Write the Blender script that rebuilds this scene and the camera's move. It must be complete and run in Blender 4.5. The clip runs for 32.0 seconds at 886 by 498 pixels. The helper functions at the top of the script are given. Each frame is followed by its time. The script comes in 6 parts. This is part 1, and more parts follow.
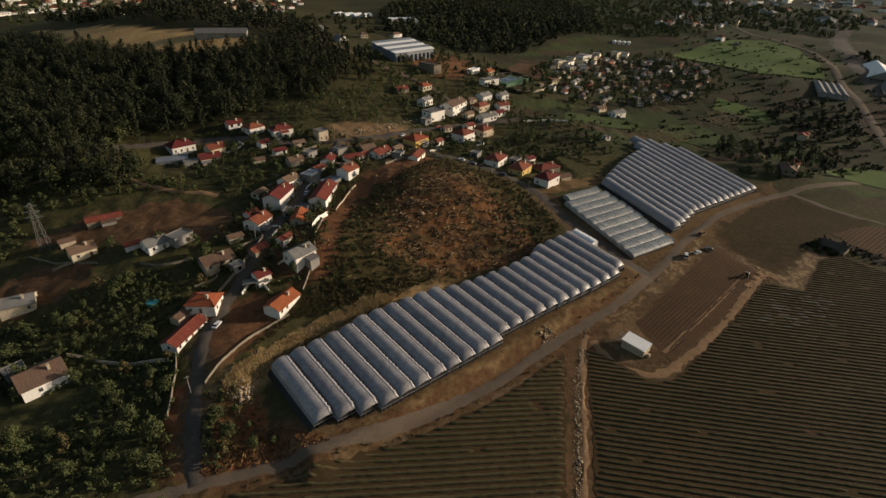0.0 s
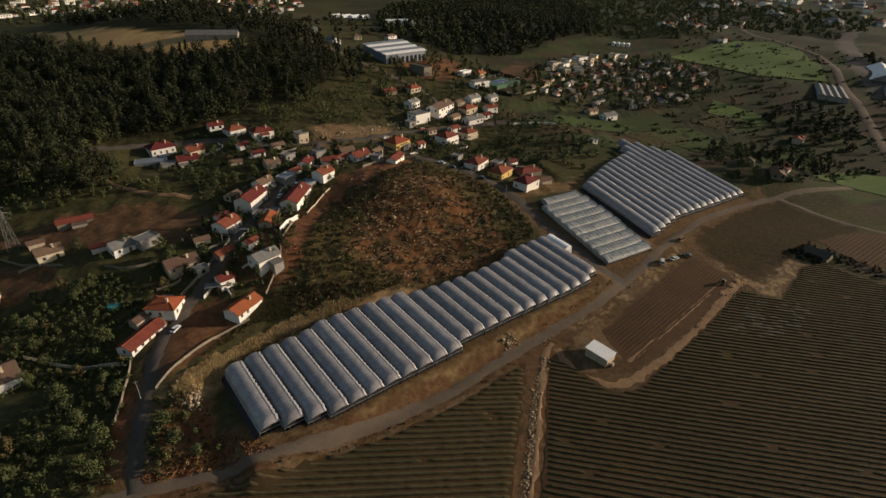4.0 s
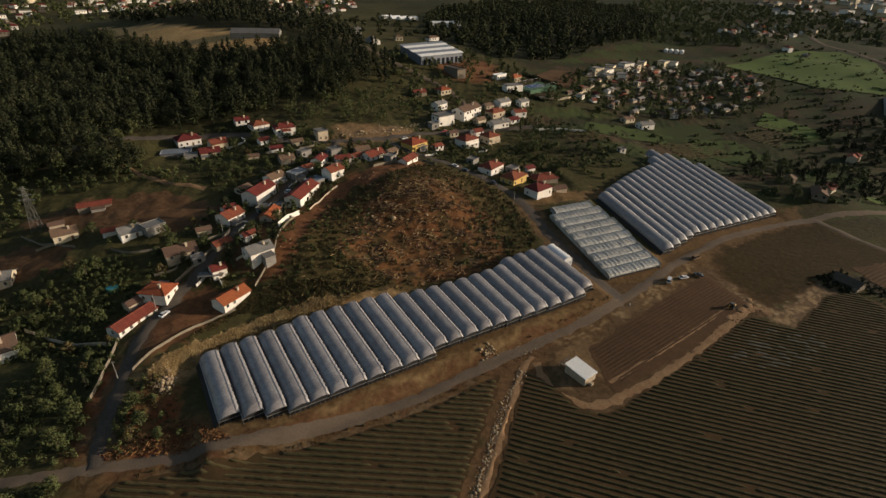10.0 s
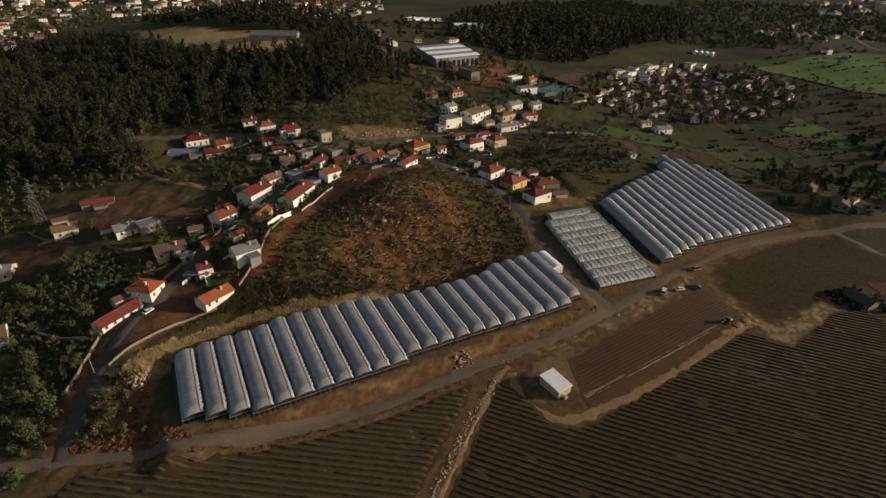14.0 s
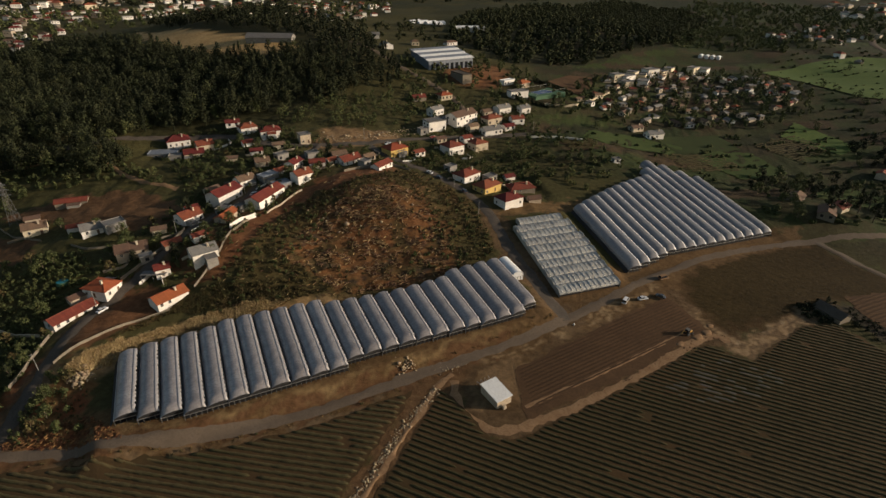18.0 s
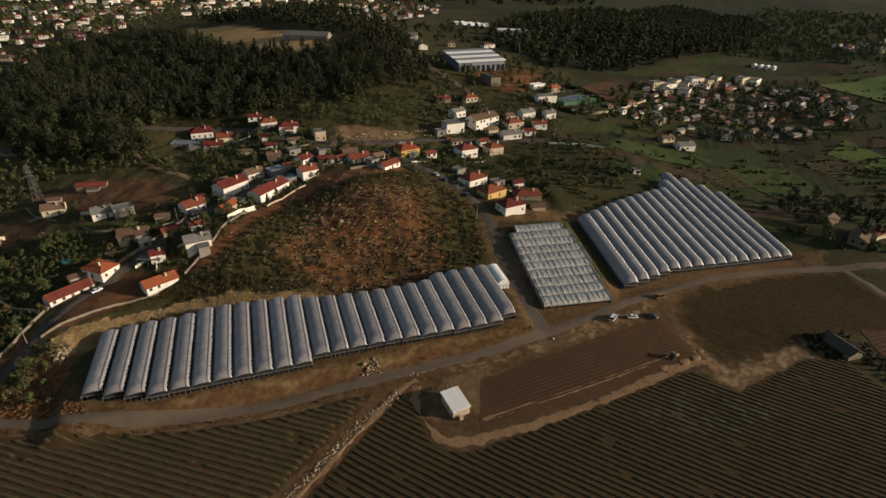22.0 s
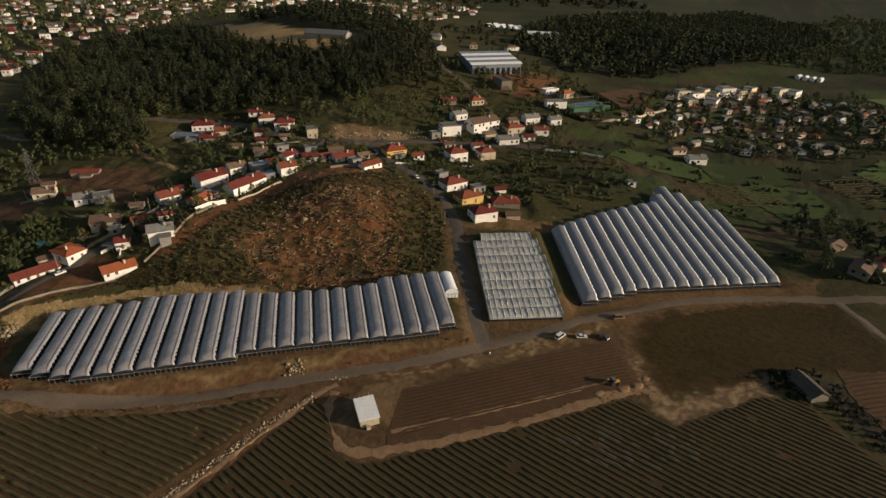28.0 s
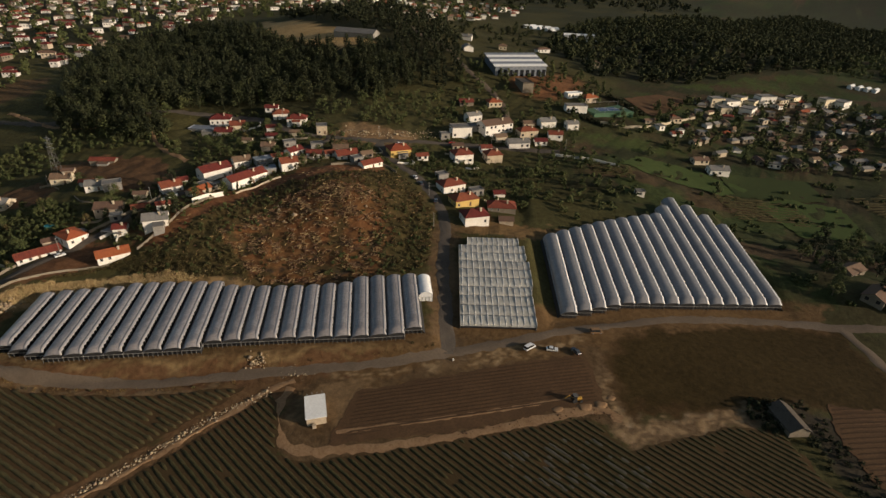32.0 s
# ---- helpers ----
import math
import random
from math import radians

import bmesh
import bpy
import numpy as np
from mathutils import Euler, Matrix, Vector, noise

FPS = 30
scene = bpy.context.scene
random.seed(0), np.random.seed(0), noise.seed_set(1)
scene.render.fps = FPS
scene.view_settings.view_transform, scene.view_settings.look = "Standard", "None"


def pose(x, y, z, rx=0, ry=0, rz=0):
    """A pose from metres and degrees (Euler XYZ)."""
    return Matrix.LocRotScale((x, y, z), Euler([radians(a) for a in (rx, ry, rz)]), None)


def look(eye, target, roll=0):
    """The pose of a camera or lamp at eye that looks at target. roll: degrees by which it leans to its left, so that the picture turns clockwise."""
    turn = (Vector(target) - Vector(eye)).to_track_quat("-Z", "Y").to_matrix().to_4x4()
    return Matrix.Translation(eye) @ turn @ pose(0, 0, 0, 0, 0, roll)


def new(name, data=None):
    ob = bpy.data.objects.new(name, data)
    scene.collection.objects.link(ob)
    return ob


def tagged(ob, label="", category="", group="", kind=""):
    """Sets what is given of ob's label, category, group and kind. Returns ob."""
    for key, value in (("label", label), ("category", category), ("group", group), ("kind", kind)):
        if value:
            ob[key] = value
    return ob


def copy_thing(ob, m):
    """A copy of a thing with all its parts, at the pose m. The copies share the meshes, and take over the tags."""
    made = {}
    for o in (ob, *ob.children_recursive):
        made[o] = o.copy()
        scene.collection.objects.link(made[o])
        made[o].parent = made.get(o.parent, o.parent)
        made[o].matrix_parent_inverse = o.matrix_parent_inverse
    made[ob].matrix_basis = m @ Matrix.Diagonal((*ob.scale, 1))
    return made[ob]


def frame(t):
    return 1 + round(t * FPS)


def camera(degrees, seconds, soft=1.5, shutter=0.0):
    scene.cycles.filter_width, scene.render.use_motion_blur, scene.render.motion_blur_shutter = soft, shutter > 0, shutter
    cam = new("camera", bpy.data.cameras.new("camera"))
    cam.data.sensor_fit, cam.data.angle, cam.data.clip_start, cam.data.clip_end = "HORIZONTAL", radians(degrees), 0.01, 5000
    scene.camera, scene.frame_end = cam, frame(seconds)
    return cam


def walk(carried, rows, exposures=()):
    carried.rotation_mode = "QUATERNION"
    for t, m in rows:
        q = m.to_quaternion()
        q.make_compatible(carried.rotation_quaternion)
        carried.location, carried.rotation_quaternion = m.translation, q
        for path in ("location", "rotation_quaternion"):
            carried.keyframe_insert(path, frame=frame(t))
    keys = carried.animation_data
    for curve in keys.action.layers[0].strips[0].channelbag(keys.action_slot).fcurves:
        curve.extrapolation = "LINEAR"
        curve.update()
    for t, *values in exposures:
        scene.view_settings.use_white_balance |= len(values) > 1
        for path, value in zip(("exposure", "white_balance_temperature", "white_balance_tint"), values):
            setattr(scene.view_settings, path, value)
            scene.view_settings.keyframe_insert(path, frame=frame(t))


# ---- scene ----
cam = camera(79.2, 32.0, soft=1.45)
METRES, EYE, TILT, LEAN, TURN = 190.0, 123.0, -28.8, -1.0, 0.0
ROWS = [
    (0.0, 0.0, 0.0, 0.0, 0.0, 0.0, -0.0),
    (0.5, 0.0108, 0.0017, 0.0009, 0.17, 0.02, -0.09),
    (1.0, 0.0229, 0.0035, 0.0016, 0.35, 0.04, -0.16),
    (1.5, 0.0342, 0.0054, 0.0029, 0.45, 0.06, -0.22),
    (2.0, 0.0472, 0.0075, 0.0034, 0.58, 0.1, -0.21),
    (2.5, 0.0583, 0.0094, 0.0047, 0.68, 0.11, -0.27),
    (4.5, 0.108, 0.0187, 0.0095, 1.19, 0.14, -0.43),
    (5.0, 0.1203, 0.0215, 0.01, 1.29, 0.18, -0.45),
    (5.5, 0.1322, 0.0237, 0.011, 1.33, 0.18, -0.47),
    (6.0, 0.1448, 0.026, 0.0117, 1.39, 0.2, -0.48),
    (6.5, 0.156, 0.0277, 0.0125, 1.44, 0.22, -0.51),
    (7.0, 0.1676, 0.0296, 0.0129, 1.56, 0.25, -0.59),
    (7.5, 0.1779, 0.031, 0.0136, 1.81, 0.26, -0.78),
    (8.0, 0.189, 0.0329, 0.0142, 2.42, 0.29, -1.2),
    (8.5, 0.1997, 0.0343, 0.0147, 3.5, 0.28, -1.85),
    (9.0, 0.2099, 0.0361, 0.0158, 4.53, 0.25, -2.55),
    (9.5, 0.2203, 0.0379, 0.0159, 5.52, 0.23, -3.12),
    (10.0, 0.2315, 0.0405, 0.0169, 6.76, 0.17, -3.84),
    (10.5, 0.2424, 0.0434, 0.0181, 7.74, 0.1, -4.38),
    (11.0, 0.254, 0.047, 0.0192, 8.41, 0.09, -4.67),
    (11.5, 0.2663, 0.0503, 0.0213, 8.86, 0.05, -4.85),
    (12.0, 0.2791, 0.0545, 0.023, 9.33, 0.04, -5.05),
    (12.5, 0.2919, 0.0588, 0.0249, 9.75, 0.01, -5.17),
    (13.0, 0.3067, 0.0634, 0.0277, 9.98, 0.0, -5.22),
    (13.5, 0.3202, 0.0675, 0.03, 10.18, 0.02, -5.21),
    (14.0, 0.3358, 0.072, 0.0324, 10.38, 0.05, -5.2),
    (14.5, 0.351, 0.0769, 0.0345, 10.61, 0.08, -5.28),
    (16.5, 0.4174, 0.0939, 0.0443, 11.42, 0.09, -5.67),
    (17.0, 0.435, 0.0995, 0.0465, 11.63, 0.11, -5.73),
    (17.5, 0.4504, 0.105, 0.0485, 11.94, 0.11, -5.91),
    (18.0, 0.4687, 0.1116, 0.0514, 12.48, 0.09, -6.15),
    (18.5, 0.4847, 0.1178, 0.0541, 12.85, 0.09, -6.35),
    (19.0, 0.5026, 0.1247, 0.0571, 13.31, 0.07, -6.64),
    (19.5, 0.5189, 0.1311, 0.0598, 14.1, 0.01, -7.16),
    (20.0, 0.5369, 0.1374, 0.0629, 15.45, -0.14, -8.05),
    (20.5, 0.5538, 0.1437, 0.0654, 16.38, -0.26, -8.64),
    (21.0, 0.5708, 0.1507, 0.0687, 16.93, -0.34, -8.98),
    (21.5, 0.5858, 0.157, 0.0713, 17.41, -0.4, -9.27),
    (22.0, 0.6015, 0.164, 0.0751, 17.91, -0.47, -9.63),
    (22.5, 0.6177, 0.1713, 0.0784, 18.49, -0.55, -9.94),
    (23.0, 0.6337, 0.1788, 0.0819, 18.9, -0.61, -10.22),
    (23.5, 0.6493, 0.1864, 0.085, 19.5, -0.71, -10.58),
    (24.0, 0.6655, 0.1946, 0.0887, 19.91, -0.79, -10.83),
    (24.5, 0.6809, 0.2031, 0.0922, 20.3, -0.85, -11.08),
    (25.0, 0.6965, 0.2116, 0.0962, 20.77, -0.93, -11.37),
    (25.5, 0.7119, 0.2199, 0.1008, 21.32, -1.03, -11.7),
    (27.5, 0.7745, 0.2551, 0.1215, 23.06, -1.37, -12.75),
    (28.0, 0.7898, 0.264, 0.1264, 23.38, -1.4, -12.96),
    (28.5, 0.8039, 0.2718, 0.1312, 23.63, -1.46, -13.1),
    (29.0, 0.8187, 0.2804, 0.1363, 23.91, -1.52, -13.27),
    (29.5, 0.8336, 0.289, 0.1408, 25.54, -1.89, -14.17),
    (30.0, 0.8511, 0.2995, 0.1468, 26.9, -2.25, -14.88),
    (30.5, 0.8661, 0.309, 0.1519, 27.29, -2.35, -15.08),
    (31.0, 0.8812, 0.3192, 0.1571, 27.84, -2.48, -15.38),
    (31.5, 0.8955, 0.3291, 0.162, 28.21, -2.56, -15.56),
    (32.0, 0.9116, 0.3402, 0.1678, 28.58, -2.64, -15.72),
]
walk(cam, [(t, pose(0, 0, EYE, TILT, LEAN, TURN) @ pose(METRES * x, METRES * y, METRES * z, 90 + pitch, roll, yaw)) for t, x, y, z, yaw, pitch, roll in ROWS],
     exposures=[(0.0, -0.05), (32.0, -0.05)])

# ---- light: low warm sun from the east-north-east, clear hazy sky ----
SUN_EL, SUN_AZ = 14.5, 77.0          # degrees; azimuth clockwise from +y
world = bpy.data.worlds.new("sky")
scene.world = world
world.use_nodes = True
wn = world.node_tree.nodes
sky = wn.new("ShaderNodeTexSky")
sky.sky_type = "NISHITA"
sky.sun_disc = False
sky.sun_elevation, sky.sun_rotation = radians(SUN_EL), radians(SUN_AZ)
sky.air_density, sky.dust_density = 1.3, 2.0
wn["Background"].inputs["Strength"].default_value = 0.09
world.node_tree.links.new(sky.outputs["Color"], wn["Background"].inputs["Color"])
lamp = bpy.data.lights.new("sun", "SUN")
lamp.energy, lamp.angle, lamp.color = 4.9, radians(0.6), (1.0, 0.835, 0.66)
sun_to = Vector((math.sin(radians(SUN_AZ)) * math.cos(radians(SUN_EL)), math.cos(radians(SUN_AZ)) * math.cos(radians(SUN_EL)), math.sin(radians(SUN_EL))))
new("sun", lamp).matrix_world = look(sun_to * 900, (0, 0, 0))

# ---- materials ----


def mix_rgb(nt, fac, a, b, mode="MIX"):
    n = nt.nodes.new("ShaderNodeMix")
    n.data_type, n.blend_type = "RGBA", mode
    for k, v in ((0, fac), (6, a), (7, b)):
        if isinstance(v, bpy.types.NodeSocket):
            nt.links.new(v, n.inputs[k])
        elif k == 0:
            n.inputs[k].default_value = v
        else:
            n.inputs[k].default_value = (*v, 1)
    return n.outputs[2]


def ramp(nt, fac, lo, hi):
    n = nt.nodes.new("ShaderNodeMapRange")
    n.inputs[1].default_value, n.inputs[2].default_value = lo, hi
    nt.links.new(fac, n.inputs[0])
    return n.outputs[0]


def noise_out(nt, scale, detail=4.0, rough=0.6, coord="Object", stretch=None):
    tc = nt.nodes.new("ShaderNodeTexCoord")
    src = tc.outputs[coord]
    if stretch:
        mp = nt.nodes.new("ShaderNodeMapping")
        mp.inputs["Scale"].default_value = stretch
        nt.links.new(src, mp.inputs[0])
        src = mp.outputs[0]
    n = nt.nodes.new("ShaderNodeTexNoise")
    n.inputs["Scale"].default_value, n.inputs["Detail"].default_value, n.inputs["Roughness"].default_value = scale, detail, rough
    nt.links.new(src, n.inputs["Vector"])
    return n.outputs["Fac"]


def material(name, a, b, big=0.05, fine=0.8, rough=0.85, metal=0.0, bump=0.3, bump_size=0.1, c=None, island=0.0, per_object=0.0, cover=False, stretch=None, spec=0.4, coat=0.0, sheen=0.0):
    """Colour a to b by a broad noise, c flecked in by a fine one, bump from the fine one."""
    m = bpy.data.materials.new(name)
    m.use_nodes = True
    nt = m.node_tree
    bs = nt.nodes["Principled BSDF"]
    n1 = noise_out(nt, big, 5.0, 0.65, stretch=stretch)
    n2 = noise_out(nt, fine, 6.0, 0.7, stretch=stretch)
    if cover:
        at = nt.nodes.new("ShaderNodeVertexColor")
        at.layer_name = "cover"
        base = at.outputs[0]
        base = mix_rgb(nt, 0.75, base, mix_rgb(nt, ramp(nt, n1, 0.3, 0.7), a, b), "MULTIPLY")
    else:
        base = mix_rgb(nt, ramp(nt, n1, 0.35, 0.65), a, b)
    base = mix_rgb(nt, ramp(nt, n2, 0.45, 0.75), base, c if c else tuple(v * 0.55 for v in a)) if not cover else mix_rgb(nt, ramp(nt, n2, 0.35, 0.8), base, mix_rgb(nt, 1.0, base, (0.36, 0.35, 0.32), "MULTIPLY"))
    if island or per_object:
        if island:
            g = nt.nodes.new("ShaderNodeNewGeometry")
            r = g.outputs["Random Per Island"]
        else:
            r = nt.nodes.new("ShaderNodeObjectInfo").outputs["Random"]
        hs = nt.nodes.new("ShaderNodeHueSaturation")
        amount = island or per_object
        mr = nt.nodes.new("ShaderNodeMapRange")
        mr.inputs[3].default_value, mr.inputs[4].default_value = 1 - amount, 1 + amount
        nt.links.new(r, mr.inputs[0])
        nt.links.new(mr.outputs[0], hs.inputs["Value"])
        mh = nt.nodes.new("ShaderNodeMapRange")
        mh.inputs[3].default_value, mh.inputs[4].default_value = 0.5 - 0.04 * amount, 0.5 + 0.05 * amount
        nt.links.new(r, mh.inputs[0])
        nt.links.new(mh.outputs[0], hs.inputs["Hue"])
        nt.links.new(base, hs.inputs["Color"])
        base = hs.outputs[0]
    nt.links.new(base, bs.inputs["Base Color"])
    bs.inputs["Roughness"].default_value, bs.inputs["Metallic"].default_value = rough, metal
    bs.inputs["Specular IOR Level"].default_value = spec
    bs.inputs["Coat Weight"].default_value = coat
    bs.inputs["Sheen Weight"].default_value, bs.inputs["Sheen Roughness"].default_value = sheen, 0.35
    if bump:
        bp = nt.nodes.new("ShaderNodeBump")
        bp.inputs["Strength"].default_value, bp.inputs["Distance"].default_value = bump, bump_size
        nt.links.new(n2, bp.inputs["Height"])
        nt.links.new(bp.outputs[0], bs.inputs["Normal"])
    return m


M = {
    "ground": material("ground_cover", (0.66, 0.6, 0.54), (1.05, 1.02, 1.0), 0.06, 0.45, 0.95, bump=0.8, bump_size=0.5, cover=True, spec=0.1),
    "road": material("packed_dirt_road", (0.112, 0.085, 0.061), (0.148, 0.113, 0.082), 0.12, 1.5, 0.95, c=(0.09, 0.068, 0.05), bump=0.3, spec=0.1),
    "asphalt": material("worn_asphalt", (0.075, 0.062, 0.05), (0.1, 0.083, 0.067), 0.15, 2.0, 0.95, bump=0.2, spec=0.15),
    "track": material("sandy_track", (0.21, 0.125, 0.066), (0.27, 0.17, 0.094), 0.2, 1.2, 0.95, c=(0.14, 0.082, 0.044), spec=0.1),
    "soil": material("tilled_brown_soil", (0.072, 0.042, 0.023), (0.104, 0.06, 0.031), 0.09, 1.3, 0.97, c=(0.056, 0.034, 0.019), bump=0.7, bump_size=0.2, spec=0.1),
    "field": material("field_soil_and_weeds", (0.078, 0.045, 0.021), (0.052, 0.036, 0.016), 0.035, 0.9, 0.97, c=(0.05, 0.032, 0.016), bump=0.7, bump_size=0.2, spec=0.1),
    "rows": material("berry_bush_leaves", (0.043, 0.04, 0.016), (0.061, 0.048, 0.021), 0.045, 1.2, 0.9, c=(0.027, 0.026, 0.011), bump=0.9, bump_size=0.25, spec=0.15),
    "rows_dry": material("dry_topped_berry_bushes", (0.096, 0.072, 0.034), (0.056, 0.052, 0.021), 0.06, 1.0, 0.9, c=(0.056, 0.044, 0.02), bump=0.9, bump_size=0.25, spec=0.15),
    "furrow": material("ridge_soil", (0.065, 0.038, 0.021), (0.086, 0.051, 0.028), 0.1, 1.4, 0.97, bump=0.6, bump_size=0.15, spec=0.1),
    "row_glint": material("pale_glint_strip", (0.085, 0.07, 0.05), (0.06, 0.05, 0.034), 0.3, 2.0, 0.6, bump=0.3),
    "film_dark": material("grey_greenhouse_film", (0.195, 0.179, 0.181), (0.305, 0.285, 0.282), 0.2, 1.4, 0.4, c=(0.13, 0.121, 0.124), bump=0.5, bump_size=0.08, spec=0.5, per_object=0.18),
    "film_grey": material("silver_greenhouse_film", (0.185, 0.177, 0.18), (0.25, 0.24, 0.238), 0.14, 1.1, 0.4, c=(0.14, 0.134, 0.138), bump=0.4, bump_size=0.08, spec=0.5, per_object=0.12),
    "film_pale": material("milky_greenhouse_film", (0.42, 0.405, 0.37), (0.25, 0.244, 0.22), 0.45, 1.3, 0.5, c=(0.27, 0.26, 0.23), bump=0.35, bump_size=0.08, spec=0.4, per_object=0.12),
    "film_white": material("white_greenhouse_film", (0.74, 0.74, 0.73), (0.66, 0.66, 0.66), 0.3, 1.2, 0.45, c=(0.6, 0.6, 0.6), bump=0.1),
    # hem tones, lightened to paint the sun glare along each bay's edge
    "film_hem_glare": material("pale_hem_with_glare", (0.72, 0.7, 0.68), (0.58, 0.565, 0.55), 0.3, 1.4, 0.5, c=(0.46, 0.45, 0.44), bump=0.3, bump_size=0.05),
    "hem_glare_grey": material("grey_hem_with_glare", (0.34, 0.325, 0.325), (0.27, 0.258, 0.26), 0.3, 1.4, 0.5, c=(0.2, 0.192, 0.195), bump=0.3, bump_size=0.05),
    "stalk": material("rust_coloured_dry_stalks", (0.15, 0.066, 0.032), (0.21, 0.105, 0.05), 0.3, 2.0, 0.95, c=(0.1, 0.046, 0.024), bump=0.3, island=0.5, spec=0.1),
    "steel_dark": material("weathered_lattice_steel", (0.1, 0.098, 0.092), (0.13, 0.125, 0.118), 0.5, 3.0, 0.7, bump=0.1),
    "steel": material("galvanised_steel", (0.42, 0.42, 0.42), (0.5, 0.5, 0.49), 0.5, 3.0, 0.45, metal=0.7, bump=0.1),
    # black side curtains, and the shade painted inside the open bays
    "black": material("black_cloth_and_bay_shade", (0.016, 0.016, 0.017), (0.028, 0.027, 0.027), 0.3, 2.0, 0.8, bump=0.2),
    "white": material("white_render_wall", (0.8, 0.76, 0.7), (0.7, 0.655, 0.59), 0.25, 1.5, 0.9, c=(0.56, 0.52, 0.46), bump=0.15, bump_size=0.03, per_object=0.12, spec=0.2),
    "cream": material("cream_render_wall", (0.55, 0.46, 0.34), (0.44, 0.36, 0.26), 0.25, 1.5, 0.9, bump=0.15, bump_size=0.03, per_object=0.2, spec=0.2),
    "grey": material("bare_concrete_wall", (0.3, 0.28, 0.25), (0.22, 0.205, 0.185), 0.25, 1.5, 0.92, bump=0.3, bump_size=0.04, spec=0.2),
    "pale_yellow": material("pale_yellow_render_wall", (0.64, 0.55, 0.4), (0.54, 0.46, 0.33), 0.25, 1.5, 0.9, c=(0.45, 0.38, 0.27), bump=0.1, per_object=0.2, spec=0.2),
    "yellow": material("ochre_yellow_wall", (0.6, 0.42, 0.14), (0.52, 0.36, 0.12), 0.25, 1.5, 0.9, c=(0.45, 0.3, 0.1), bump=0.1, spec=0.2),
    "stone": material("granite_stone_wall", (0.25, 0.21, 0.16), (0.17, 0.145, 0.11), 0.4, 1.8, 0.95, bump=0.6, bump_size=0.08, spec=0.15),
    "tile_red": material("red_clay_tiles", (0.2, 0.043, 0.028), (0.13, 0.034, 0.024), 0.3, 1.8, 0.85, c=(0.12, 0.038, 0.028), bump=0.4, bump_size=0.06, per_object=0.3, spec=0.2),
    "tile_orange": material("orange_clay_tiles", (0.3, 0.078, 0.032), (0.23, 0.062, 0.028), 0.3, 1.8, 0.85, c=(0.2, 0.06, 0.032), bump=0.4, bump_size=0.06, per_object=0.15, spec=0.2),
    "tile_brown": material("weathered_brown_tiles", (0.17, 0.1, 0.065), (0.13, 0.085, 0.06), 0.3, 1.8, 0.9, c=(0.09, 0.065, 0.05), bump=0.4, bump_size=0.06, per_object=0.25, spec=0.2),
    "roof_grey": material("grey_fibre_cement_roof", (0.2, 0.19, 0.175), (0.15, 0.14, 0.13), 0.3, 1.5, 0.85, bump=0.3, bump_size=0.05, per_object=0.2, spec=0.25),
    "roof_white": material("pale_sheet_metal_roof", (0.78, 0.77, 0.74), (0.7, 0.69, 0.66), 0.3, 1.5, 0.6, c=(0.6, 0.59, 0.56), bump=0.15, spec=0.3),
    "roof_blue": material("grey_blue_sheet_roof", (0.16, 0.18, 0.21), (0.21, 0.23, 0.26), 0.3, 1.5, 0.55, bump=0.15, spec=0.3),
    "glass": material("dark_window_glass", (0.02, 0.022, 0.026), (0.03, 0.032, 0.036), 0.5, 2.0, 0.12, bump=0.0, spec=0.6),
    "frame": material("painted_window_frame", (0.5, 0.48, 0.44), (0.42, 0.4, 0.37), 0.6, 3.0, 0.6, bump=0.05),
    "rock": material("tan_quarried_rock", (0.27, 0.205, 0.135), (0.35, 0.27, 0.18), 0.2, 1.5, 0.95, c=(0.22, 0.16, 0.1), bump=0.7, bump_size=0.2, island=0.3, spec=0.15),
    "log": material("dry_brush_and_logs", (0.17, 0.095, 0.05), (0.27, 0.175, 0.105), 0.3, 2.0, 0.95, c=(0.1, 0.056, 0.032), bump=0.4, island=0.65, spec=0.1),
    "bark": material("tree_bark", (0.12, 0.09, 0.065), (0.18, 0.145, 0.11), 0.8, 4.0, 0.95, bump=0.5, spec=0.1),
    "leaf": material("broadleaf_foliage", (0.052, 0.064, 0.023), (0.088, 0.094, 0.036), 0.04, 0.3, 0.9, c=(0.038, 0.045, 0.019), bump=0, island=0.3, spec=0.15),
    "leaf_wood": material("mixed_wood_foliage", (0.027, 0.033, 0.015), (0.05, 0.053, 0.023), 0.03, 0.3, 0.9, c=(0.022, 0.027, 0.013), bump=0, island=0.3, spec=0.12),
    "leaf_dark": material("eucalyptus_foliage", (0.0165, 0.0205, 0.0105), (0.036, 0.039, 0.019), 0.022, 0.25, 0.9, c=(0.018, 0.022, 0.012), bump=0, island=0.26, spec=0.12),
    "scrub": material("dry_scrub_foliage", (0.082, 0.06, 0.026), (0.055, 0.056, 0.023), 0.06, 0.7, 0.9, c=(0.075, 0.043, 0.02), bump=0, island=0.6, spec=0.15),
    "grass_bank": material("tan_bank_grass", (0.2, 0.125, 0.055), (0.13, 0.085, 0.038), 0.1, 0.8, 0.95, bump=0, island=0.4, spec=0.1),
    "grass_dry": material("straw_coloured_dry_grass", (0.52, 0.38, 0.2), (0.38, 0.27, 0.135), 0.1, 0.8, 0.95, bump=0, island=0.35, spec=0.1),
    "paint_white": material("white_car_paint", (0.7, 0.7, 0.7), (0.68, 0.68, 0.68), 0.5, 2.0, 0.25, bump=0, coat=0.6),
    "paint_dark": material("dark_grey_car_paint", (0.05, 0.055, 0.065), (0.055, 0.06, 0.07), 0.5, 2.0, 0.25, bump=0, coat=0.6),
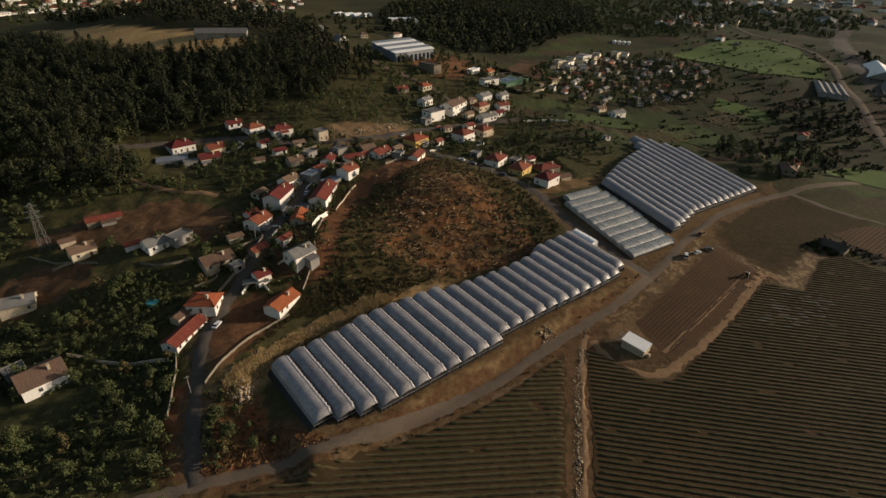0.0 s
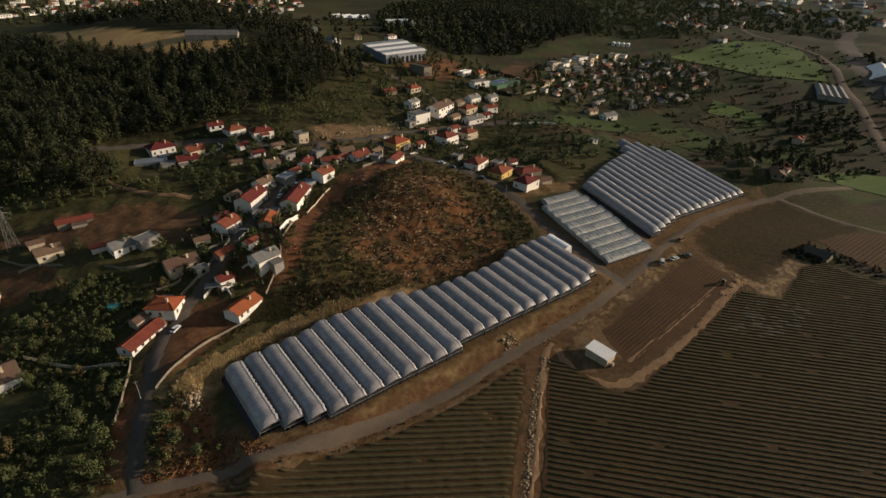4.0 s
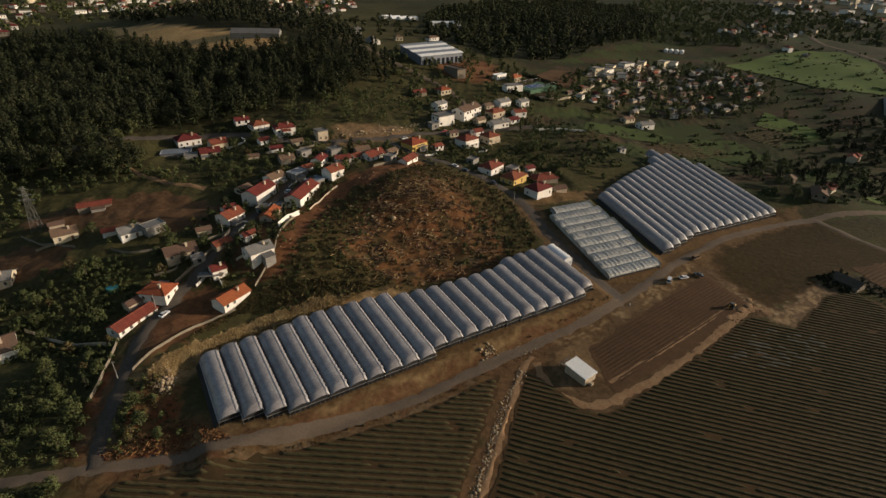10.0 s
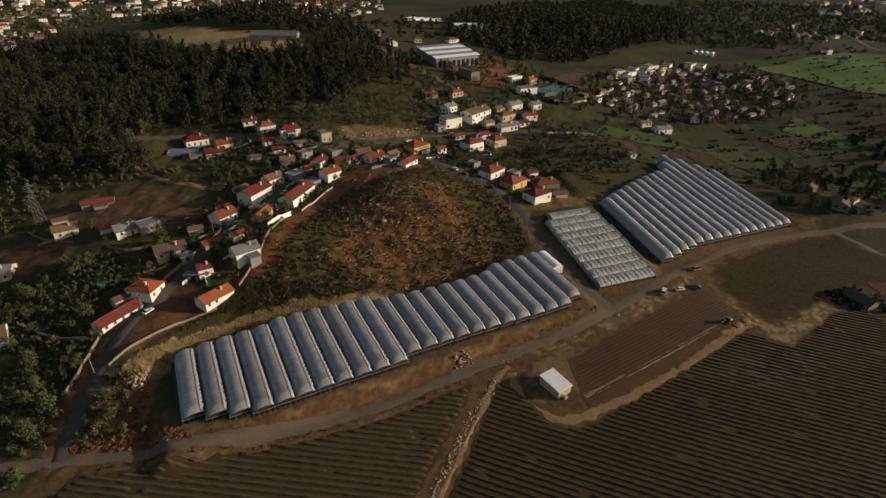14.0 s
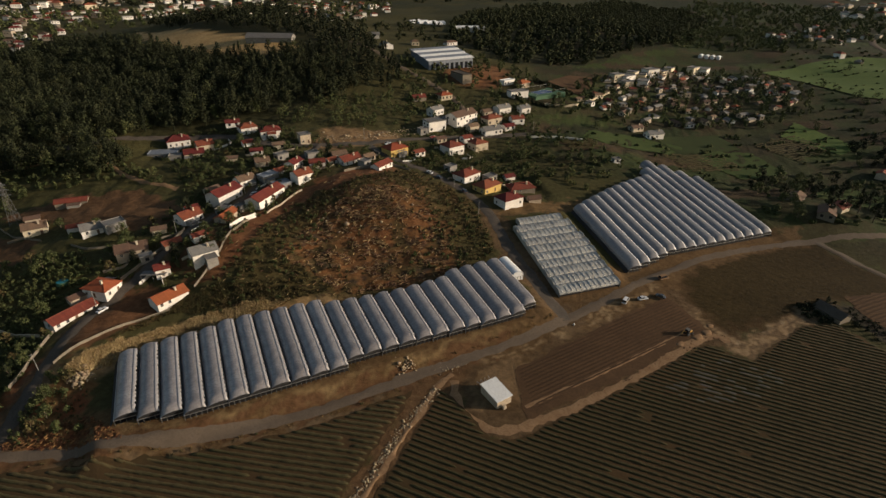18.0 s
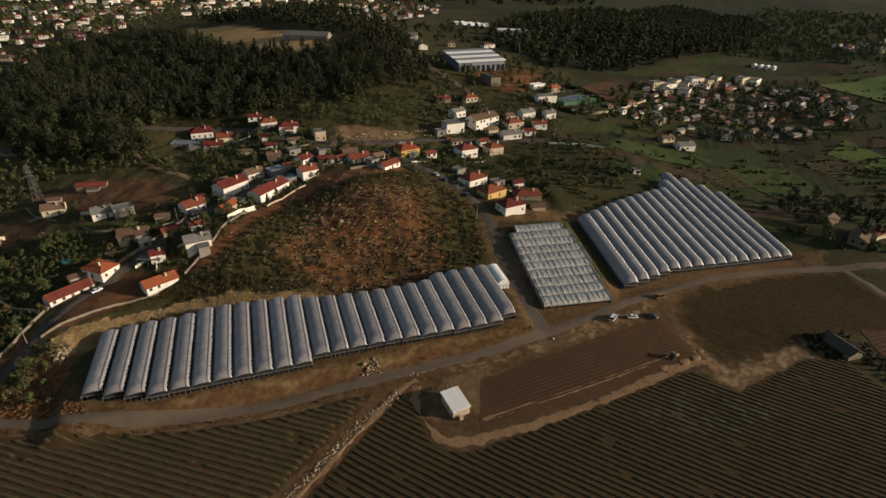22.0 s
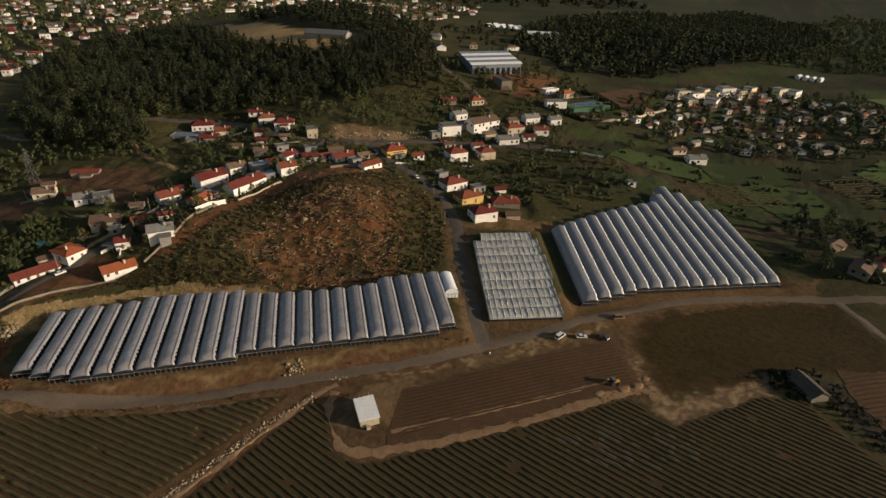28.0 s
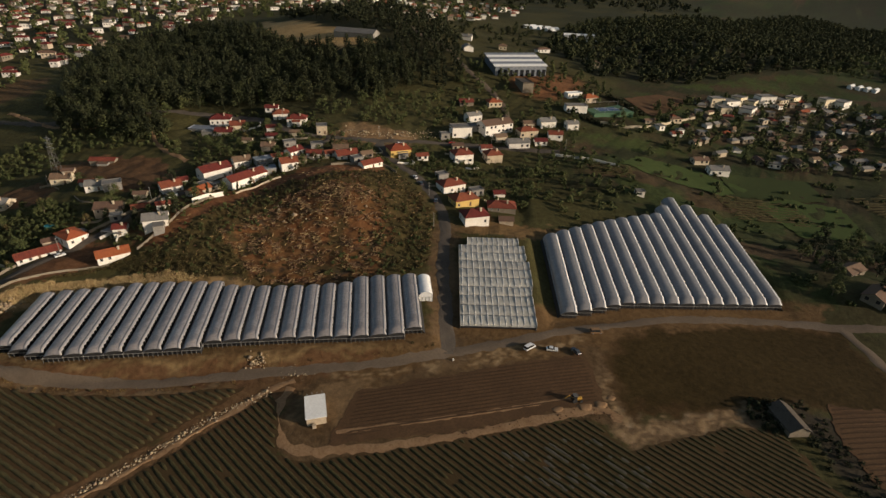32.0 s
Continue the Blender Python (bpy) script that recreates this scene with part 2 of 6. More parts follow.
    "paint_red": material("red_car_paint", (0.3, 0.03, 0.02), (0.28, 0.03, 0.02), 0.5, 2.0, 0.25, bump=0, coat=0.6),
    "paint_yellow": material("yellow_machine_paint", (0.5, 0.28, 0.04), (0.4, 0.22, 0.04), 0.5, 2.0, 0.5, bump=0),
    "rubber": material("black_rubber", (0.02, 0.02, 0.02), (0.03, 0.03, 0.03), 0.8, 3.0, 0.85, bump=0),
    "water": material("turquoise_pool_water", (0.03, 0.2, 0.24), (0.03, 0.17, 0.22), 0.5, 2.0, 0.08, bump=0.05, spec=0.5),
    "river": material("dark_river_water", (0.03, 0.035, 0.035), (0.04, 0.042, 0.04), 0.05, 0.4, 0.2, bump=0.1, spec=0.5),
    "meadow": material("green_meadow_grass", (0.027, 0.037, 0.013), (0.041, 0.05, 0.017), 0.02, 0.3, 0.95, c=(0.034, 0.05, 0.016), bump=0.3, spec=0.1),
    "meadow_mid": material("valley_meadow_grass", (0.043, 0.062, 0.018), (0.06, 0.08, 0.024), 0.02, 0.3, 0.95, c=(0.036, 0.052, 0.016), bump=0.3, spec=0.1),
    "meadow_bright": material("bright_green_meadow_grass", (0.066, 0.1, 0.027), (0.094, 0.128, 0.034), 0.015, 0.3, 0.95, c=(0.052, 0.08, 0.022), bump=0.3, spec=0.1),
    "court_blue": material("blue_court_surface", (0.03, 0.075, 0.19), (0.035, 0.085, 0.2), 0.2, 2.0, 0.7, bump=0),
    "court": material("green_court_surface", (0.05, 0.12, 0.06), (0.06, 0.13, 0.07), 0.2, 2.0, 0.8, bump=0),
}

# ---- small mesh helpers ----


def mesh_of(name, verts, faces):
    me = bpy.data.meshes.new(name)
    if isinstance(verts, np.ndarray):
        verts = np.ascontiguousarray(verts, np.float32)
        faces = np.ascontiguousarray(faces, np.int32)
        n, k = faces.shape
        me.vertices.add(len(verts))
        me.vertices.foreach_set("co", verts.ravel())
        me.loops.add(n * k)
        me.loops.foreach_set("vertex_index", faces.ravel())
        me.polygons.add(n)
        me.polygons.foreach_set("loop_start", np.arange(0, n * k, k, dtype=np.int32))
        me.update(calc_edges=True)
        me.validate()
    else:
        me.from_pydata(verts, [], faces)
        me.update()
    return me


def smooth(me):
    me.polygons.foreach_set("use_smooth", np.ones(len(me.polygons), bool))
    return me


class Shape:
    """Gathers boxes, prisms and tubes into one mesh."""

    def __init__(self):
        self.v, self.f = [], []

    def add(self, verts, faces):
        o = len(self.v)
        self.v += [tuple(p) for p in verts]
        self.f += [tuple(i + o for i in f) for f in faces]
        return self

    def box(self, x0, y0, z0, x1, y1, z1, bevel=0.0):
        if not bevel:
            return self.add([(x0, y0, z0), (x1, y0, z0), (x1, y1, z0), (x0, y1, z0), (x0, y0, z1), (x1, y0, z1), (x1, y1, z1), (x0, y1, z1)],
                            [(3, 2, 1, 0), (4, 5, 6, 7), (0, 1, 5, 4), (1, 2, 6, 5), (2, 3, 7, 6), (3, 0, 4, 7)])
        b = bevel
        ring = lambda z, k: [(x0 + k, y0 + b, z), (x0 + b, y0 + k, z), (x1 - b, y0 + k, z), (x1 - k, y0 + b, z), (x1 - k, y1 - b, z), (x1 - b, y1 - k, z), (x0 + b, y1 - k, z), (x0 + k, y1 - b, z)]
        return self.loft([ring(z0, 0), ring(z1 - b, 0), ring(z1, b)])

    def loft(self, rings, cap=True):
        n = len(rings[0])
        f = []
        for r in range(len(rings) - 1):
            for i in range(n):
                j = (i + 1) % n
                f.append((r * n + i, r * n + j, (r + 1) * n + j, (r + 1) * n + i))
        if cap:
            f += [tuple(range(n - 1, -1, -1)), tuple(range((len(rings) - 1) * n, len(rings) * n))]
        return self.add([p for r in rings for p in r], f)

    def tube(self, pts, radii, sides=6):
        rings = []
        for i, p in enumerate(pts):
            p = Vector(p)
            d = (Vector(pts[min(i + 1, len(pts) - 1)]) - Vector(pts[max(i - 1, 0)])).normalized()
            a = d.cross((0, 0, 1) if abs(d.z) < 0.9 else (1, 0, 0)).normalized()
            b = d.cross(a)
            r = radii[i] if isinstance(radii, (list, tuple)) else radii
            rings.append([p + (a * math.cos(6.2832 * k / sides) + b * math.sin(6.2832 * k / sides)) * r for k in range(sides)])
        return self.loft(rings)

    def mesh(self, name):
        return mesh_of(name, self.v, self.f)


def part(name, me, mat, parent=None, label="", at=None):
    if isinstance(me, Shape):
        me = me.mesh(name)
    if mat and not me.materials:
        me.materials.append(mat)
    ob = new(name, me)
    if parent:
        ob.parent = parent
    if at is not None:
        ob.matrix_basis = at
    if label:
        tagged(ob, label)
    return ob


def thing(name, label, category, x, y, z, turn=0.0, group="", kind=""):
    return tagged(new(name), label, category, group, kind), pose(x, y, z, 0, 0, turn)


def inside(poly, x, y):
    x, y = np.asarray(x, float), np.asarray(y, float)
    r = np.zeros(x.shape, bool)
    n = len(poly)
    for i in range(n):
        (x0, y0), (x1, y1) = poly[i], poly[(i + 1) % n]
        if y0 == y1:
            continue
        r ^= ((y0 > y) != (y1 > y)) & (x < (x1 - x0) * (y - y0) / (y1 - y0) + x0)
    return r


def scatter(poly, gap, rng, jitter=0.45):
    """Points about gap apart inside a polygon."""
    xs, ys = zip(*poly)
    gx, gy = np.meshgrid(np.arange(min(xs), max(xs), gap), np.arange(min(ys), max(ys), gap))
    x = gx.ravel() + rng.uniform(-jitter, jitter, gx.size) * gap
    y = gy.ravel() + rng.uniform(-jitter, jitter, gx.size) * gap
    k = inside(poly, x, y)
    return x[k], y[k]


# ---- the lie of the land ----
HILLS = [(-145, 296, 28, 24, -8.0), (-5, 258, 34, 30, 10.0), (-50, 205, 40, 28, 10.2), (-80, 310, 70, 50, -3.2), (-170, 500, 90, 60, 13), (-270, 380, 80, 70, -7.4),
         (-265, 600, 110, 110, 21.8), (-50, 560, 70, 70, 3.5), (60, 490, 60, 60, 2.7), (110, 385, 50, 40, 5.8), (75, 280, 30, 25, 1.9),
         (0, 1000, 220, 160, 5.9), (120, 790, 110, 90, 14), (200, 555, 60, 60, -2.9), (-120, 190, 50, 35, 8.8), (-400, 440, 120, 100, -4.5), (20, 350, 50, 40, -3.8), (-20, 420, 60, 60, -4.4), (310, 900, 150, 120, 13.4), (-70, 140, 25, 20, 6.7), (230, 345, 40, 30, 9.3), (160, 330, 35, 30, 7.6)]
STEPS = [(225, 30, -2, 36.9), (330, 45, -5.7, 10.9), (480, 60, 26.9, -13.2), (700, 80, 9, -6.2)]


def sig(v):
    return 1 / (1 + np.exp(-np.clip(v, -50, 50)))


def ease(v):
    v = np.clip(v, 0, 1)
    return v * v * (3 - 2 * v)


def waves(x, y, size, seed=0):
    """A cheap smooth unevenness between -1 and 1."""
    r = np.random.RandomState(seed)
    z = 0
    for k in range(11):
        a, p, f = r.uniform(0, 6.28), r.uniform(0, 6.28), r.uniform(0.5, 2.4) / size
        z = z + np.sin(6.28 * f * (np.cos(a) * x + np.sin(a) * y) + p + 1.3 * np.sin(6.28 * 0.7 * f * (np.sin(a) * x - np.cos(a) * y))) / 11
    return z * 2.2


def height(x, y):
    x, y = np.asarray(x, float), np.asarray(y, float)
    z = -7.7 + 2.7 * sig((-x - 180) / 50)
    for y0, w, a, b in STEPS:
        s = sig((y - y0) / w)
        z = z + a * s + b * s * sig((70 - x) / 60)
    for cx, cy, rx, ry, h in HILLS:
        z = z + h * np.exp(-((x - cx) / rx) ** 2 - ((y - cy) / ry) ** 2)
    far = np.hypot(x - 60, y - 100)
    z = z + ease((far - 1500) / 2500) * (70 + 60 * waves(x, y, 1600, 5)) + ease((far - 350) / 400) * 2.5 * waves(x, y, 240, 6)
    wild = sig((y - 160 - x) / 8) + sig((-x - 60) / 6)
    z = z + np.clip(wild, 0, 1) * (0.4 * waves(x, y, 23, 7) + 0.25 * waves(x, y, 9, 8)) * ease((520 - far) / 150)
    # levelled pads under the three greenhouse blocks
    u, v = 0.776 * x + 0.631 * y, -0.631 * x + 0.776 * y
    s, w = (u - 43.6) / 151, (v - 109) / 32
    d = np.maximum(np.maximum(40 - u, u - 198), np.maximum(104 - v, v - (141 + 8 * np.exp(-((u - 80) / 28) ** 2))))
    k = 1 - ease(d / 7)
    z = z * (1 - k) + k * (-3.7 + 3.5 * s + w * (0.7 + 2.7 * s))
    u, v = 0.848 * x + 0.53 * y, -0.53 * x + 0.848 * y
    k = 1 - ease(np.maximum(np.maximum(194 - u, u - 226), np.maximum(135 - v, v - 194)) / 6)
    z = z * (1 - k) + k * (-2 + 0.195 * (v - 137))
    k = 1 - ease(np.maximum(np.maximum(234 - u, u - 332), np.maximum(146 + 0.1 * (u - 235) - v, v - 238)) / 7)
    return z * (1 - k) + k * (-2.5 + 0.16 * (v - 147) - 0.035 * (u - 235))


def H(x, y):
    return float(height(x, y))


def near_line(pts, x, y):
    """Distance of points to a polyline."""
    best = np.full(np.shape(x), 1e9)
    for (x0, y0), (x1, y1) in zip(pts[:-1], pts[1:]):
        dx, dy = x1 - x0, y1 - y0
        t = np.clip(((x - x0) * dx + (y - y0) * dy) / (dx * dx + dy * dy), 0, 1)
        best = np.minimum(best, np.hypot(x - x0 - t * dx, y - y0 - t * dy))
    return best


# ---- lines of the plan ----
MAIN_ROAD = [(-130, 78), (-92, 89), (-66, 98), (-52, 103), (-35, 109), (-12, 119), (5, 129), (21, 140), (38, 155), (59, 172), (80, 190), (97, 207), (111, 223), (126, 241), (140, 256), (156, 273), (181, 291), (204, 305), (221, 312), (232, 318), (262, 330), (310, 352)]
BRANCH = [(219, 311), (228, 303), (236, 293), (256, 276), (300, 250)]
SIDE_ROAD = [(96, 205), (85, 221), (68, 245), (54, 269), (40, 286), (22, 299), (9, 307), (-13, 316), (-29, 326), (-36, 334)]
UPPER_ROAD = [(-330, 214), (-230, 245), (-187, 288), (-150, 311), (-120, 316), (-88, 311), (-62, 319), (-36, 334), (-13, 356), (15, 376), (60, 400)]
VILLAGE_ROAD = [(-66, 98), (-71, 108), (-75, 120), (-78, 131), (-81, 143), (-84, 155), (-83, 168), (-80, 180), (-76, 196), (-73, 216), (-70, 240), (-68, 262), (-64, 286), (-62, 318)]
TRACK = [(58, 166), (54, 157), (51, 142), (48, 128), (45, 112), (41, 96), (34, 60), (26, 20)]
FIELD_LEFT = [(-70, 40), (-57, 95), (-34, 104), (-11, 113.5), (7, 123.5), (23, 134), (40, 149), (47, 155), (45.5, 142), (42, 126), (39, 110), (35, 94), (28, 60), (22, 40)]
FIELD_RIGHT = [(56, 158), (54, 146), (51, 128), (48, 112), (44, 95), (38, 60), (32, 40), (250, 20), (250, 200), (226, 213), (214, 223), (203, 236), (189, 230), (163.5, 201), (148, 206), (116, 173.5), (85, 144), (76, 141), (66, 151)]
PLOT = [(79, 173), (136, 234), (143, 228), (152, 214), (145, 210), (117, 179), (86, 152)]
DARK_FIELD = [(144, 236), (145, 247), (152, 259), (164, 271), (182, 286), (203, 301), (217, 308), (225, 301), (234, 289), (248, 277), (238, 268), (213, 260), (202, 251), (190, 242), (176, 230), (160, 215), (152, 224)]
STRIP_FIELD = [(215, 260), (238, 271), (256, 272), (300, 245), (300, 200), (240, 222), (226, 232), (218, 246)]
LEFT_FIELD_A = [(-182, 205), (-170, 222), (-131, 242), (-104, 236), (-90, 224), (-92, 208), (-108, 203), (-144, 204)]
LEFT_FIELD_B = [(-182, 178), (-168, 191), (-140, 191), (-138, 178), (-160, 163)]
PLATEAU = [(-400, 566), (-300, 530), (-172, 492), (-160, 480), (-186, 463), (-240, 466), (-300, 488), (-370, 530)]
HILL_BARE = [(-30, 205), (-22, 240), (-8, 262), (12, 268), (30, 255), (42, 238), (48, 218), (30, 208), (5, 196)]
RED_STRIP = [(-56, 178), (-51, 196), (-52, 210), (-52, 226), (-50, 243), (-40, 264), (-34, 278), (-23, 290), (-11, 304), (-4, 297), (-15, 274), (-24, 259), (-33, 251), (-42, 240), (-43, 222), (-43, 205), (-48, 186)]

FAR_WOOD = [(-60, 650), (-90, 800), (-60, 960), (60, 1300), (150, 1700), (300, 1500), (310, 1180), (230, 900), (220, 800), (165, 740), (110, 660), (70, 610), (20, 575), (-20, 610)]
OLIVE, FOREST = (0.075, 0.07, 0.028), (0.035, 0.036, 0.016)


def cover_of(x, y, rng):
    """Base colour of the land cover: patchwork fields, scrub, bare red earth."""
    x, y = x + 2.6 * waves(x, y, 17, 31) + 1.3 * waves(x, y, 6, 32), y + 2.6 * waves(x, y, 17, 33) + 1.3 * waves(x, y, 6, 34)
    col = np.empty(x.shape + (3,))
    col[:] = OLIVE
    # valley patchwork
    a, b = 0.88 * x + 0.47 * y, -0.47 * x + 0.88 * y
    ib = np.floor(b / 18 + 0.25 * np.sin(a / 70))
    ia = np.floor(a / 42 + 0.37 * ib)
    h = np.modf(np.abs(np.sin(ia * 127.1 + ib * 311.7) * 43758.5))[0]
    pal = np.array([(0.045, 0.062, 0.021), (0.06, 0.08, 0.025), (0.036, 0.042, 0.019), (0.064, 0.066, 0.028), (0.046, 0.042, 0.022), (0.078, 0.056, 0.032), (0.048, 0.056, 0.022), (0.038, 0.052, 0.02)])
    patch = pal[(h * 7.99).astype(int)]
    valley = ease((y - 330 + 0.35 * (x - 100)) / 50) * ease((x - 40 + 0.12 * (y - 400)) / 40)
    col += (patch - col) * valley[..., None]

    def lay(w, c):
        np.add(col, (np.array(c) - col) * np.clip(w, 0, 1)[..., None], out=col)

    edge = 0.5 + 0.5 * waves(x, y, 14, 11)
    lay(inside(PLATEAU, x, y) * 1.0, (0.55, 0.37, 0.17))
    # hill between the village and the greenhouses
    hill = np.exp(-((x + 2) / 48) ** 4 - ((y - 238) / 48) ** 4)
    lay(hill * 0.9, (0.12, 0.08, 0.035))
    lay(hill * (edge > 0.55) * 0.8, (0.06, 0.056, 0.022))
    lay(hill * ((waves(x, y, 30, 36) > 0.35) & (y > 225)) * 0.7, (0.15, 0.07, 0.034))
    bare = inside(HILL_BARE, x, y)
    lay(bare * (0.25 + 0.65 * edge), (0.26, 0.115, 0.048))
    lay(bare * ease((waves(x, y, 22, 43) - 0.1) / 0.3) * 0.8, (0.075, 0.062, 0.028))
    lay(bare * ease((waves(x, y, 15, 44) - 0.45) / 0.3) * 0.8, (0.06, 0.045, 0.036))
    lay(inside(RED_STRIP, x, y) * (0.6 + 0.4 * edge), (0.23, 0.1, 0.05))
    lay(ease(1 - near_line([(-80, 128), (-66, 128), (-56, 142), (-44, 160), (-22, 178), (10, 190)], x, y) / 8), (0.42, 0.28, 0.14))
    # banks along the main road
    d = near_line(MAIN_ROAD, x, y)
    lay(ease((16 - d) / 5) * ((x < 215) & (x > -100)), (0.155, 0.097, 0.046))
    lay(ease((7.5 - d) / 3) * ((x > -70) & (x < 75)) * (edge > 0.35) * (y > 90), (0.145, 0.08, 0.04))
    lay(inside([(64, 150), (60, 165), (66, 174), (80, 178), (140, 240), (148, 232), (165, 206), (150, 206), (118, 174), (86, 143), (74, 142)], x, y) * 1.0, (0.13, 0.085, 0.045))
    lay((waves(x, y, 8, 38) > -0.2) * ease((2.6 - near_line([(66, 176), (80, 183), (108, 211), (134, 240)], x, y)) / 2), (0.32, 0.225, 0.125))
    lay(inside([(72, 176), (83, 179), (90, 168), (87, 162), (79, 158), (70, 150), (66, 160)], x, y) * (0.6 + 0.4 * edge), (0.24, 0.16, 0.085))
    lay(ease((6 - near_line([(145, 236), (158, 213), (163, 205), (190, 237), (203, 245)], x, y)) / 3), (0.17, 0.115, 0.065))
    lay((waves(x, y, 7, 35) > 0.1) * ease((6 - near_line([(150, 226), (158, 213), (163, 207), (190, 237), (203, 246)], x, y)) / 3) * 0.9, (0.33, 0.23, 0.13))
    lay((edge > 0.55) * ease((5 - near_line([(158, 214), (170, 224), (188, 240)], x, y)) / 2) * 0.7, (0.36, 0.28, 0.18))
    lay(ease((7 - near_line([(203, 250), (214, 246), (222, 232), (240, 218)], x, y)) / 3), (0.06, 0.05, 0.035))
    lay(ease((9 - near_line(TRACK, x, y)) / 4), (0.17, 0.1, 0.05))
    rim = near_line(DARK_FIELD + DARK_FIELD[:1], x, y) * np.where(inside(DARK_FIELD, x, y), 1, -1) + 2.5 + 1.0 * waves(x, y, 24, 37)
    lay(ease((rim + 1) / 4), (0.1, 0.06, 0.027))
    lay(ease((rim - 0.5) / (3.5 + 4 * ease((230 - 0.5 * (x - 150) + 30 - y) / 30))), (0.05, 0.034, 0.012))
    lay((edge > 0.3) * ease((2.4 - near_line([(-48, 99), (-34, 104.6), (-12, 114), (6, 124), (22, 135), (40, 150)], x, y)) / 2), (0.2, 0.14, 0.08))
    for p in (LEFT_FIELD_A, LEFT_FIELD_B):
        lay(inside(p, x, y) * 0.95, (0.15, 0.085, 0.045))
    lay(inside([(-81, 140), (-73, 136), (-63, 160), (-62, 168), (-72, 176), (-80, 172)], x, y) * 0.9, (0.12, 0.072, 0.042))
    lay(ease((4.5 - near_line([(-82, 128), (-80, 116), (-75, 102), (-72, 94)], x, y)) / 2), (0.22, 0.085, 0.04))
    lay(ease((9 - near_line(SIDE_ROAD[:4], x, y)) / 4), (0.15, 0.1, 0.055))
    lay(inside([(55, 270), (66, 292), (100, 310), (110, 330), (96, 300), (88, 285)], x, y) * 0.8, (0.2, 0.125, 0.06))
    lay(ease((14 - near_line([(-60, 322), (-30, 346), (-60, 340)], x, y)) / 6), (0.26, 0.17, 0.09))
    lay(ease((34 - np.hypot(x - 2, y - 508)) / 10), (0.23, 0.11, 0.052))
    lay(ease((22 - np.hypot(x - 10, y - 535)) / 12), (0.24, 0.12, 0.06))
    lay(inside([(-430, 250), (-335, 212), (-288, 236), (-306, 286), (-392, 345)], x, y) * (edge > 0.4), (0.1, 0.09, 0.034))
    lay(inside([(-380, 262), (-330, 240), (-318, 262), (-350, 290)], x, y) * 1.0, (0.15, 0.095, 0.048))
    fork = inside([(-62, 102), (-72, 118), (-72, 128), (-62, 131), (-55, 126), (-46, 110), (-30, 113), (-34, 110), (-50, 104)], x, y)
    lay(fork * 0.9, (0.2, 0.115, 0.052))
    lay(fork * (waves(x, y, 12, 46) > 0.25) * 0.8, (0.22, 0.085, 0.04))
    lay(ease((2.2 - near_line([(-44, 111), (-20, 120), (0, 134), (30, 156), (56, 178), (78, 197)], x, y)) / 2) * (edge > 0.3), (0.24, 0.165, 0.08))
    # bare brown plots and yards between lane and terrace wall
    for p, c in (([(-79, 138), (-71, 134), (-60, 160), (-58, 170), (-70, 178), (-79, 172)], (0.17, 0.085, 0.042)), ([(-70, 186), (-58, 182), (-50, 198), (-52, 214), (-66, 212)], (0.15, 0.078, 0.04)), ([(-70, 226), (-62, 206), (-56, 214), (-60, 232)], (0.12, 0.072, 0.04)), ([(-100, 208), (-86, 208), (-84, 228), (-96, 232)], (0.13, 0.08, 0.042))):
        lay(inside(p, x, y) * 0.85, c)
    lay(ease((5 - near_line(VILLAGE_ROAD, x, y)) / 2.5) * 0.8, (0.14, 0.095, 0.058))
    # woods
    wood = ease((-x - 70 - 0.0 * y) / 40) * ease((y - 255 + 0.25 * (x + 150)) / 25) * (1 - inside(PLATEAU, x, y)) * ease((y - 255) / 20)
    lay(wood * 0.8 * (x < -90) * (y > 330 - 0.35 * (-x - 90)) * (y < 560), FOREST)
    lay(ease((-x - 62 - 0.6 * (y - 95)) / 14) * (y < 150) * 0.9, (0.062, 0.064, 0.027))
    far = np.hypot(x, y - 200)
    # ground of the far wood, its colour lightened to stand in for haze
    lay(inside(FAR_WOOD, x, y) * 0.9, (0.042, 0.046, 0.024))
    lay(valley * (waves(x, y, 38, 47) > 0.3) * (far < 700) * 0.5, (0.075, 0.056, 0.03))
    w2 = 0.5 + 0.5 * waves(x, y, 330, 12)
    lay(ease((far - 620) / 250) * (w2 > 0.45) * 0.8, (0.04, 0.044, 0.022))
    return col


def axis(fine0, fine1, step, mid0, mid1, mid, end0, end1):
    a = list(np.arange(fine0, fine1 + 0.1, step))
    lo, hi = [fine0], [fine1]
    while lo[-1] > mid0:
        lo.append(lo[-1] - mid)
    while hi[-1] < mid1:
        hi.append(hi[-1] + mid)
    g = mid
    while lo[-1] > end0:
        g *= 1.16
        lo.append(lo[-1] - g)
    g = mid
    while hi[-1] < end1:
        g *= 1.16
        hi.append(hi[-1] + g)
    return np.array(lo[:0:-1] + a + hi[1:])


rng = np.random.RandomState(3)
gx, gy = axis(-190, 262, 1.3, -520, 520, 7.0, -4500, 4500), axis(78, 420, 1.3, 0, 900, 7.0, -2500, 4800)
X, Y = np.meshgrid(gx, gy)
nx, ny = len(gx), len(gy)
idx = np.arange(nx * ny).reshape(ny, nx)
quads = np.stack([idx[:-1, :-1], idx[:-1, 1:], idx[1:, 1:], idx[1:, :-1]], -1).reshape(-1, 4)
me = mesh_of("ground", np.stack([X, Y, height(X, Y)], -1).reshape(-1, 3), quads)
smooth(me)
cov = me.color_attributes.new("cover", "FLOAT_COLOR", "POINT")
rgba = np.ones((nx * ny, 4), np.float32)
rgba[:, :3] = cover_of(X, Y, rng).reshape(-1, 3)
cov.data.foreach_set("color", rgba.ravel())
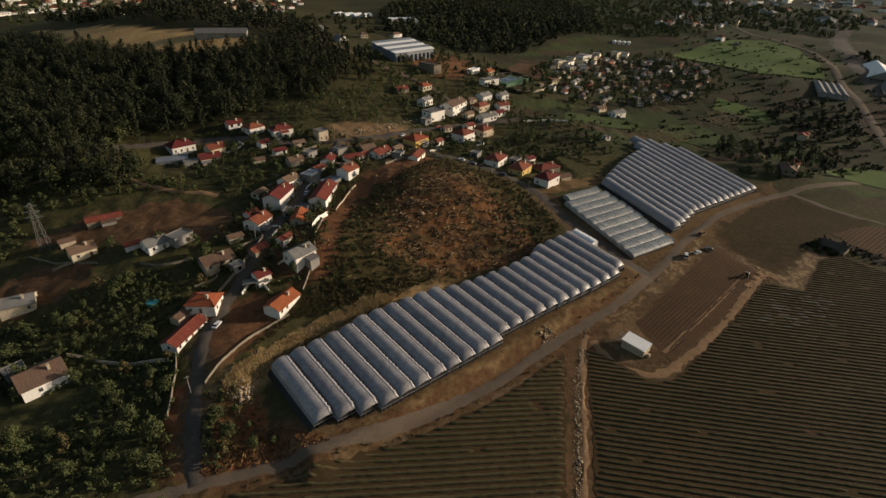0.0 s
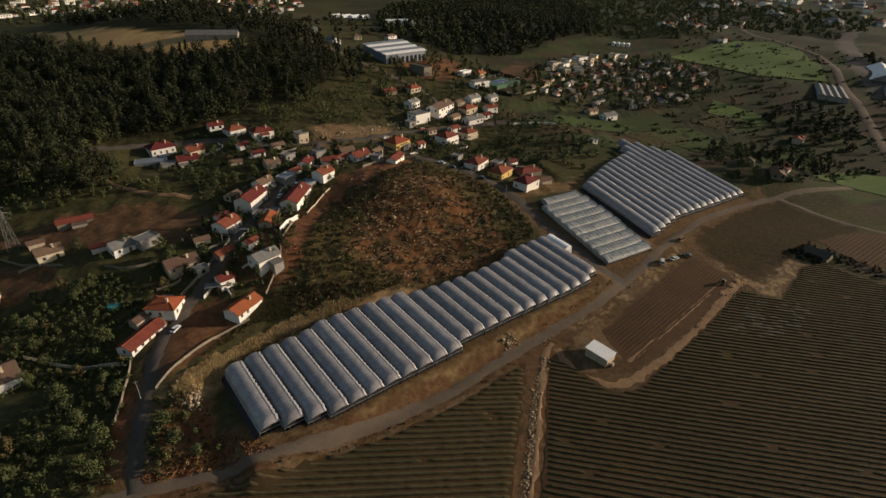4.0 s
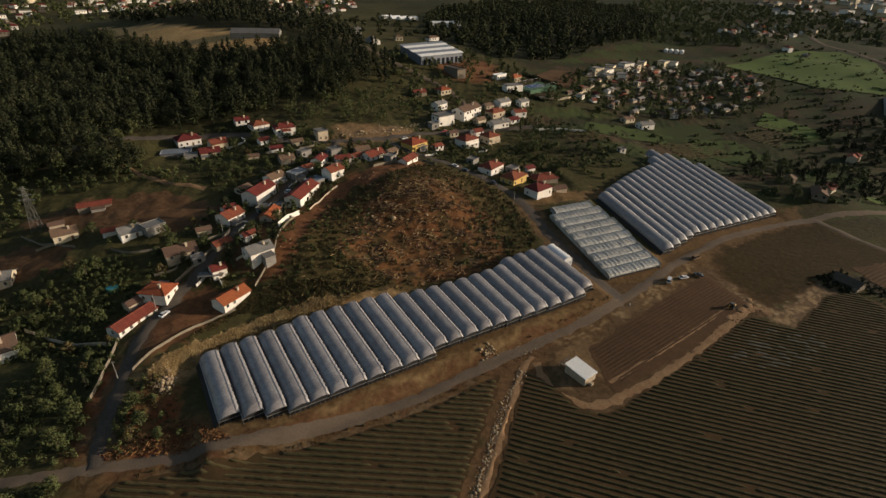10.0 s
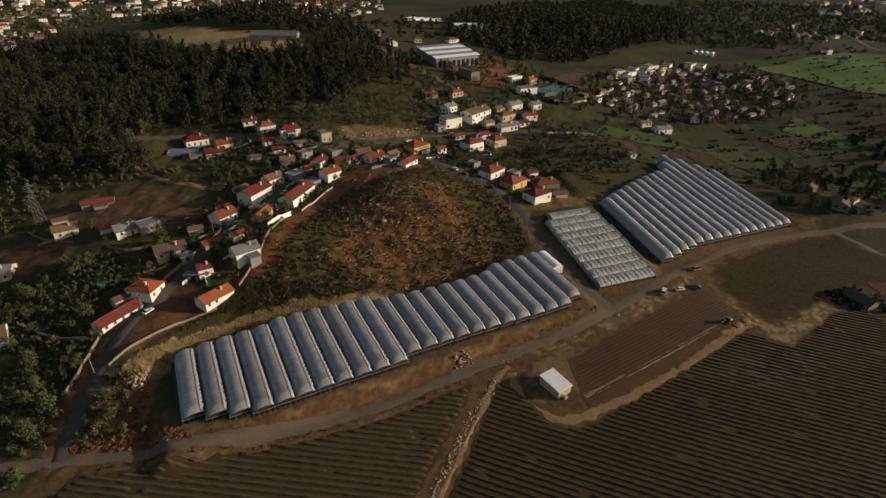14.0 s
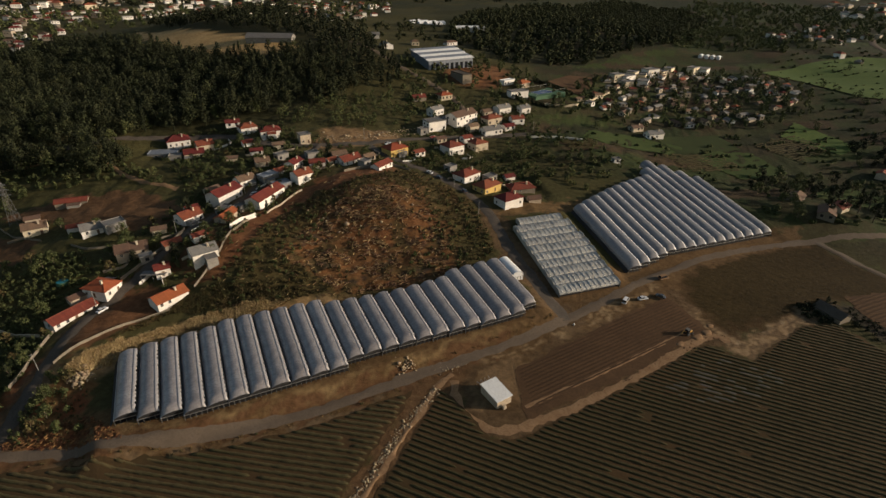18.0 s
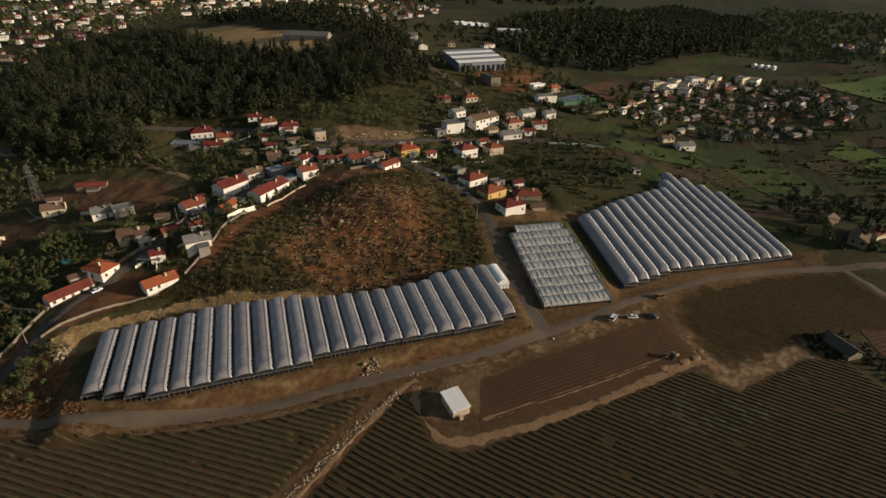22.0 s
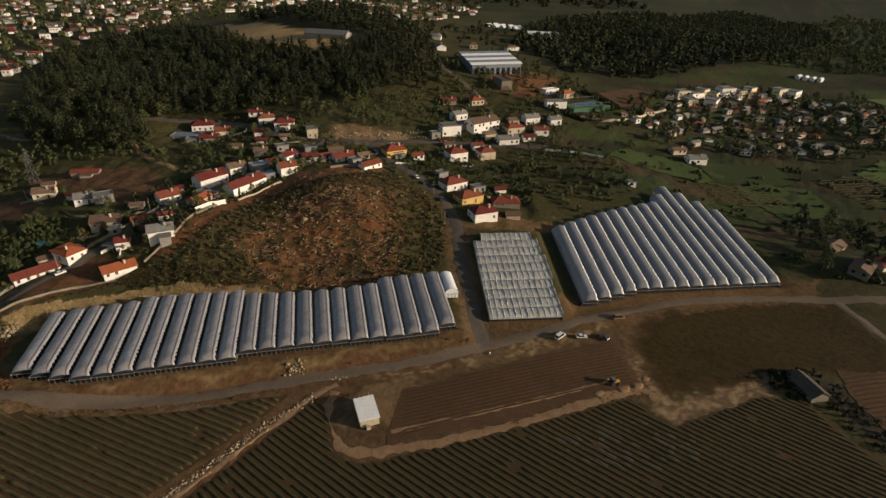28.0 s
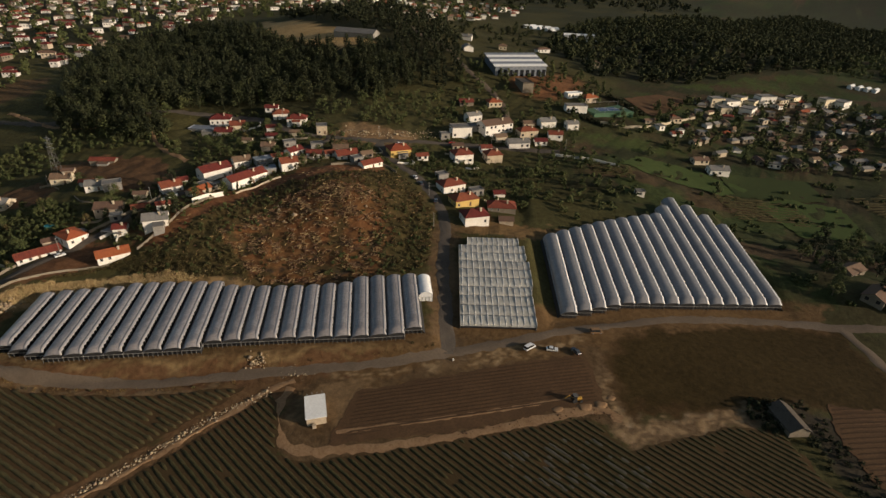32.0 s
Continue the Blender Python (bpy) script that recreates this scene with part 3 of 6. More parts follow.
tagged(part("ground", me, M["ground"]), "rolling ground of scrub, fields and bare red earth", "ground", kind="structure")


def along(pts, step=2.0):
    """A smoothed polyline at even steps (Catmull-Rom)."""
    p = [np.array(q, float) for q in pts]
    p = [2 * p[0] - p[1]] + p + [2 * p[-1] - p[-2]]
    out = []
    for i in range(1, len(p) - 2):
        n = max(2, int(np.linalg.norm(p[i + 1] - p[i]) / step))
        for k in range(n):
            t = k / n
            out.append(0.5 * (2 * p[i] + (p[i + 1] - p[i - 1]) * t + (2 * p[i - 1] - 5 * p[i] + 4 * p[i + 1] - p[i + 2]) * t * t + (3 * p[i] - p[i - 1] - 3 * p[i + 1] + p[i + 2]) * t ** 3))
    return np.array(out + [p[-2]])


def ribbon(name, pts, width, mat, label, category="road", lift=0.22, cells=4, ragged=0.4, seed=0):
    c = along(pts)
    r = np.random.RandomState(seed)
    d = np.gradient(c, axis=0)
    d /= np.linalg.norm(d, axis=1)[:, None]
    nrm = np.stack([-d[:, 1], d[:, 0]], 1)
    k = np.linspace(-0.5, 0.5, cells + 1)
    off = k[None] * width + np.where(np.abs(k[None]) > 0.49, ragged * 1.6 * waves(c[:, :1], c[:, 1:] + 40 * np.sign(k[None]), 12, seed), 0)
    x, y = c[:, :1] + nrm[:, :1] * off, c[:, 1:] + nrm[:, 1:] * off
    z = height(x, y) + lift
    z[:, 0] -= lift * 0.9
    z[:, -1] -= lift * 0.9
    n, m = len(c), cells + 1
    i = np.arange(n * m).reshape(n, m)
    f = np.stack([i[:-1, :-1], i[1:, :-1], i[1:, 1:], i[:-1, 1:]], -1).reshape(-1, 4)
    f = f[:, ::-1]
    ob = part(name, smooth(mesh_of(name, np.stack([x, y, z], -1).reshape(-1, 3), f)), mat)
    return tagged(ob, label, category, kind="structure")


ribbon("road_main", MAIN_ROAD, 4.2, M["road"], "grey packed-dirt farm road curving past the greenhouses", seed=1, lift=0.18)
ribbon("road_branch", BRANCH, 4.0, M["road"], "narrow dirt lane leaving the farm road", seed=2)
ribbon("road_side", SIDE_ROAD, 5.5, M["asphalt"], "worn asphalt lane between greenhouses up to the village", seed=3, lift=0.3)
ribbon("road_upper", UPPER_ROAD, 5.5, M["asphalt"], "asphalt village road below the wood", seed=4, lift=0.35)
ribbon("road_village", VILLAGE_ROAD, 4.6, M["asphalt"], "narrow asphalt village lane between houses", seed=5, lift=0.35)
ribbon("track_field", TRACK, 2.2, M["track"], "sandy field track with a stony ditch", seed=6, lift=0.12, ragged=0.6)
ribbon("track_plot_lower", [(60, 163), (63, 152), (72, 146), (84, 148), (117, 176), (147, 209), (158, 212)], 3.6, M["track"], "sandy track round the ploughed plot", "track", seed=9, lift=0.1, ragged=0.6)
ribbon("track_plot_middle", [(85, 157), (116, 186), (141, 211)], 1.7, M["track"], "worn sandy wheel track across the plot", "track", seed=10, lift=0.12, ragged=0.5)
ribbon("road_highway", [(560, 1100), (480, 930), (488, 812), (490, 745), (480, 700), (437, 604), (406, 525), (384, 470), (367, 433), (352, 390), (340, 340)], 9.0, M["road"], "pale highway across the valley floor", seed=14, lift=0.6)
ribbon("water_river", [(700, 1000), (600, 860), (530, 728), (474, 612), (446, 540), (428, 486), (410, 430), (400, 380)], 24.0, M["asphalt"], "dark stony river bed beside the highway", "river", seed=15, lift=0.4, cells=6, ragged=3)
ribbon("road_hillside", [(-200, 592), (-160, 560), (-110, 530), (-75, 500), (-30, 470), (0, 440), (15, 400)], 5.0, M["road"], "pale lane on the slope beside the industrial shed", seed=16, lift=0.4)
ribbon("road_wood", [(-300, 235), (-230, 238), (-180, 262), (-140, 250), (-110, 247)], 3.0, M["track"], "pale track at the foot of the wood", seed=17, lift=0.35)


def sheet(name, poly, mat, label, lift=0.12, step=2.0, ragged=0.9):
    """A field surface lying on the land, cut to its outline."""
    bm = bmesh.new()
    fringe = []
    for (x0, y0), (x1, y1) in zip(poly, poly[1:] + poly[:1]):
        n = max(1, int(math.hypot(x1 - x0, y1 - y0) / 1.6))
        fringe += [(x0 + (x1 - x0) * i / n, y0 + (y1 - y0) * i / n) for i in range(n)]
    poly = [(x + ragged * float(waves(x, y, 9, 41)), y + ragged * float(waves(x, y, 9, 42))) for x, y in fringe]
    xs, ys = zip(*poly)
    bm.faces.new([bm.verts.new((x, y, 0)) for x, y in poly])
    for k, (lo, hi) in enumerate(((min(xs), max(xs)), (min(ys), max(ys)))):
        n = Vector((1, 0, 0)) if k == 0 else Vector((0, 1, 0))
        for c in np.arange(lo + step, hi, step):
            bmesh.ops.bisect_plane(bm, geom=bm.verts[:] + bm.edges[:] + bm.faces[:], plane_co=n * c, plane_no=n)
    for v in bm.verts:
        v.co.z = H(v.co.x, v.co.y) + lift
    bmesh.ops.recalc_face_normals(bm, faces=bm.faces)
    me = bpy.data.meshes.new(name)
    bm.to_mesh(me)
    bm.free()
    if me.polygons[0].normal.z < 0:
        me.flip_normals()
    return tagged(part(name, smooth(me), mat), label, "field", kind="structure")


sheet("field_left", FIELD_LEFT, M["field"], "berry field of brown soil and weeds beside the farm road", step=6)
sheet("field_right", FIELD_RIGHT, M["field"], "wide berry field of brown soil with green patches", step=6)
sheet("field_plot", PLOT, M["soil"], "freshly ridged plot of brown soil", lift=0.06, step=5)
sheet("field_strip", STRIP_FIELD, M["soil"], "brown ridged field beyond the cutting", lift=0.14, step=5)


def rows(name, poly, ang, gap, width, tall, mat, label, step=1.1, seed=0, wobble=0.25, gaps=0.02):
    """Raised crop rows clipped to a field, as one mesh."""
    r = np.random.RandomState(seed)
    a = radians(ang)
    u, v = np.array((math.cos(a), math.sin(a))), np.array((-math.sin(a), math.cos(a)))
    P = np.array(poly)
    pu, pv = P @ u, P @ v
    V, F, n = [], [], 0
    for b in np.arange(pv.min() + gap * 0.5, pv.max(), gap):
        s = np.arange(pu.min(), pu.max() + step, step)
        x, y = u[0] * s + v[0] * b, u[1] * s + v[1] * b
        k = inside(poly, x, y) & (r.rand(len(s)) > gaps)
        if k.sum() < 3:
            continue
        w = width * (0.5 + wobble * r.uniform(-1, 1, (len(s), 2)))
        h = tall * (1 + 1.6 * wobble * r.uniform(-1, 1, len(s)))
        c = b + wobble * 0.3 * width * r.uniform(-1, 1, len(s))
        whole = k & np.roll(k, 1) & np.roll(k, -1)
        h, w = np.where(whole, h, 0.0), np.where(whole[:, None], w, w * 0.4)
        z = height(x, y)
        ring = np.empty((len(s), 5, 3))
        for q, (side, up) in enumerate(((-1.0, 0.05), (-0.75, 0.7), (0.0, 1.0), (0.75, 0.7), (1.0, 0.05))):
            o = c + side * w[:, 0 if side < 0 else 1]
            ring[:, q, 0], ring[:, q, 1], ring[:, q, 2] = u[0] * s + v[0] * o, u[1] * s + v[1] * o, z + 0.1 + up * h
        i = n + np.arange(len(s) * 5).reshape(-1, 5)
        f = np.stack([i[:-1, :-1], i[1:, :-1], i[1:, 1:], i[:-1, 1:]], -1)[k[:-1] & k[1:]]
        V.append(ring.reshape(-1, 3))
        F.append(f.reshape(-1, 4))
        n += len(s) * 5
    V, F = np.concatenate(V), np.concatenate(F)
    used = np.unique(F)
    remap = np.zeros(len(V), int)
    remap[used] = np.arange(len(used))
    me = mesh_of(name, V[used], remap[F])
    return tagged(part(name, me, mat), label, "crop rows", kind="stuff")


rows("berry_rows", FIELD_LEFT, 4.6, 2.15, 1.2, 0.5, M["rows_dry"], "dry-topped rows of low berry bushes in dark soil", seed=21, wobble=0.14, gaps=0.004)
rows("berry_rows", FIELD_RIGHT, -9.5, 2.1, 1.0, 0.4, M["rows"], "dark green rows of low berry bushes in brown soil", seed=22, wobble=0.14, gaps=0.004)
rows("soil_ridges", [(80, 173), (136, 233), (142, 227), (149, 215), (140, 208), (88, 157)], 44.0, 1.5, 0.75, 0.055, M["furrow"], "ridges of bare brown soil", seed=23, wobble=0.1, gaps=0)
rows("soil_ridges", STRIP_FIELD, 38.0, 2.0, 1.1, 0.16, M["furrow"], "ridges of bare brown soil", seed=25, wobble=0.1, gaps=0)
# paler strips paint the bright glint on this patch of rows
rows("mulch_strips", [(128, 176), (150, 200), (160, 198), (172, 199), (176, 192), (160, 180), (140, 172)], -9.5, 2.1, 1.0, 0.12, M["row_glint"], "paler strips standing in for a glint on the berry rows", seed=26, gaps=0.3)

# ---- greenhouses ----


def arch(w, eave, crown, n=14, turn=1.0, tilt=0.0):
    """Half round bay; with turn below 1 the far side stops high, leaving a vent over the gutter; tilt drops the near side."""
    full, bulge = 1 - math.cos(math.pi * turn), 1.15 if turn < 1 else 0.8
    return [(w * (1 - math.cos(math.pi * turn * k / n)) / full, eave + (crown - eave) * math.sin(math.pi * turn * k / n) ** bulge - tilt * (1 - (1 - math.cos(math.pi * turn * k / n)) / full)) for k in range(n + 1)]


HOOPS = {}


def tunnel(label, group, origin, turn, length, w, eave, crown, film, slope=0.0, hoop_gap=2.4, open_end=True, sides=(False, False), hoop_mat="steel", hoop_r=0.06, turn_of=1.0, dip=0.1, tilt=0.0, hem="film_hem_glare"):
    """One arched bay of film over hoops; x across, y along the bay, near end at y = 0."""
    ob, at = thing("polytunnel", label, "greenhouse", *origin, turn, group)
    ob.matrix_basis = at
    n_along = max(2, int(round(length / (hoop_gap / 2))))
    prof = arch(w, eave, crown, 14, turn_of, tilt)
    r = np.random.RandomState(int(abs(origin[0] * 7 + origin[1] * 13)) % 9999)
    V, F = [], []
    for j in range(n_along + 1):
        y = length * j / n_along
        sag = (0.0 if j % 2 == 0 else 0.085) * r.uniform(0.5, 1.4)
        low = dip * sag / 0.085 + r.uniform(-0.02, 0.02)
        for k, (x, z) in enumerate(prof):
            q = k / (len(prof) - 1)
            f = 1 - sag * abs(math.cos(math.pi * q)) ** 5
            pull = 1.0 * sag * max(0.0, q * 5 - 4) if turn_of < 1 else 0.0
            z = eave + (z - eave) * ((0.5, 0.88)[j] if turn_of < 1 and j < 2 else 1.0)
            V.append((w / 2 + (x - w / 2) * f - pull, y, z - low * math.sin(math.pi * q) ** 0.6 + pull * 0.5 + slope * y))
    m = len(prof)
    for j in range(n_along):
        for k in range(m - 1):
            a = j * m + k
            F.append((a, a + 1, a + m + 1, a + m))
    part("film_cover", smooth(mesh_of("film_cover", V, F)), film, ob)
    if turn_of < 1:
        # rolled film hem along the vent, scalloped between the hoops; its paleness paints the crest's sun glare
        rings = []
        for j in range(n_along + 1):
            band = [V[j * m + m - k] for k in (3, 2, 1)]
            rings.append([(x, y, z + 0.04) for x, y, z in band] + [(band[2][0] + 0.06, band[2][1], band[2][2] - 0.14)] + [(x, y, z - 0.06) for x, y, z in band[1::-1]])
        part("vent_hem", smooth(Shape().loft(rings).mesh("vent_hem")), M[hem], ob, "scalloped film hem, paled to carry the crest's sun glare")
    # gutters
    for x, drop in ((0.0, tilt), (w, 0.0)):
        g = Shape().add([(x - 0.16, 0, (eave - drop) - 0.1), (x + 0.16, 0, (eave - drop) - 0.1), (x + 0.16, 0, (eave - drop) + 0.02), (x - 0.16, 0, (eave - drop) + 0.02),
                         (x - 0.16, length, (eave - drop) - 0.1 + slope * length), (x + 0.16, length, (eave - drop) - 0.1 + slope * length), (x + 0.16, length, (eave - drop) + 0.02 + slope * length), (x - 0.16, length, (eave - drop) + 0.02 + slope * length)],
                        [(3, 2, 1, 0), (4, 5, 6, 7), (0, 1, 5, 4), (1, 2, 6, 5), (2, 3, 7, 6), (3, 0, 4, 7)])
        part("gutter", g, M["steel"], ob)
    key = (w, eave, crown, hoop_r, turn_of, tilt)
    if key not in HOOPS:
        HOOPS[key] = Shape().tube([(x, 0, z + (0.03 if hoop_r > 0.08 else -0.1)) for x, z in arch(w, eave, crown, 10, turn_of, tilt)] + ([(w, 0, eave)] if turn_of < 1 else []), hoop_r, 4).mesh("hoop")
        HOOPS[key, "p"] = Shape().tube([(0, 0, -1.2), (0, 0, eave)], 0.09, 5).mesh("post")
        HOOPS[key, "r"] = Shape().box(0, -0.06, eave - 0.12, w, 0.06, eave + 0.04).mesh("end_beam")
    for j in range(2 if turn_of < 1 else 0, n_along + 1, 2):
        y = length * j / n_along
        part("hoop", HOOPS[key], M["film_hem_glare" if j == 0 else hoop_mat], ob, at=pose(0, y, slope * y + (0.12 if j == 0 else 0)))
    part("end_beam", HOOPS[key, "r"], M["steel"], ob)
    for k in range(5):
        part("post", HOOPS[key, "p"], M["steel_dark"], ob, at=pose(w * k / 4, 0.05, 0))
    # end panels: film under the arch, set back and shade-black at a vented bay's open end
    for y, low in ((length, -1.0), (0.35, eave - 0.35) if open_end else (0.1, -1.0)):
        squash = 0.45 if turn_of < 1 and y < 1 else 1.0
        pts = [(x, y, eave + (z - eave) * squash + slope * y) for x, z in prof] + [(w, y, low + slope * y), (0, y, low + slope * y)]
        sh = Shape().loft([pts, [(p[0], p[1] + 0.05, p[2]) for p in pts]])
        # vented bays: near panel painted black for the shade in the open end
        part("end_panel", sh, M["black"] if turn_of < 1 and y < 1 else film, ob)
    for side, x in zip(sides, (0.02, w - 0.02)):
        if side:
            foot = x + (2.0 if x > 1 else -2.0)
            pts = [(foot, 0, -0.8), (foot, length, -0.8 + slope * length), (x, length, eave + slope * length), (x, 0, eave)]
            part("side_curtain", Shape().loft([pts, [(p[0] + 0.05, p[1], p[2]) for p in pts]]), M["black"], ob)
    # black floor sheet, added to keep the inside of the bay dark
    bay_floor = [(0.1, 0.5, 0.22), (w - 0.1, 0.5, 0.22), (w - 0.1, length - 0.2, 0.22 + slope * length), (0.1, length - 0.2, 0.22 + slope * length)]
    part("ground_cloth", Shape().loft([[(p[0], p[1], p[2] - 0.1) for p in bay_floor], bay_floor]), M["black"], ob)
    return ob


def tunnel_block(kind, u0, w, spans, basis, label, group, film, eave, crown, hoop_gap=2.4):
    c, s = basis
    turn = math.degrees(math.atan2(s, c))
    for i, (v0, v1) in enumerate(spans):
        u = u0 + i * w
        x, y = c * u - s * v0, s * u + c * v0
        zs = [H(c * (u + w / 2) - s * v, s * (u + w / 2) + c * v) for v in (v0, v1)]
        tunnel(label, group, (x, y, zs[0]), turn, v1 - v0, w, eave, crown, film, (zs[1] - zs[0]) / (v1 - v0), hoop_gap, sides=(i == 0, i == len(spans) - 1), turn_of=0.695, dip=0.1, hem="hem_glare_grey" if kind == "long" else "film_hem_glare")


LONG_SPANS = [(112.4, 143.6), (109.7, 144.2), (107.3, 144.3), (105.5, 144.2), (105.5, 144.4), (105.4, 146.0), (105.4, 145.6), (105.3, 145.0), (105.2, 144.4), (105.1, 143.8), (105.0, 143.0),
              (107.7, 139.6), (107.6, 138.4), (107.4, 137.4), (107.2, 136.8), (107.0, 136.2), (106.6, 136.0), (106.2, 136.0), (105.9, 136.2), (105.4, 139.2), (105.3, 139.2), (105.3, 139.0), (107.9, 138.8)]
tunnel_block("long", 44.4, 6.54, LONG_SPANS, (0.776, 0.631), "grey film bay of a long multi-bay greenhouse", "bays of the long greenhouse", M["film_dark"], 1.9, 4.9, 2.0)
UPPER_SPANS = [(146.8, 198.5), (148.6, 202.0), (150.6, 205.0), (152.6, 208.0), (154.4, 211.0), (154.8, 213.5), (155.2, 216.0), (155.6, 218.0), (156.0, 220.0), (156.4, 222.0), (156.8, 230.0), (157.2, 239.0), (157.6, 232.0), (158.0, 223.5), (158.4, 215.5)]
tunnel_block("upper", 235.5, 6.4, UPPER_SPANS, (0.848, 0.53), "silver-grey film bay of the upper greenhouse block", "bays of the upper greenhouse", M["film_grey"], 1.8, 4.8, 2.6)
# the milky block: bays run across the slope and step up it
for i in range(10):
    c, s = 0.848, 0.53
    v0 = 137.2 + 5.4 * i
    u0, u1 = (194.6, 224.2 + (1.0 if 3 < i < 7 else 0)) if i < 9 else (198.6, 222.0)
    x, y = c * u1 - s * v0, s * u1 + c * v0
    tunnel("milky translucent film bay stepping up the slope", "bays of the milky greenhouse", (x, y, H(c * 210 - s * (v0 + 2.7), s * 210 + c * (v0 + 2.7)) - 0.2), math.degrees(math.atan2(s, c)) + 90, u1 - u0, 5.4, 2.3, 3.4, M["film_pale"], 0.0, 2.4, open_end=False, hoop_mat="film_white", hoop_r=0.1, dip=0.26, tilt=1.1)
# short white bay at the end of the long block
c, s = 0.776, 0.631
u, v = 195.2, 126.5
tunnel("short bright white film tunnel at the greenhouse end", "", (c * u - s * v, s * u + c * v, H(c * 198 - s * 130, s * 198 + c * 130)), math.degrees(math.atan2(s, c)), 12.3, 5.6, 1.6, 4.0, M["film_white"], 0.09, 2.0, open_end=False, hoop_mat="film_white")

# ---- farm shed ----
ob, at = thing("farm_shed", "white-roofed block shed with an open porch frame", "shed", 74.8, 159.0, H(74.8, 159.0), -43)
ob.matrix_basis = at
eaves = lambda q: 3.25 - 0.1 * q


def shed_wall(x0, y0, x1, y1, low=-0.6):
    foot = [(x0, y0, low), (x1, y0, low), (x1, y1, low), (x0, y1, low)]
    return [foot, [(q, r, eaves(q)) for q, r, _ in foot]]


sh = Shape()
for a in ((-4.4, -3.0, -4.2, 3.0), (4.2, -3.0, 4.4, 3.0), (-4.2, -3.0, 4.2, -2.8), (-4.2, 2.8, -1.4, 3.0), (1.4, 2.8, 4.2, 3.0)):
    sh.loft(shed_wall(*a))
sh.loft(shed_wall(-1.4, 2.8, 1.4, 3.0, 2.4))
part("wall", sh, M["cream"], ob)
part("door", Shape().box(-1.38, 2.86, 0, 1.38, 2.94, 2.38), M["steel"], ob, "grey roller door")
cover = part("roof", Shape().loft([[(q, -3.3, eaves(q) + 0.02), (q, 3.3, eaves(q) + 0.02), (q, 3.3, eaves(q) + 0.2), (q, -3.3, eaves(q) + 0.2)] for q in (-4.7, 4.7)]), M["roof_white"], ob)
seam = Shape().loft([[(q, -0.03, eaves(q) + 0.2), (q, 0.03, eaves(q) + 0.2), (q, 0.03, eaves(q) + 0.24), (q, -0.03, eaves(q) + 0.24)] for q in (-4.7, 4.7)]).mesh("roof_seam")
for k in range(7):
    part("roof_seam", seam, M["roof_white"], cover, at=pose(0, -3.0 + k, 0))
for k in range(4):
    part("post", Shape().tube([(-7.4, -2.4 + 1.6 * k, -0.2), (-7.4, -2.4 + 1.6 * k, 2.3)], 0.07, 6), M["steel"], ob)
    part("porch_beam", Shape().box(-7.5, -2.46 + 1.6 * k, 2.3, -4.4, -2.34 + 1.6 * k, 2.44), M["steel"], ob)
part("pallet_stack", Shape().box(4.9, -1.4, -0.1, 6.0, -0.2, 1.1, 0.04), M["cream"], ob)

# ---- carport beside the lane ----
x, y = -72.5, 180.5
ob, at = thing("carport", "open carport with grey sheet roof beside the lane", "carport", x, y, H(x, y), 18)
ob.matrix_basis = at
part("roof", Shape().loft([[(q, -2.2, 2.6), (q, 2.2, 2.3), (q, 2.2, 2.42), (q, -2.2, 2.72)] for q in (-5.0, 5.0)]), M["roof_grey"], ob)
for px in (-4.7, 0, 4.7):
    for py in (-2.0, 2.0):
        part("post", Shape().tube([(px, py, -1.2), (px, py, 2.45)], 0.08, 5), M["steel_dark"], ob)

# ---- houses ----
FRAME = Shape().box(-0.6, -0.06, -0.7, -0.5, 0.06, 0.7).box(0.5, -0.06, -0.7, 0.6, 0.06, 0.7).box(-0.5, -0.06, 0.6, 0.5, 0.06, 0.7).box(-0.62, -0.12, -0.78, 0.62, 0.06, -0.7).box(-0.03, -0.04, -0.7, 0.03, 0.04, 0.6).mesh("window_frame")
PANE = Shape().box(-0.52, -0.01, -0.7, 0.52, 0.01, 0.62).mesh("pane")
SHUT = Shape().box(-0.55, -0.05, -1.05, 0.55, 0.05, 1.05, 0.02).mesh("door")
BIG_PANE = Shape().box(-0.75, -0.05, -0.75, 0.75, 0.05, 0.75).mesh("window")


def roof_mesh(L, W, wall, rise, style):
    a, b, o, t = L / 2, W / 2, 0.45, 0.2
    s = Shape()
    if style == "gable":
        for side in (-1, 1):
            y0, y1 = side * (b + o), 0.0
            z0, z1 = wall - rise * o / b, wall + rise
            s.loft([[(x, y0, z0), (x, y1, z1), (x, y1, z1 + t), (x, y0, z0 + t)] for x in (-a - o, a + o)])
    elif style == "hip":
        r = max(0.2, a - b * 0.9)
        lo = wall - rise * o / b
        base = [(-a - o, -b - o), (a + o, -b - o), (a + o, b + o), (-a - o, b + o)]
        s.add([(x, y, lo) for x, y in base] + [(x, y, lo + t) for x, y in base] + [(-r, 0, wall + rise + t), (r, 0, wall + rise + t)],
              [(3, 2, 1, 0), (0, 1, 5, 4), (1, 2, 6, 5), (2, 3, 7, 6), (3, 0, 4, 7), (4, 5, 9, 8), (5, 6, 9), (6, 7, 8, 9), (7, 4, 8)])
        for p, q in ((4, 8), (5, 9), (6, 9), (7, 8), (8, 9)):
            pts = [(base[i - 4][0], base[i - 4][1], lo + t) if i < 8 else ((-r if i == 8 else r), 0, wall + rise + t) for i in (p, q)]
            s.tube(pts, 0.14, 5)
    else:
        s.box(-a - 0.2, -b - 0.2, wall, a + 0.2, b + 0.2, wall + 0.3, 0.05)
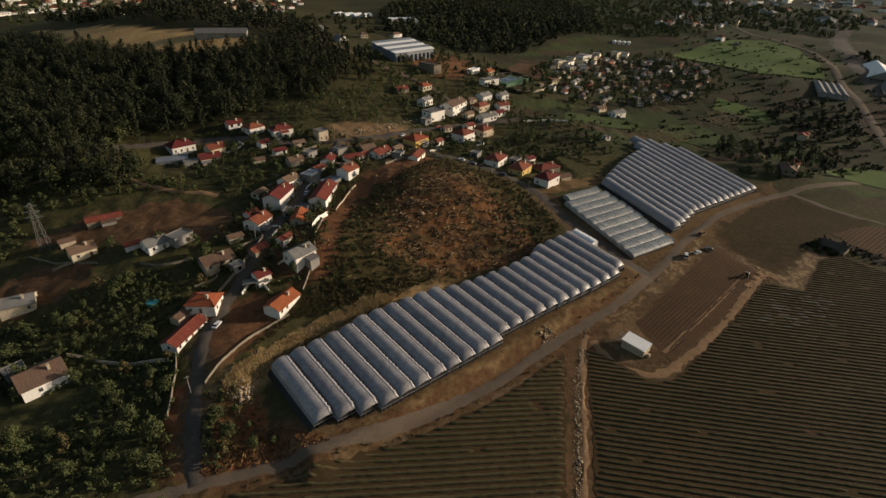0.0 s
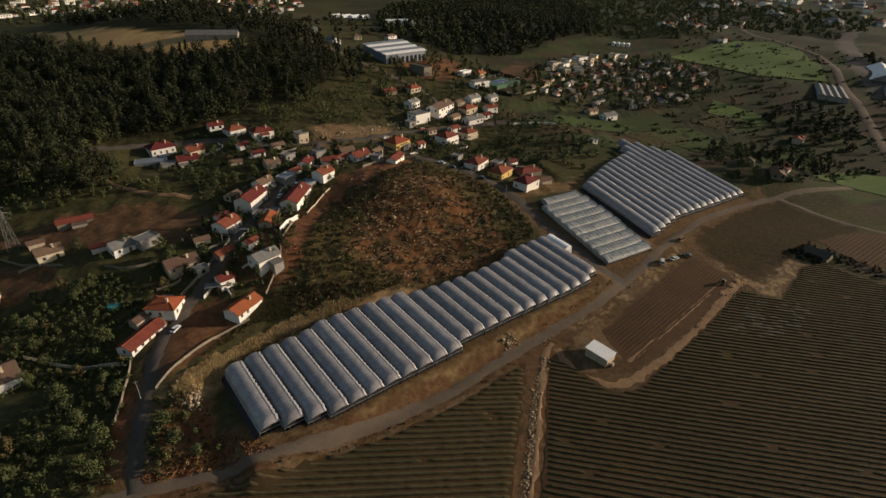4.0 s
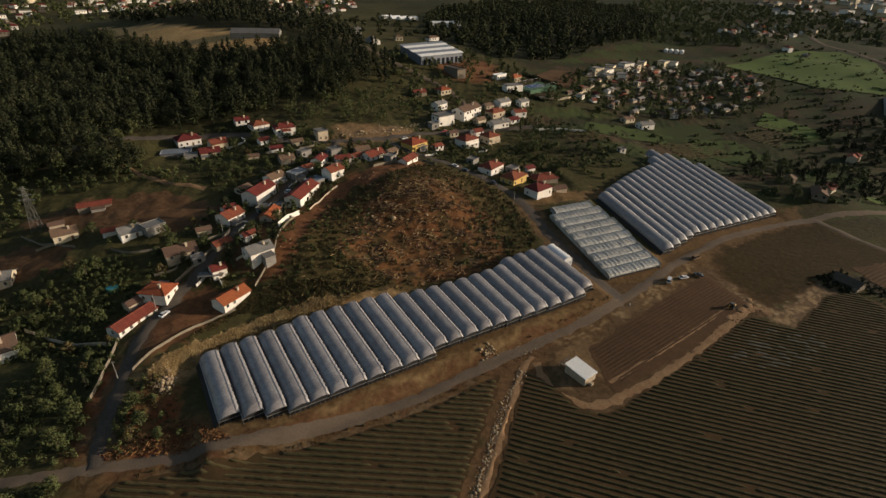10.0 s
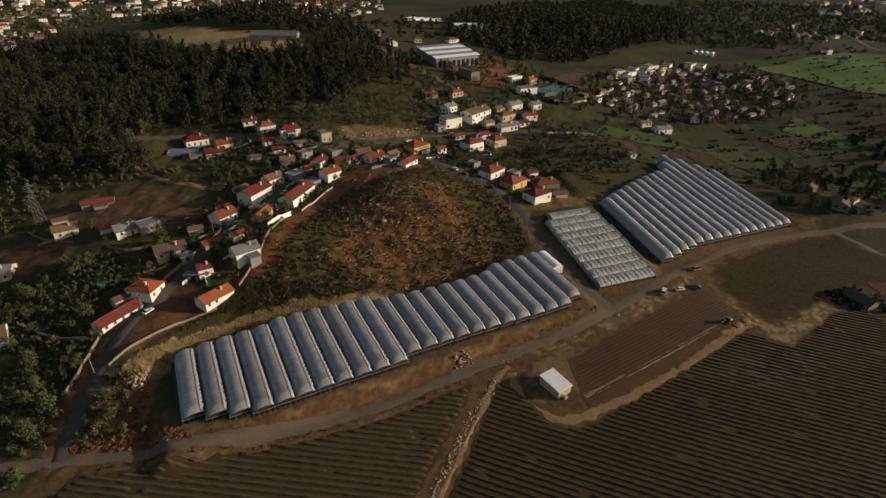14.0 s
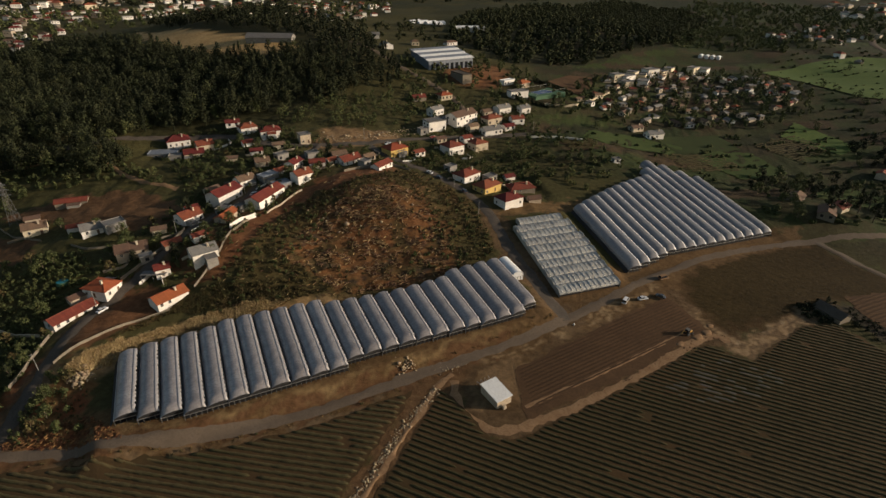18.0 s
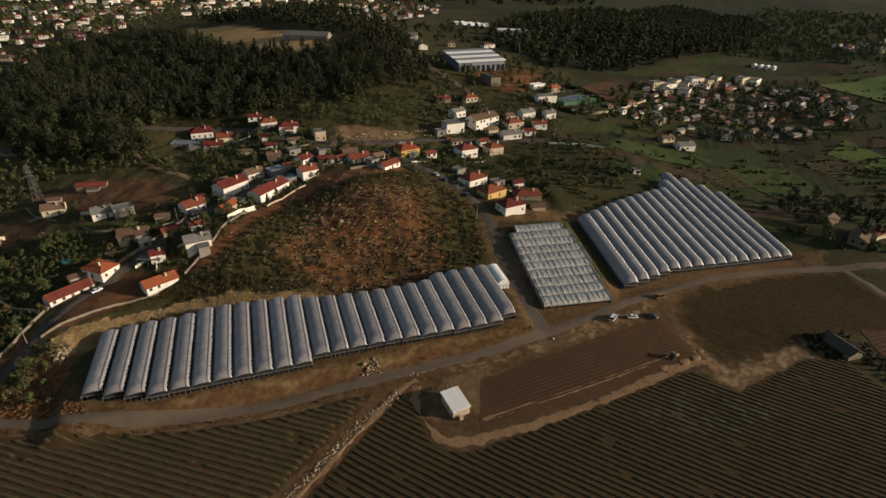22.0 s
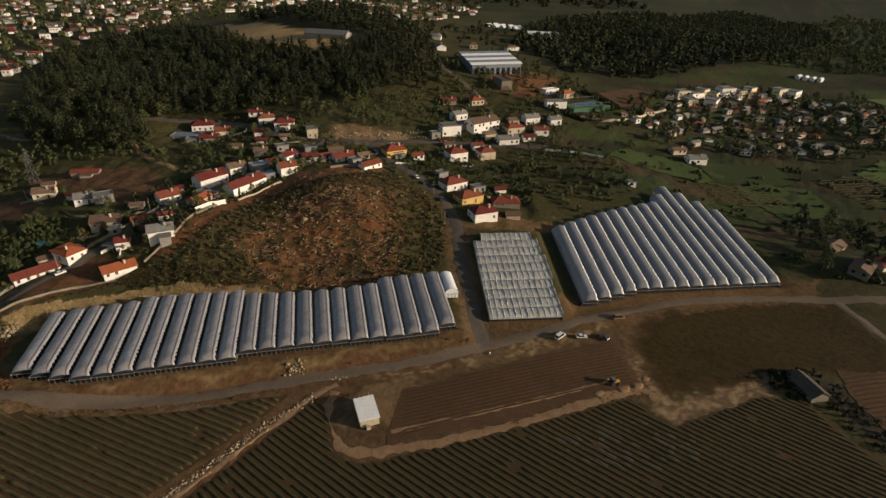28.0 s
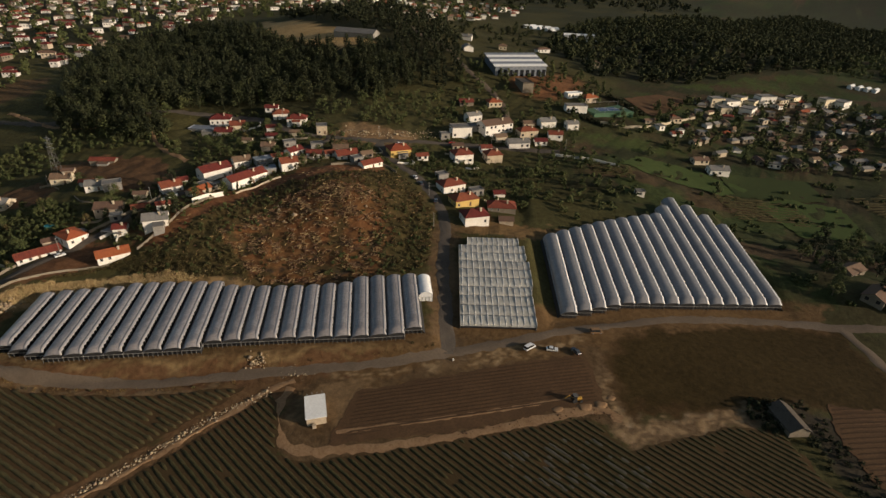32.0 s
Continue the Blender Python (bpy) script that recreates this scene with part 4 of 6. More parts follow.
        for q in ((-a - 0.2, -b - 0.2, a + 0.2, -b), (-a - 0.2, b, a + 0.2, b + 0.2), (-a - 0.2, -b, -a, b), (a, -b, a + 0.2, b)):
            s.box(q[0], q[1], wall + 0.3, q[2], q[3], wall + 0.7)
    return s


def house(x, y, L, W, tall, ang, label, style="gable", wall="white", roof="tile_red", detail=2, name="house", chimney=True, group="", pitch=0.24, porch=False):
    """A house of size L by W whose ridge stands tall above the ground; detail 0 to 2."""
    if name == "house":
        L, W, tall = L * 0.95, W * 0.92, tall * 0.78
    a, b = L / 2, W / 2
    ca, sa = math.cos(radians(ang)), math.sin(radians(ang))
    zs = [H(x + ca * i * a - sa * j * b, y + sa * i * a + ca * j * b) for i in (-1, 0, 1) for j in (-1, 0, 1)]
    z = zs[4]
    low = min(zs) - z - 0.4
    ob, at = thing(name, label, "house" if name == "house" else "building", x, y, z, ang, group)
    ob.matrix_basis = at
    rise = 0 if style == "flat" else W * pitch
    luck = random.Random(int(x * 31 + y * 17))
    top = tall - rise - (0.5 if style == "flat" else 0.0)
    s = Shape().box(-a, -b, low, a, b, top)
    if style == "gable":
        for q in (-a, a - 0.25):
            s.loft([[(q, -b, top), (q, b, top), (q, 0, top + rise - 0.05)], [(q + 0.25, -b, top), (q + 0.25, b, top), (q + 0.25, 0, top + rise - 0.05)]])
    part("wall", s, M[wall], ob)
    cover = part("roof", roof_mesh(L, W, top + 0.02, rise, style), M[roof], ob)
    if style == "gable" and detail == 2:
        part("ridge_cap", Shape().tube([(-a - 0.45, 0, top + rise + 0.22), (a + 0.45, 0, top + rise + 0.22)], 0.17, 6), M[roof], cover)
        z0, z1 = top + 0.22 - rise * 0.45 / b, top + rise + 0.22
        ribs = [Shape().loft([[(-0.07, y0, z0), (0.07, y0, z0), (0, y0, z0 + 0.045)], [(-0.07, 0, z1), (0.07, 0, z1), (0, 0, z1 + 0.045)]]).mesh("tile_rib") for y0 in (-b - 0.45, b + 0.45)]
        for k in range(int((L + 0.9) / 1.1)):
            for rib in ribs:
                part("tile_rib", rib, M[roof], cover, at=pose(-a + 0.1 + k * 1.1, 0, 0))
    if chimney and style != "flat":
        cx = a * 0.4
        ch = Shape().box(cx - 0.4, -b * 0.45, top, cx + 0.4, -b * 0.45 + 0.7, top + rise + 0.9, 0.04).box(cx - 0.5, -b * 0.45 - 0.1, top + rise + 0.9, cx + 0.5, -b * 0.45 + 0.8, top + rise + 1.05)
        part("chimney", ch, M["cream"], ob)
    floors = max(1, int(top / 2.9))
    for f in range(floors):
        zc = 1.6 + f * 2.9 if top > 2.6 else 1.3
        if zc + 0.8 > top:
            break
        for face, n, length in ((0, max(1, int(L / 3.2)), L), (1, max(1, int(L / 3.2)), L), (2, max(1, int(W / 3.8)), W), (3, max(1, int(W / 3.8)), W)):
            facing = {0: -ca, 1: ca, 2: sa, 3: -sa}[face]
            if detail == 0 or (detail == 1 and facing > 0.3):
                continue
            for k in range(n):
                o = -length / 2 + length * (k + 0.5) / n
                pos = {0: pose(o, -b - 0.03, zc), 1: pose(o, b + 0.03, zc, 0, 0, 180), 2: pose(a + 0.03, o, zc, 0, 0, 90), 3: pose(-a - 0.03, o, zc, 0, 0, -90)}[face]
                if luck.random() < 0.42:
                    continue
                if detail < 2:
                    part("window", BIG_PANE, M["glass"], ob, at=pos)
                elif f == 0 and k == n // 2 and face in (0, 2):
                    part("door", SHUT, M["tile_brown"], ob, at=pos @ pose(0, 0, -0.5))
                else:
                    w = part("window", FRAME, M["frame"], ob, at=pos)
                    part("pane", PANE, M["glass"], w)
    if detail == 2 and name == "house" and 7.5 < L < 16 and luck.random() < 0.75:
        # lean-to wing with its own roof
        side, d = luck.choice((-1, 1)), luck.uniform(2.4, 3.8)
        x0 = luck.uniform(-a, 0)
        x1 = x0 + luck.uniform(0.5, 0.9) * a
        h0, h1 = top * luck.uniform(0.5, 0.62), top * luck.uniform(0.66, 0.8)
        y0, y1 = side * b, side * (b + d)
        part("lean_to", Shape().loft([[(x0, y0, low), (x1, y0, low), (x1, y1, low), (x0, y1, low)], [(x0, y0, h1), (x1, y0, h1), (x1, y1, h0), (x0, y1, h0)]]), M[luck.choice((wall, "grey", "cream"))], ob)
        part("lean_to_roof", Shape().loft([[(q, y0, h1 + 0.02), (q, side * (b + d + 0.3), h0 - 0.04), (q, side * (b + d + 0.3), h0 + 0.1), (q, y0, h1 + 0.16)] for q in (x0 - 0.25, x1 + 0.25)]), M[luck.choice((roof, "roof_grey", "tile_brown"))], ob)
    if porch:
        part("balcony", Shape().box(-a * 0.8, -b - 1.6, top * 0.5, a * 0.8, -b, top * 0.5 + 0.2).box(-a * 0.8, -b - 1.6, top * 0.5 + 0.2, a * 0.8, -b - 1.5, top * 0.5 + 1.1), M[wall], ob)
        for q in (-0.78, 0, 0.78):
            part("column", Shape().box(a * q - 0.15, -b - 1.55, low, a * q + 0.15, -b - 1.25, top * 0.5), M[wall], ob)
    return ob


RED, ORA, BRN, GRY = "tile_red", "tile_orange", "tile_brown", "roof_grey"
W_RED, W_GREY = "white rendered village house with red clay tile roof", "rendered village house with grey sheet roof"
VILLAGE = [
    # x, y, length, width, ridge height, turn, label, style, wall, roof
    (-91.5, 155.5, 18.0, 7.0, 4.8, 76, "long low white farm building with red tile roof beside the lane", "gable", "white", RED),
    (-89.0, 169.5, 11.5, 9.5, 7.2, 0, "white two-storey house with bright orange hip roof", "hip", "white", ORA),
    (-60.5, 172.5, 13.5, 8.0, 5.6, 67, "low white house with orange-red roof on the terrace edge", "gable", "white", ORA),
    (-57.5, 193.5, 11.0, 9.0, 7.0, 52, "white two-storey house with grey roof above the wall", "gable", "white", GRY),
    (-71.0, 183.5, 6.0, 6.0, 5.8, 46, "small white house with red roof beside the lane", "gable", "white", RED),
    (-75.5, 197.0, 8.0, 5.0, 4.0, 60, "low brick outbuilding with red tiles", "gable", "stone", RED),
    (-91.0, 190.5, 13.0, 9.0, 6.0, 43, "cream house with weathered brown roof", "gable", "cream", BRN),
    (-120.0, 199.5, 9.0, 8.5, 6.0, 50, "white gabled house with dark grey roof in brown fields", "gable", "white", GRY),
    (-111.0, 203.5, 9.0, 7.0, 5.0, 60, "unroofed grey shell of an unfinished house", "flat", "grey", GRY),
    (-150.0, 197.0, 10.0, 8.5, 6.5, 46, "weathered cream two-storey house near the pylon", "gable", "cream", BRN),
    (-154.0, 222.5, 15.0, 5.5, 4.0, 35, "long low shed with red tile roof in the field", "gable", "stone", RED),
    (-131.5, 135.5, 14.0, 13.0, 8.2, 47.5, "large white house with weathered brown roof among trees", "gable", "white", BRN),
    (-160.0, 169.0, 12.0, 9.0, 6.5, 28, "grey-beige house with grey roof among trees", "gable", "cream", GRY),
    (-81.5, 217.5, 10.5, 9.0, 7.0, 70, W_RED, "gable", "white", RED),
    (-64.0, 221.5, 12.0, 6.0, 5.0, 92, "low house with bright red tile roof", "gable", "cream", ORA),
    (-78.5, 242.0, 17.0, 9.5, 9.0, 80, "long three-storey white row house with red roof", "gable", "white", RED),
    (-57.5, 245.5, 23.0, 9.0, 8.0, 86, "long white terrace of houses with red tile roof", "gable", "white", RED),
    (-78.0, 260.0, 10.0, 8.0, 6.5, 65, "white house with brown-red roof", "gable", "white", BRN),
    (-48.5, 268.0, 9.5, 8.5, 8.0, 60, W_RED, "gable", "white", RED),
    (-56.0, 259.5, 9.0, 7.0, 4.5, 60, "low blue-grey workshop roof between houses", "flat", "grey", "roof_blue"),
    (-68.0, 267.0, 10.0, 6.5, 4.2, 66, "low garage with blue-grey sheet roof", "flat", "grey", "roof_blue"),
    (-62.0, 285.0, 10.0, 7.0, 6.0, 86, W_RED, "gable", "white", RED),
    (-80.0, 282.0, 8.0, 7.0, 5.5, 40, "old cream house with brown roof", "gable", "cream", BRN),
    (-50.0, 290.0, 9.0, 6.0, 5.0, 30, "low white house with red roof", "gable", "white", RED),
    (-152.0, 304.0, 14.0, 11.0, 8.0, 45, "large white house with red roof at the wood's edge", "hip", "white", RED),
    (-150.0, 287.5, 17.0, 9.0, 4.2, 25, "wide grey shed with sheet roof", "flat", "grey", "roof_blue"),
    (-131.0, 301.0, 10.0, 9.0, 8.0, 50, "cream house with red roof and tall gable", "gable", "cream", RED),
    (-130.0, 289.5, 11.5, 8.5, 6.5, 37, W_RED, "gable", "cream", RED),
    (-115.0, 325.0, 11.0, 9.0, 7.0, 50, W_RED, "hip", "white", RED),
    (-98.0, 323.5, 13.0, 9.5, 7.0, 38, W_RED, "hip", "white", RED),
    (-73.0, 320.5, 7.0, 7.0, 7.5, 45, "cream two-storey house beside the upper road", "flat", "cream", GRY),
    (-129.0, 330.0, 9.0, 7.0, 5.5, 40, "low house with red roof by the road", "gable", "white", RED),
    (-15.3, 325.5, 13.5, 11.0, 8.8, 54, "ochre-yellow villa with orange hip roof", "hip", "yellow", ORA),
    (-35.0, 300.5, 13.0, 9.0, 6.2, 60, W_RED, "gable", "white", RED),
    (-13.5, 296.5, 13.0, 6.5, 5.0, 72, "low farmhouse with red tile roof", "gable", "white", RED),
    (-43.0, 305.0, 9.0, 6.0, 5.0, 40, "low stone outbuilding with red roof", "gable", "stone", BRN),
    (15.2, 349.5, 12.5, 11.0, 9.8, 51, "white three-storey villa with red hip roof", "hip", "white", RED),
    (29.5, 363.5, 10.5, 10.0, 9.0, 47, "cream three-storey house with red hip roof", "hip", "cream", RED),
    (-5.0, 382.0, 14.0, 10.0, 8.8, 45, "white block house with flat roof", "flat", "white", GRY),
    (9.5, 404.0, 24.0, 12.0, 11.0, 62, "large white hall with steep brown gable roof", "gable", "white", BRN),
    (33.5, 391.5, 15.0, 9.0, 7.0, 43, "long white building with grey roof", "gable", "white", GRY),
    (30.5, 412.0, 14.0, 9.0, 8.0, 50, "cream house with brown-red roof", "hip", "cream", RED),
    (34.5, 436.5, 12.0, 9.0, 8.0, 48, "white house with grey roof", "gable", "white", GRY),
    (-12.0, 411.0, 11.5, 8.0, 8.0, 60, "white two-storey house with grey roof", "gable", "white", GRY),
    (-14.0, 447.0, 11.0, 9.0, 7.0, 48, "cream house with orange tile roof", "hip", "cream", ORA),
    (-32.0, 435.0, 11.0, 8.0, 5.5, 42, "low house with bright red roof", "gable", "stone", RED),
    (48.0, 420.0, 10.0, 8.0, 6.5, 30, W_RED, "gable", "white", RED),
    (50.0, 445.0, 9.0, 8.0, 7.0, 45, W_GREY, "gable", "white", GRY),
    (33.5, 307.0, 14.0, 10.0, 8.0, 60, "white two-storey house with red hip roof by the lane", "hip", "white", RED),
    (47.0, 298.0, 14.0, 10.0, 7.5, 58, "yellow house with red tile roof", "hip", "yellow", RED),
    (60.8, 285.0, 13.0, 10.0, 8.2, 49, "white house with red roof above the greenhouses", "hip", "white", RED),
    (64.5, 307.5, 15.0, 9.5, 5.5, 30, "low wide barn with red tile roof", "hip", "stone", RED),
    (29.0, 502.0, 14.0, 6.0, 5.0, 55, "long low white building with pale roof", "flat", "white", "roof_white"),
    (42.0, 503.0, 13.0, 9.0, 6.5, 60, "house with orange-red roof", "hip", "cream", ORA),
    (41.5, 475.5, 17.0, 8.0, 6.0, 36, "white clubhouse with flat roof beside the sports court", "flat", "white", GRY),
    (119.0, 374.5, 5.0, 4.0, 3.6, 30, "small white hut beside the greenhouse", "flat", "white", GRY),
    (150.0, 454.0, 13.0, 9.0, 7.0, 30, "white farmhouse with grey roof in green fields", "gable", "white", GRY),
    (137.0, 462.0, 11.0, 7.0, 5.5, 40, "long farm building with brown roof", "gable", "cream", BRN),
    (222.0, 358.0, 12.0, 8.0, 5.0, 60, "ruined farmhouse with broken roof", "gable", "stone", BRN),
    (231.0, 337.0, 14.0, 9.0, 5.5, 70, "old farmhouse with weathered roof among dark trees", "gable", "stone", BRN),
    (241.0, 348.0, 12.0, 8.0, 5.5, 50, "farm shed with red roof", "gable", "cream", RED),
]
for row in VILLAGE:
    x, y, L, W, tall, ang, label, style, wall, roof = row
    house(x, y, L, W, tall, ang, label, style, wall, roof, detail=2 if y < 330 else 1, chimney=style != "flat" and tall > 5, porch=tall > 8.5 and style == "hip")

house(203.6, 242.0, 11.5, 6.8, 4.2, 127, "dark stone barn with brown roof in the cutting", "gable", "stone", "asphalt", 0, "barn", False, pitch=0.28)

# industrial sheds
x, y = -36.0, 527.0
ob, at = thing("industrial_shed", "large industrial shed with striped pale sheet roof", "shed", x, y, H(x, y), 44)
ob.matrix_basis = at
part("wall", Shape().loft([[(-23, -17, -8), (23, -17, -8), (23, 17, -8), (-23, 17, -8)], [(-23, -17, 5.5), (23, -17, 5.5), (23, 17, 11), (-23, 17, 11)]]), M["roof_blue"], ob)
for k in range(6):
    y0, y1 = -18 + 6 * k, -12 + 6 * k
    part("roof_bay", Shape().loft([[(q, y0, 5.6 + 0.16 * (y0 + 17)), (q, y1, 5.6 + 0.16 * (y0 + 17) + 0.4), (q, y1 - 0.6, 7.0 + 0.16 * (y0 + 17))] for q in (-24, 24)]), M["roof_blue" if k % 2 else "roof_white"], ob)
for k in range(9):
    part("door", Shape().box(-20.5 + 5 * k, -17.15, -3.0, -17.5 + 5 * k, -17.02, 2.5), M["glass"], ob)
for k, (x, y, T) in enumerate(((125, 594, 7.5), (135, 600, 6.5), (141, 613, 8.0), (151, 618, 6.0), (160, 632, 8.5), (172, 640, 6.5), (181, 656, 7.0), (151, 598, 5.5), (134, 580, 6.0), (207, 668, 8.0), (219, 676, 6.0))):
    house(x, y, (12, 15, 10)[k % 3], (8, 10, 9)[k % 3], T, 40 + 13 * (k % 4), ("pale yellow block of flats with a parapet roof", "white block of flats with a parapet roof")[k % 3 == 1], "flat", "white" if k % 3 == 1 else "pale_yellow", "roof_grey", 1, "apartment_block", False, "pale flats of the valley village")
house(-10, 492, 9, 20, 6, 44, "dark sheet-roofed annexe below the industrial shed", "flat", "stone", "asphalt", 0, "annexe", False)
house(-190, 495, 42, 14, 6, 12, "long grey shed beside the dry sports field", "gable", "grey", "roof_grey", 0, "farm_shed", False)
house(-130, 603, 12, 9, 7, 20, "lone white house on the ridge", "gable", "white", GRY, 0)
house(-97, 548, 14, 10, 7, 130, "white house beside the hillside lane", "gable", "white", GRY, 0)
for k in range(4):
    house(-140 + 13 * k, 789 - 6 * k, 18, 8, 4, 60, "white arched greenhouse tunnel on the far slope", "gable", "film_white", "film_white", 0, "far_polytunnel", False, "far white tunnels")
house(-52, 742, 40, 22, 5, 22, "wide white cloche-covered bed on the far slope", "flat", "roof_white", "roof_white", 0, "far_cloche", False)
for k in range(4):
    house(227 + 7 * k, 748 + 2 * k, 10, 4, 3.4, 70, "white storage tunnel at the foot of the far wood", "gable", "film_white", "film_white", 0, "far_polytunnel", False, "storage tunnels")
for k in range(4):
    house(400 + 5.6 * (k - 1.5), 561 - 2.8 * (k - 1.5), 62, 6.3, 4.2, 63, "long grey industrial shed with pale roof near the highway", "gable", "grey", "roof_grey", 0, "industrial_shed", False, "sheds by the highway")
house(505, 640, 90, 30, 6, 60, "long warehouse with pale roof beyond the river", "gable", "grey", "roof_white", 0, "warehouse", False)
house(475, 575, 60, 20, 6, 60, "grey-roofed warehouse beyond the river", "gable", "cream", "roof_grey", 0, "warehouse", False)

# scattered houses of the valley village and the far town
def settlement(poly, gap, seed, group, keep=1.0, big=1.0, joined=False, tall=(4.5, 7.5), reds=0.3):
    """Houses strewn over an area: each a thing, or far off all joined into one mesh."""
    r = np.random.RandomState(seed)
    xs, ys = scatter(poly, gap, r, 0.42)
    heap = {}
    for x, y in zip(xs, ys):
        if r.rand() > keep:
            continue
        kind = r.rand()
        wall = "white" if kind < (0.62 if joined else 0.24) else "cream" if kind < (0.8 if joined else 0.6) else "stone"
        k2 = r.rand()
        roof = RED if k2 < reds else BRN if k2 < reds + (0.3 if joined else 0.5) else ORA if k2 > 0.94 else GRY
        style = "hip" if r.rand() < 0.35 else "gable"
        if r.rand() < 0.15:
            style, roof = "flat", GRY
        rw = {RED: "red tile", BRN: "weathered brown", GRY: "grey", ORA: "orange tile"}[roof]
        L, W, T = r.uniform(8, 16) * big, r.uniform(6.5, 10) * big, r.uniform(*tall)
        ang = r.choice([30, 48, 62, 120]) + r.uniform(-12, 12)
        if not joined:
            house(x, y, L, W, T, ang, f"{wall} house with {rw} roof", style, wall, roof, 1, chimney=False, group=group, pitch=0.22)
            continue
        rise = 0 if style == "flat" else W * 0.22
        top = T - rise
        m = pose(x, y, H(x, y), 0, 0, ang)
        for key, sh in ((wall, Shape().box(-L / 2, -W / 2, -2.5, L / 2, W / 2, top)), (roof, roof_mesh(L, W, top, rise, style if style == "flat" else "hip"))):
            heap.setdefault(key, Shape()).add([m @ Vector(p) for p in sh.v], sh.f)
        for k in range(int(L / 3)):
            heap.setdefault("glass", Shape()).add([m @ Vector(p) for p in [(-L / 2 + 1 + 3 * k, -W / 2 - 0.06, top * 0.5), (-L / 2 + 2.2 + 3 * k, -W / 2 - 0.06, top * 0.5), (-L / 2 + 2.2 + 3 * k, -W / 2 - 0.06, top * 0.5 + 1.3), (-L / 2 + 1 + 3 * k, -W / 2 - 0.06, top * 0.5 + 1.3)]], [(0, 1, 2, 3)])
    if joined:
        V, F, which = [], [], []
        for n, (key, sh) in enumerate(heap.items()):
            F += [tuple(i + len(V) for i in f) for f in sh.f]
            V += sh.v
            which += [n] * len(sh.f)
        me = mesh_of("far_town", V, F)
        for key in heap:
            me.materials.append(M[key])
        me.polygons.foreach_set("material_index", np.array(which, np.int32))
        tagged(part("far_town", me, None), f"pale houses with tiled roofs of the {group}", "town", kind="stuff")


settlement([(112, 590), (180, 660), (262, 668), (300, 640), (282, 575), (240, 530), (196, 482), (128, 470), (104, 485), (82, 468), (80, 482), (108, 540)], 12.6, 31, "valley village", 0.74, 0.66, tall=(3.2, 5.4), reds=0.16)
for k, (x, y, L, W, T, g) in enumerate(((-96, 163, 6, 4, 3, 70), (-82, 188, 5, 4, 2.8, 50), (-66, 203, 6, 4, 3, 60), (-88, 205, 6, 4, 3, 40), (-70, 228, 7, 4, 3, 85), (-88, 228, 6, 5, 3, 60), (-90, 248, 7, 5, 3.4, 70), (-64, 232, 5, 4, 3, 80), (-66, 276, 7, 5, 3.2, 60), (-50, 279, 6, 5, 3.4, 40),
                                          (-74, 293, 7, 5, 3.6, 60), (-92, 296, 7, 5, 3.4, 40), (-100, 283, 6, 4, 3, 30), (-138, 283, 7, 5, 3.5, 30), (-104, 306, 6, 5, 3.4, 50), (-84, 308, 7, 5, 3.6, 40), (-58, 300, 7, 5, 3.8, 50), (-44, 296, 6, 5, 3.4, 60), (-26, 308, 7, 5, 3.6, 60), (-24, 297, 6, 5, 3.4, 70),
                                          (-2, 331, 7, 5, 3.6, 50), (4, 363, 7, 5, 3.8, 45), (-10, 370, 6, 5, 3.8, 45), (20, 372, 7, 6, 4.2, 45), (20, 392, 8, 6, 4.4, 50), (-2, 396, 7, 6, 4.2, 50), (44, 404, 8, 6, 4.2, 40), (24, 428, 8, 6, 4.4, 45), (46, 313, 7, 5, 3.4, 55), (56, 321, 6, 5, 3.2, 40), (73, 296, 7, 5, 3.2, 30), (22, 316, 6, 5, 3.4, 60),
                                          (-130, 200, 6, 4, 3, 40), (-162, 206, 6, 4, 3, 46), (-142, 138, 6, 5, 3, 50), (-168, 160, 7, 5, 3.4, 30))):
    house(x, y, L, W, T, g, ("small garden shed with brown tile roof", "small lean-to with grey sheet roof", "small outbuilding with red tile roof")[k % 3], "flat" if k % 3 == 1 else "gable", ("cream", "grey", "white")[k % 3], (BRN, GRY, RED)[k % 3], 1, "outbuilding", False, "village outbuildings")
settlement([(284, 452), (316, 452), (312, 425), (285, 425)], 15, 32, "hamlet among fields", 0.9, 0.8, reds=0.6)
settlement([(-110, 560), (-60, 590), (40, 560), (60, 600), (-40, 640), (-130, 620)], 44, 35, "hamlet by the wood", 0.5)
settlement([(-392, 345), (-352, 262), (-420, 230), (-900, 400), (-960, 620), (-640, 790), (-540, 640), (-470, 520)], 24, 33, "town on the far slope", 0.72, 0.8, True, (3.6, 6.5), 0.6)
settlement([(-640, 800), (-420, 1030), (-260, 1060), (-200, 840), (-190, 660), (-240, 640), (-330, 720), (-520, 680)], 25, 34, "town on the ridge", 0.7, 0.85, True, (3.8, 7), 0.55)
settlement([(-960, 640), (-640, 810), (-420, 1060), (-500, 1400), (-1300, 900)], 45, 39, "town beyond the ridge", 0.6, 1.3, True, (5, 9), 0.5)
settlement([(320, 840), (420, 760), (430, 900), (350, 980)], 32, 36, "far valley hamlet", 0.7, 1.0, True)
# distant town, thickened with pale houses to lend the distance its haze brightness
settlement([(620, 1150), (860, 980), (1300, 1300), (1500, 1900), (900, 2100), (640, 1700)], 62, 37, "distant valley town", 0.6, 2.0, True, (7, 12), 0.2)
settlement([(330, 830), (400, 880), (470, 900), (560, 1050), (520, 1250), (400, 1100)], 34, 41, "far hamlet along the highway", 0.55, 0.9, True, (4, 7), 0.4)

# ---- plants ----
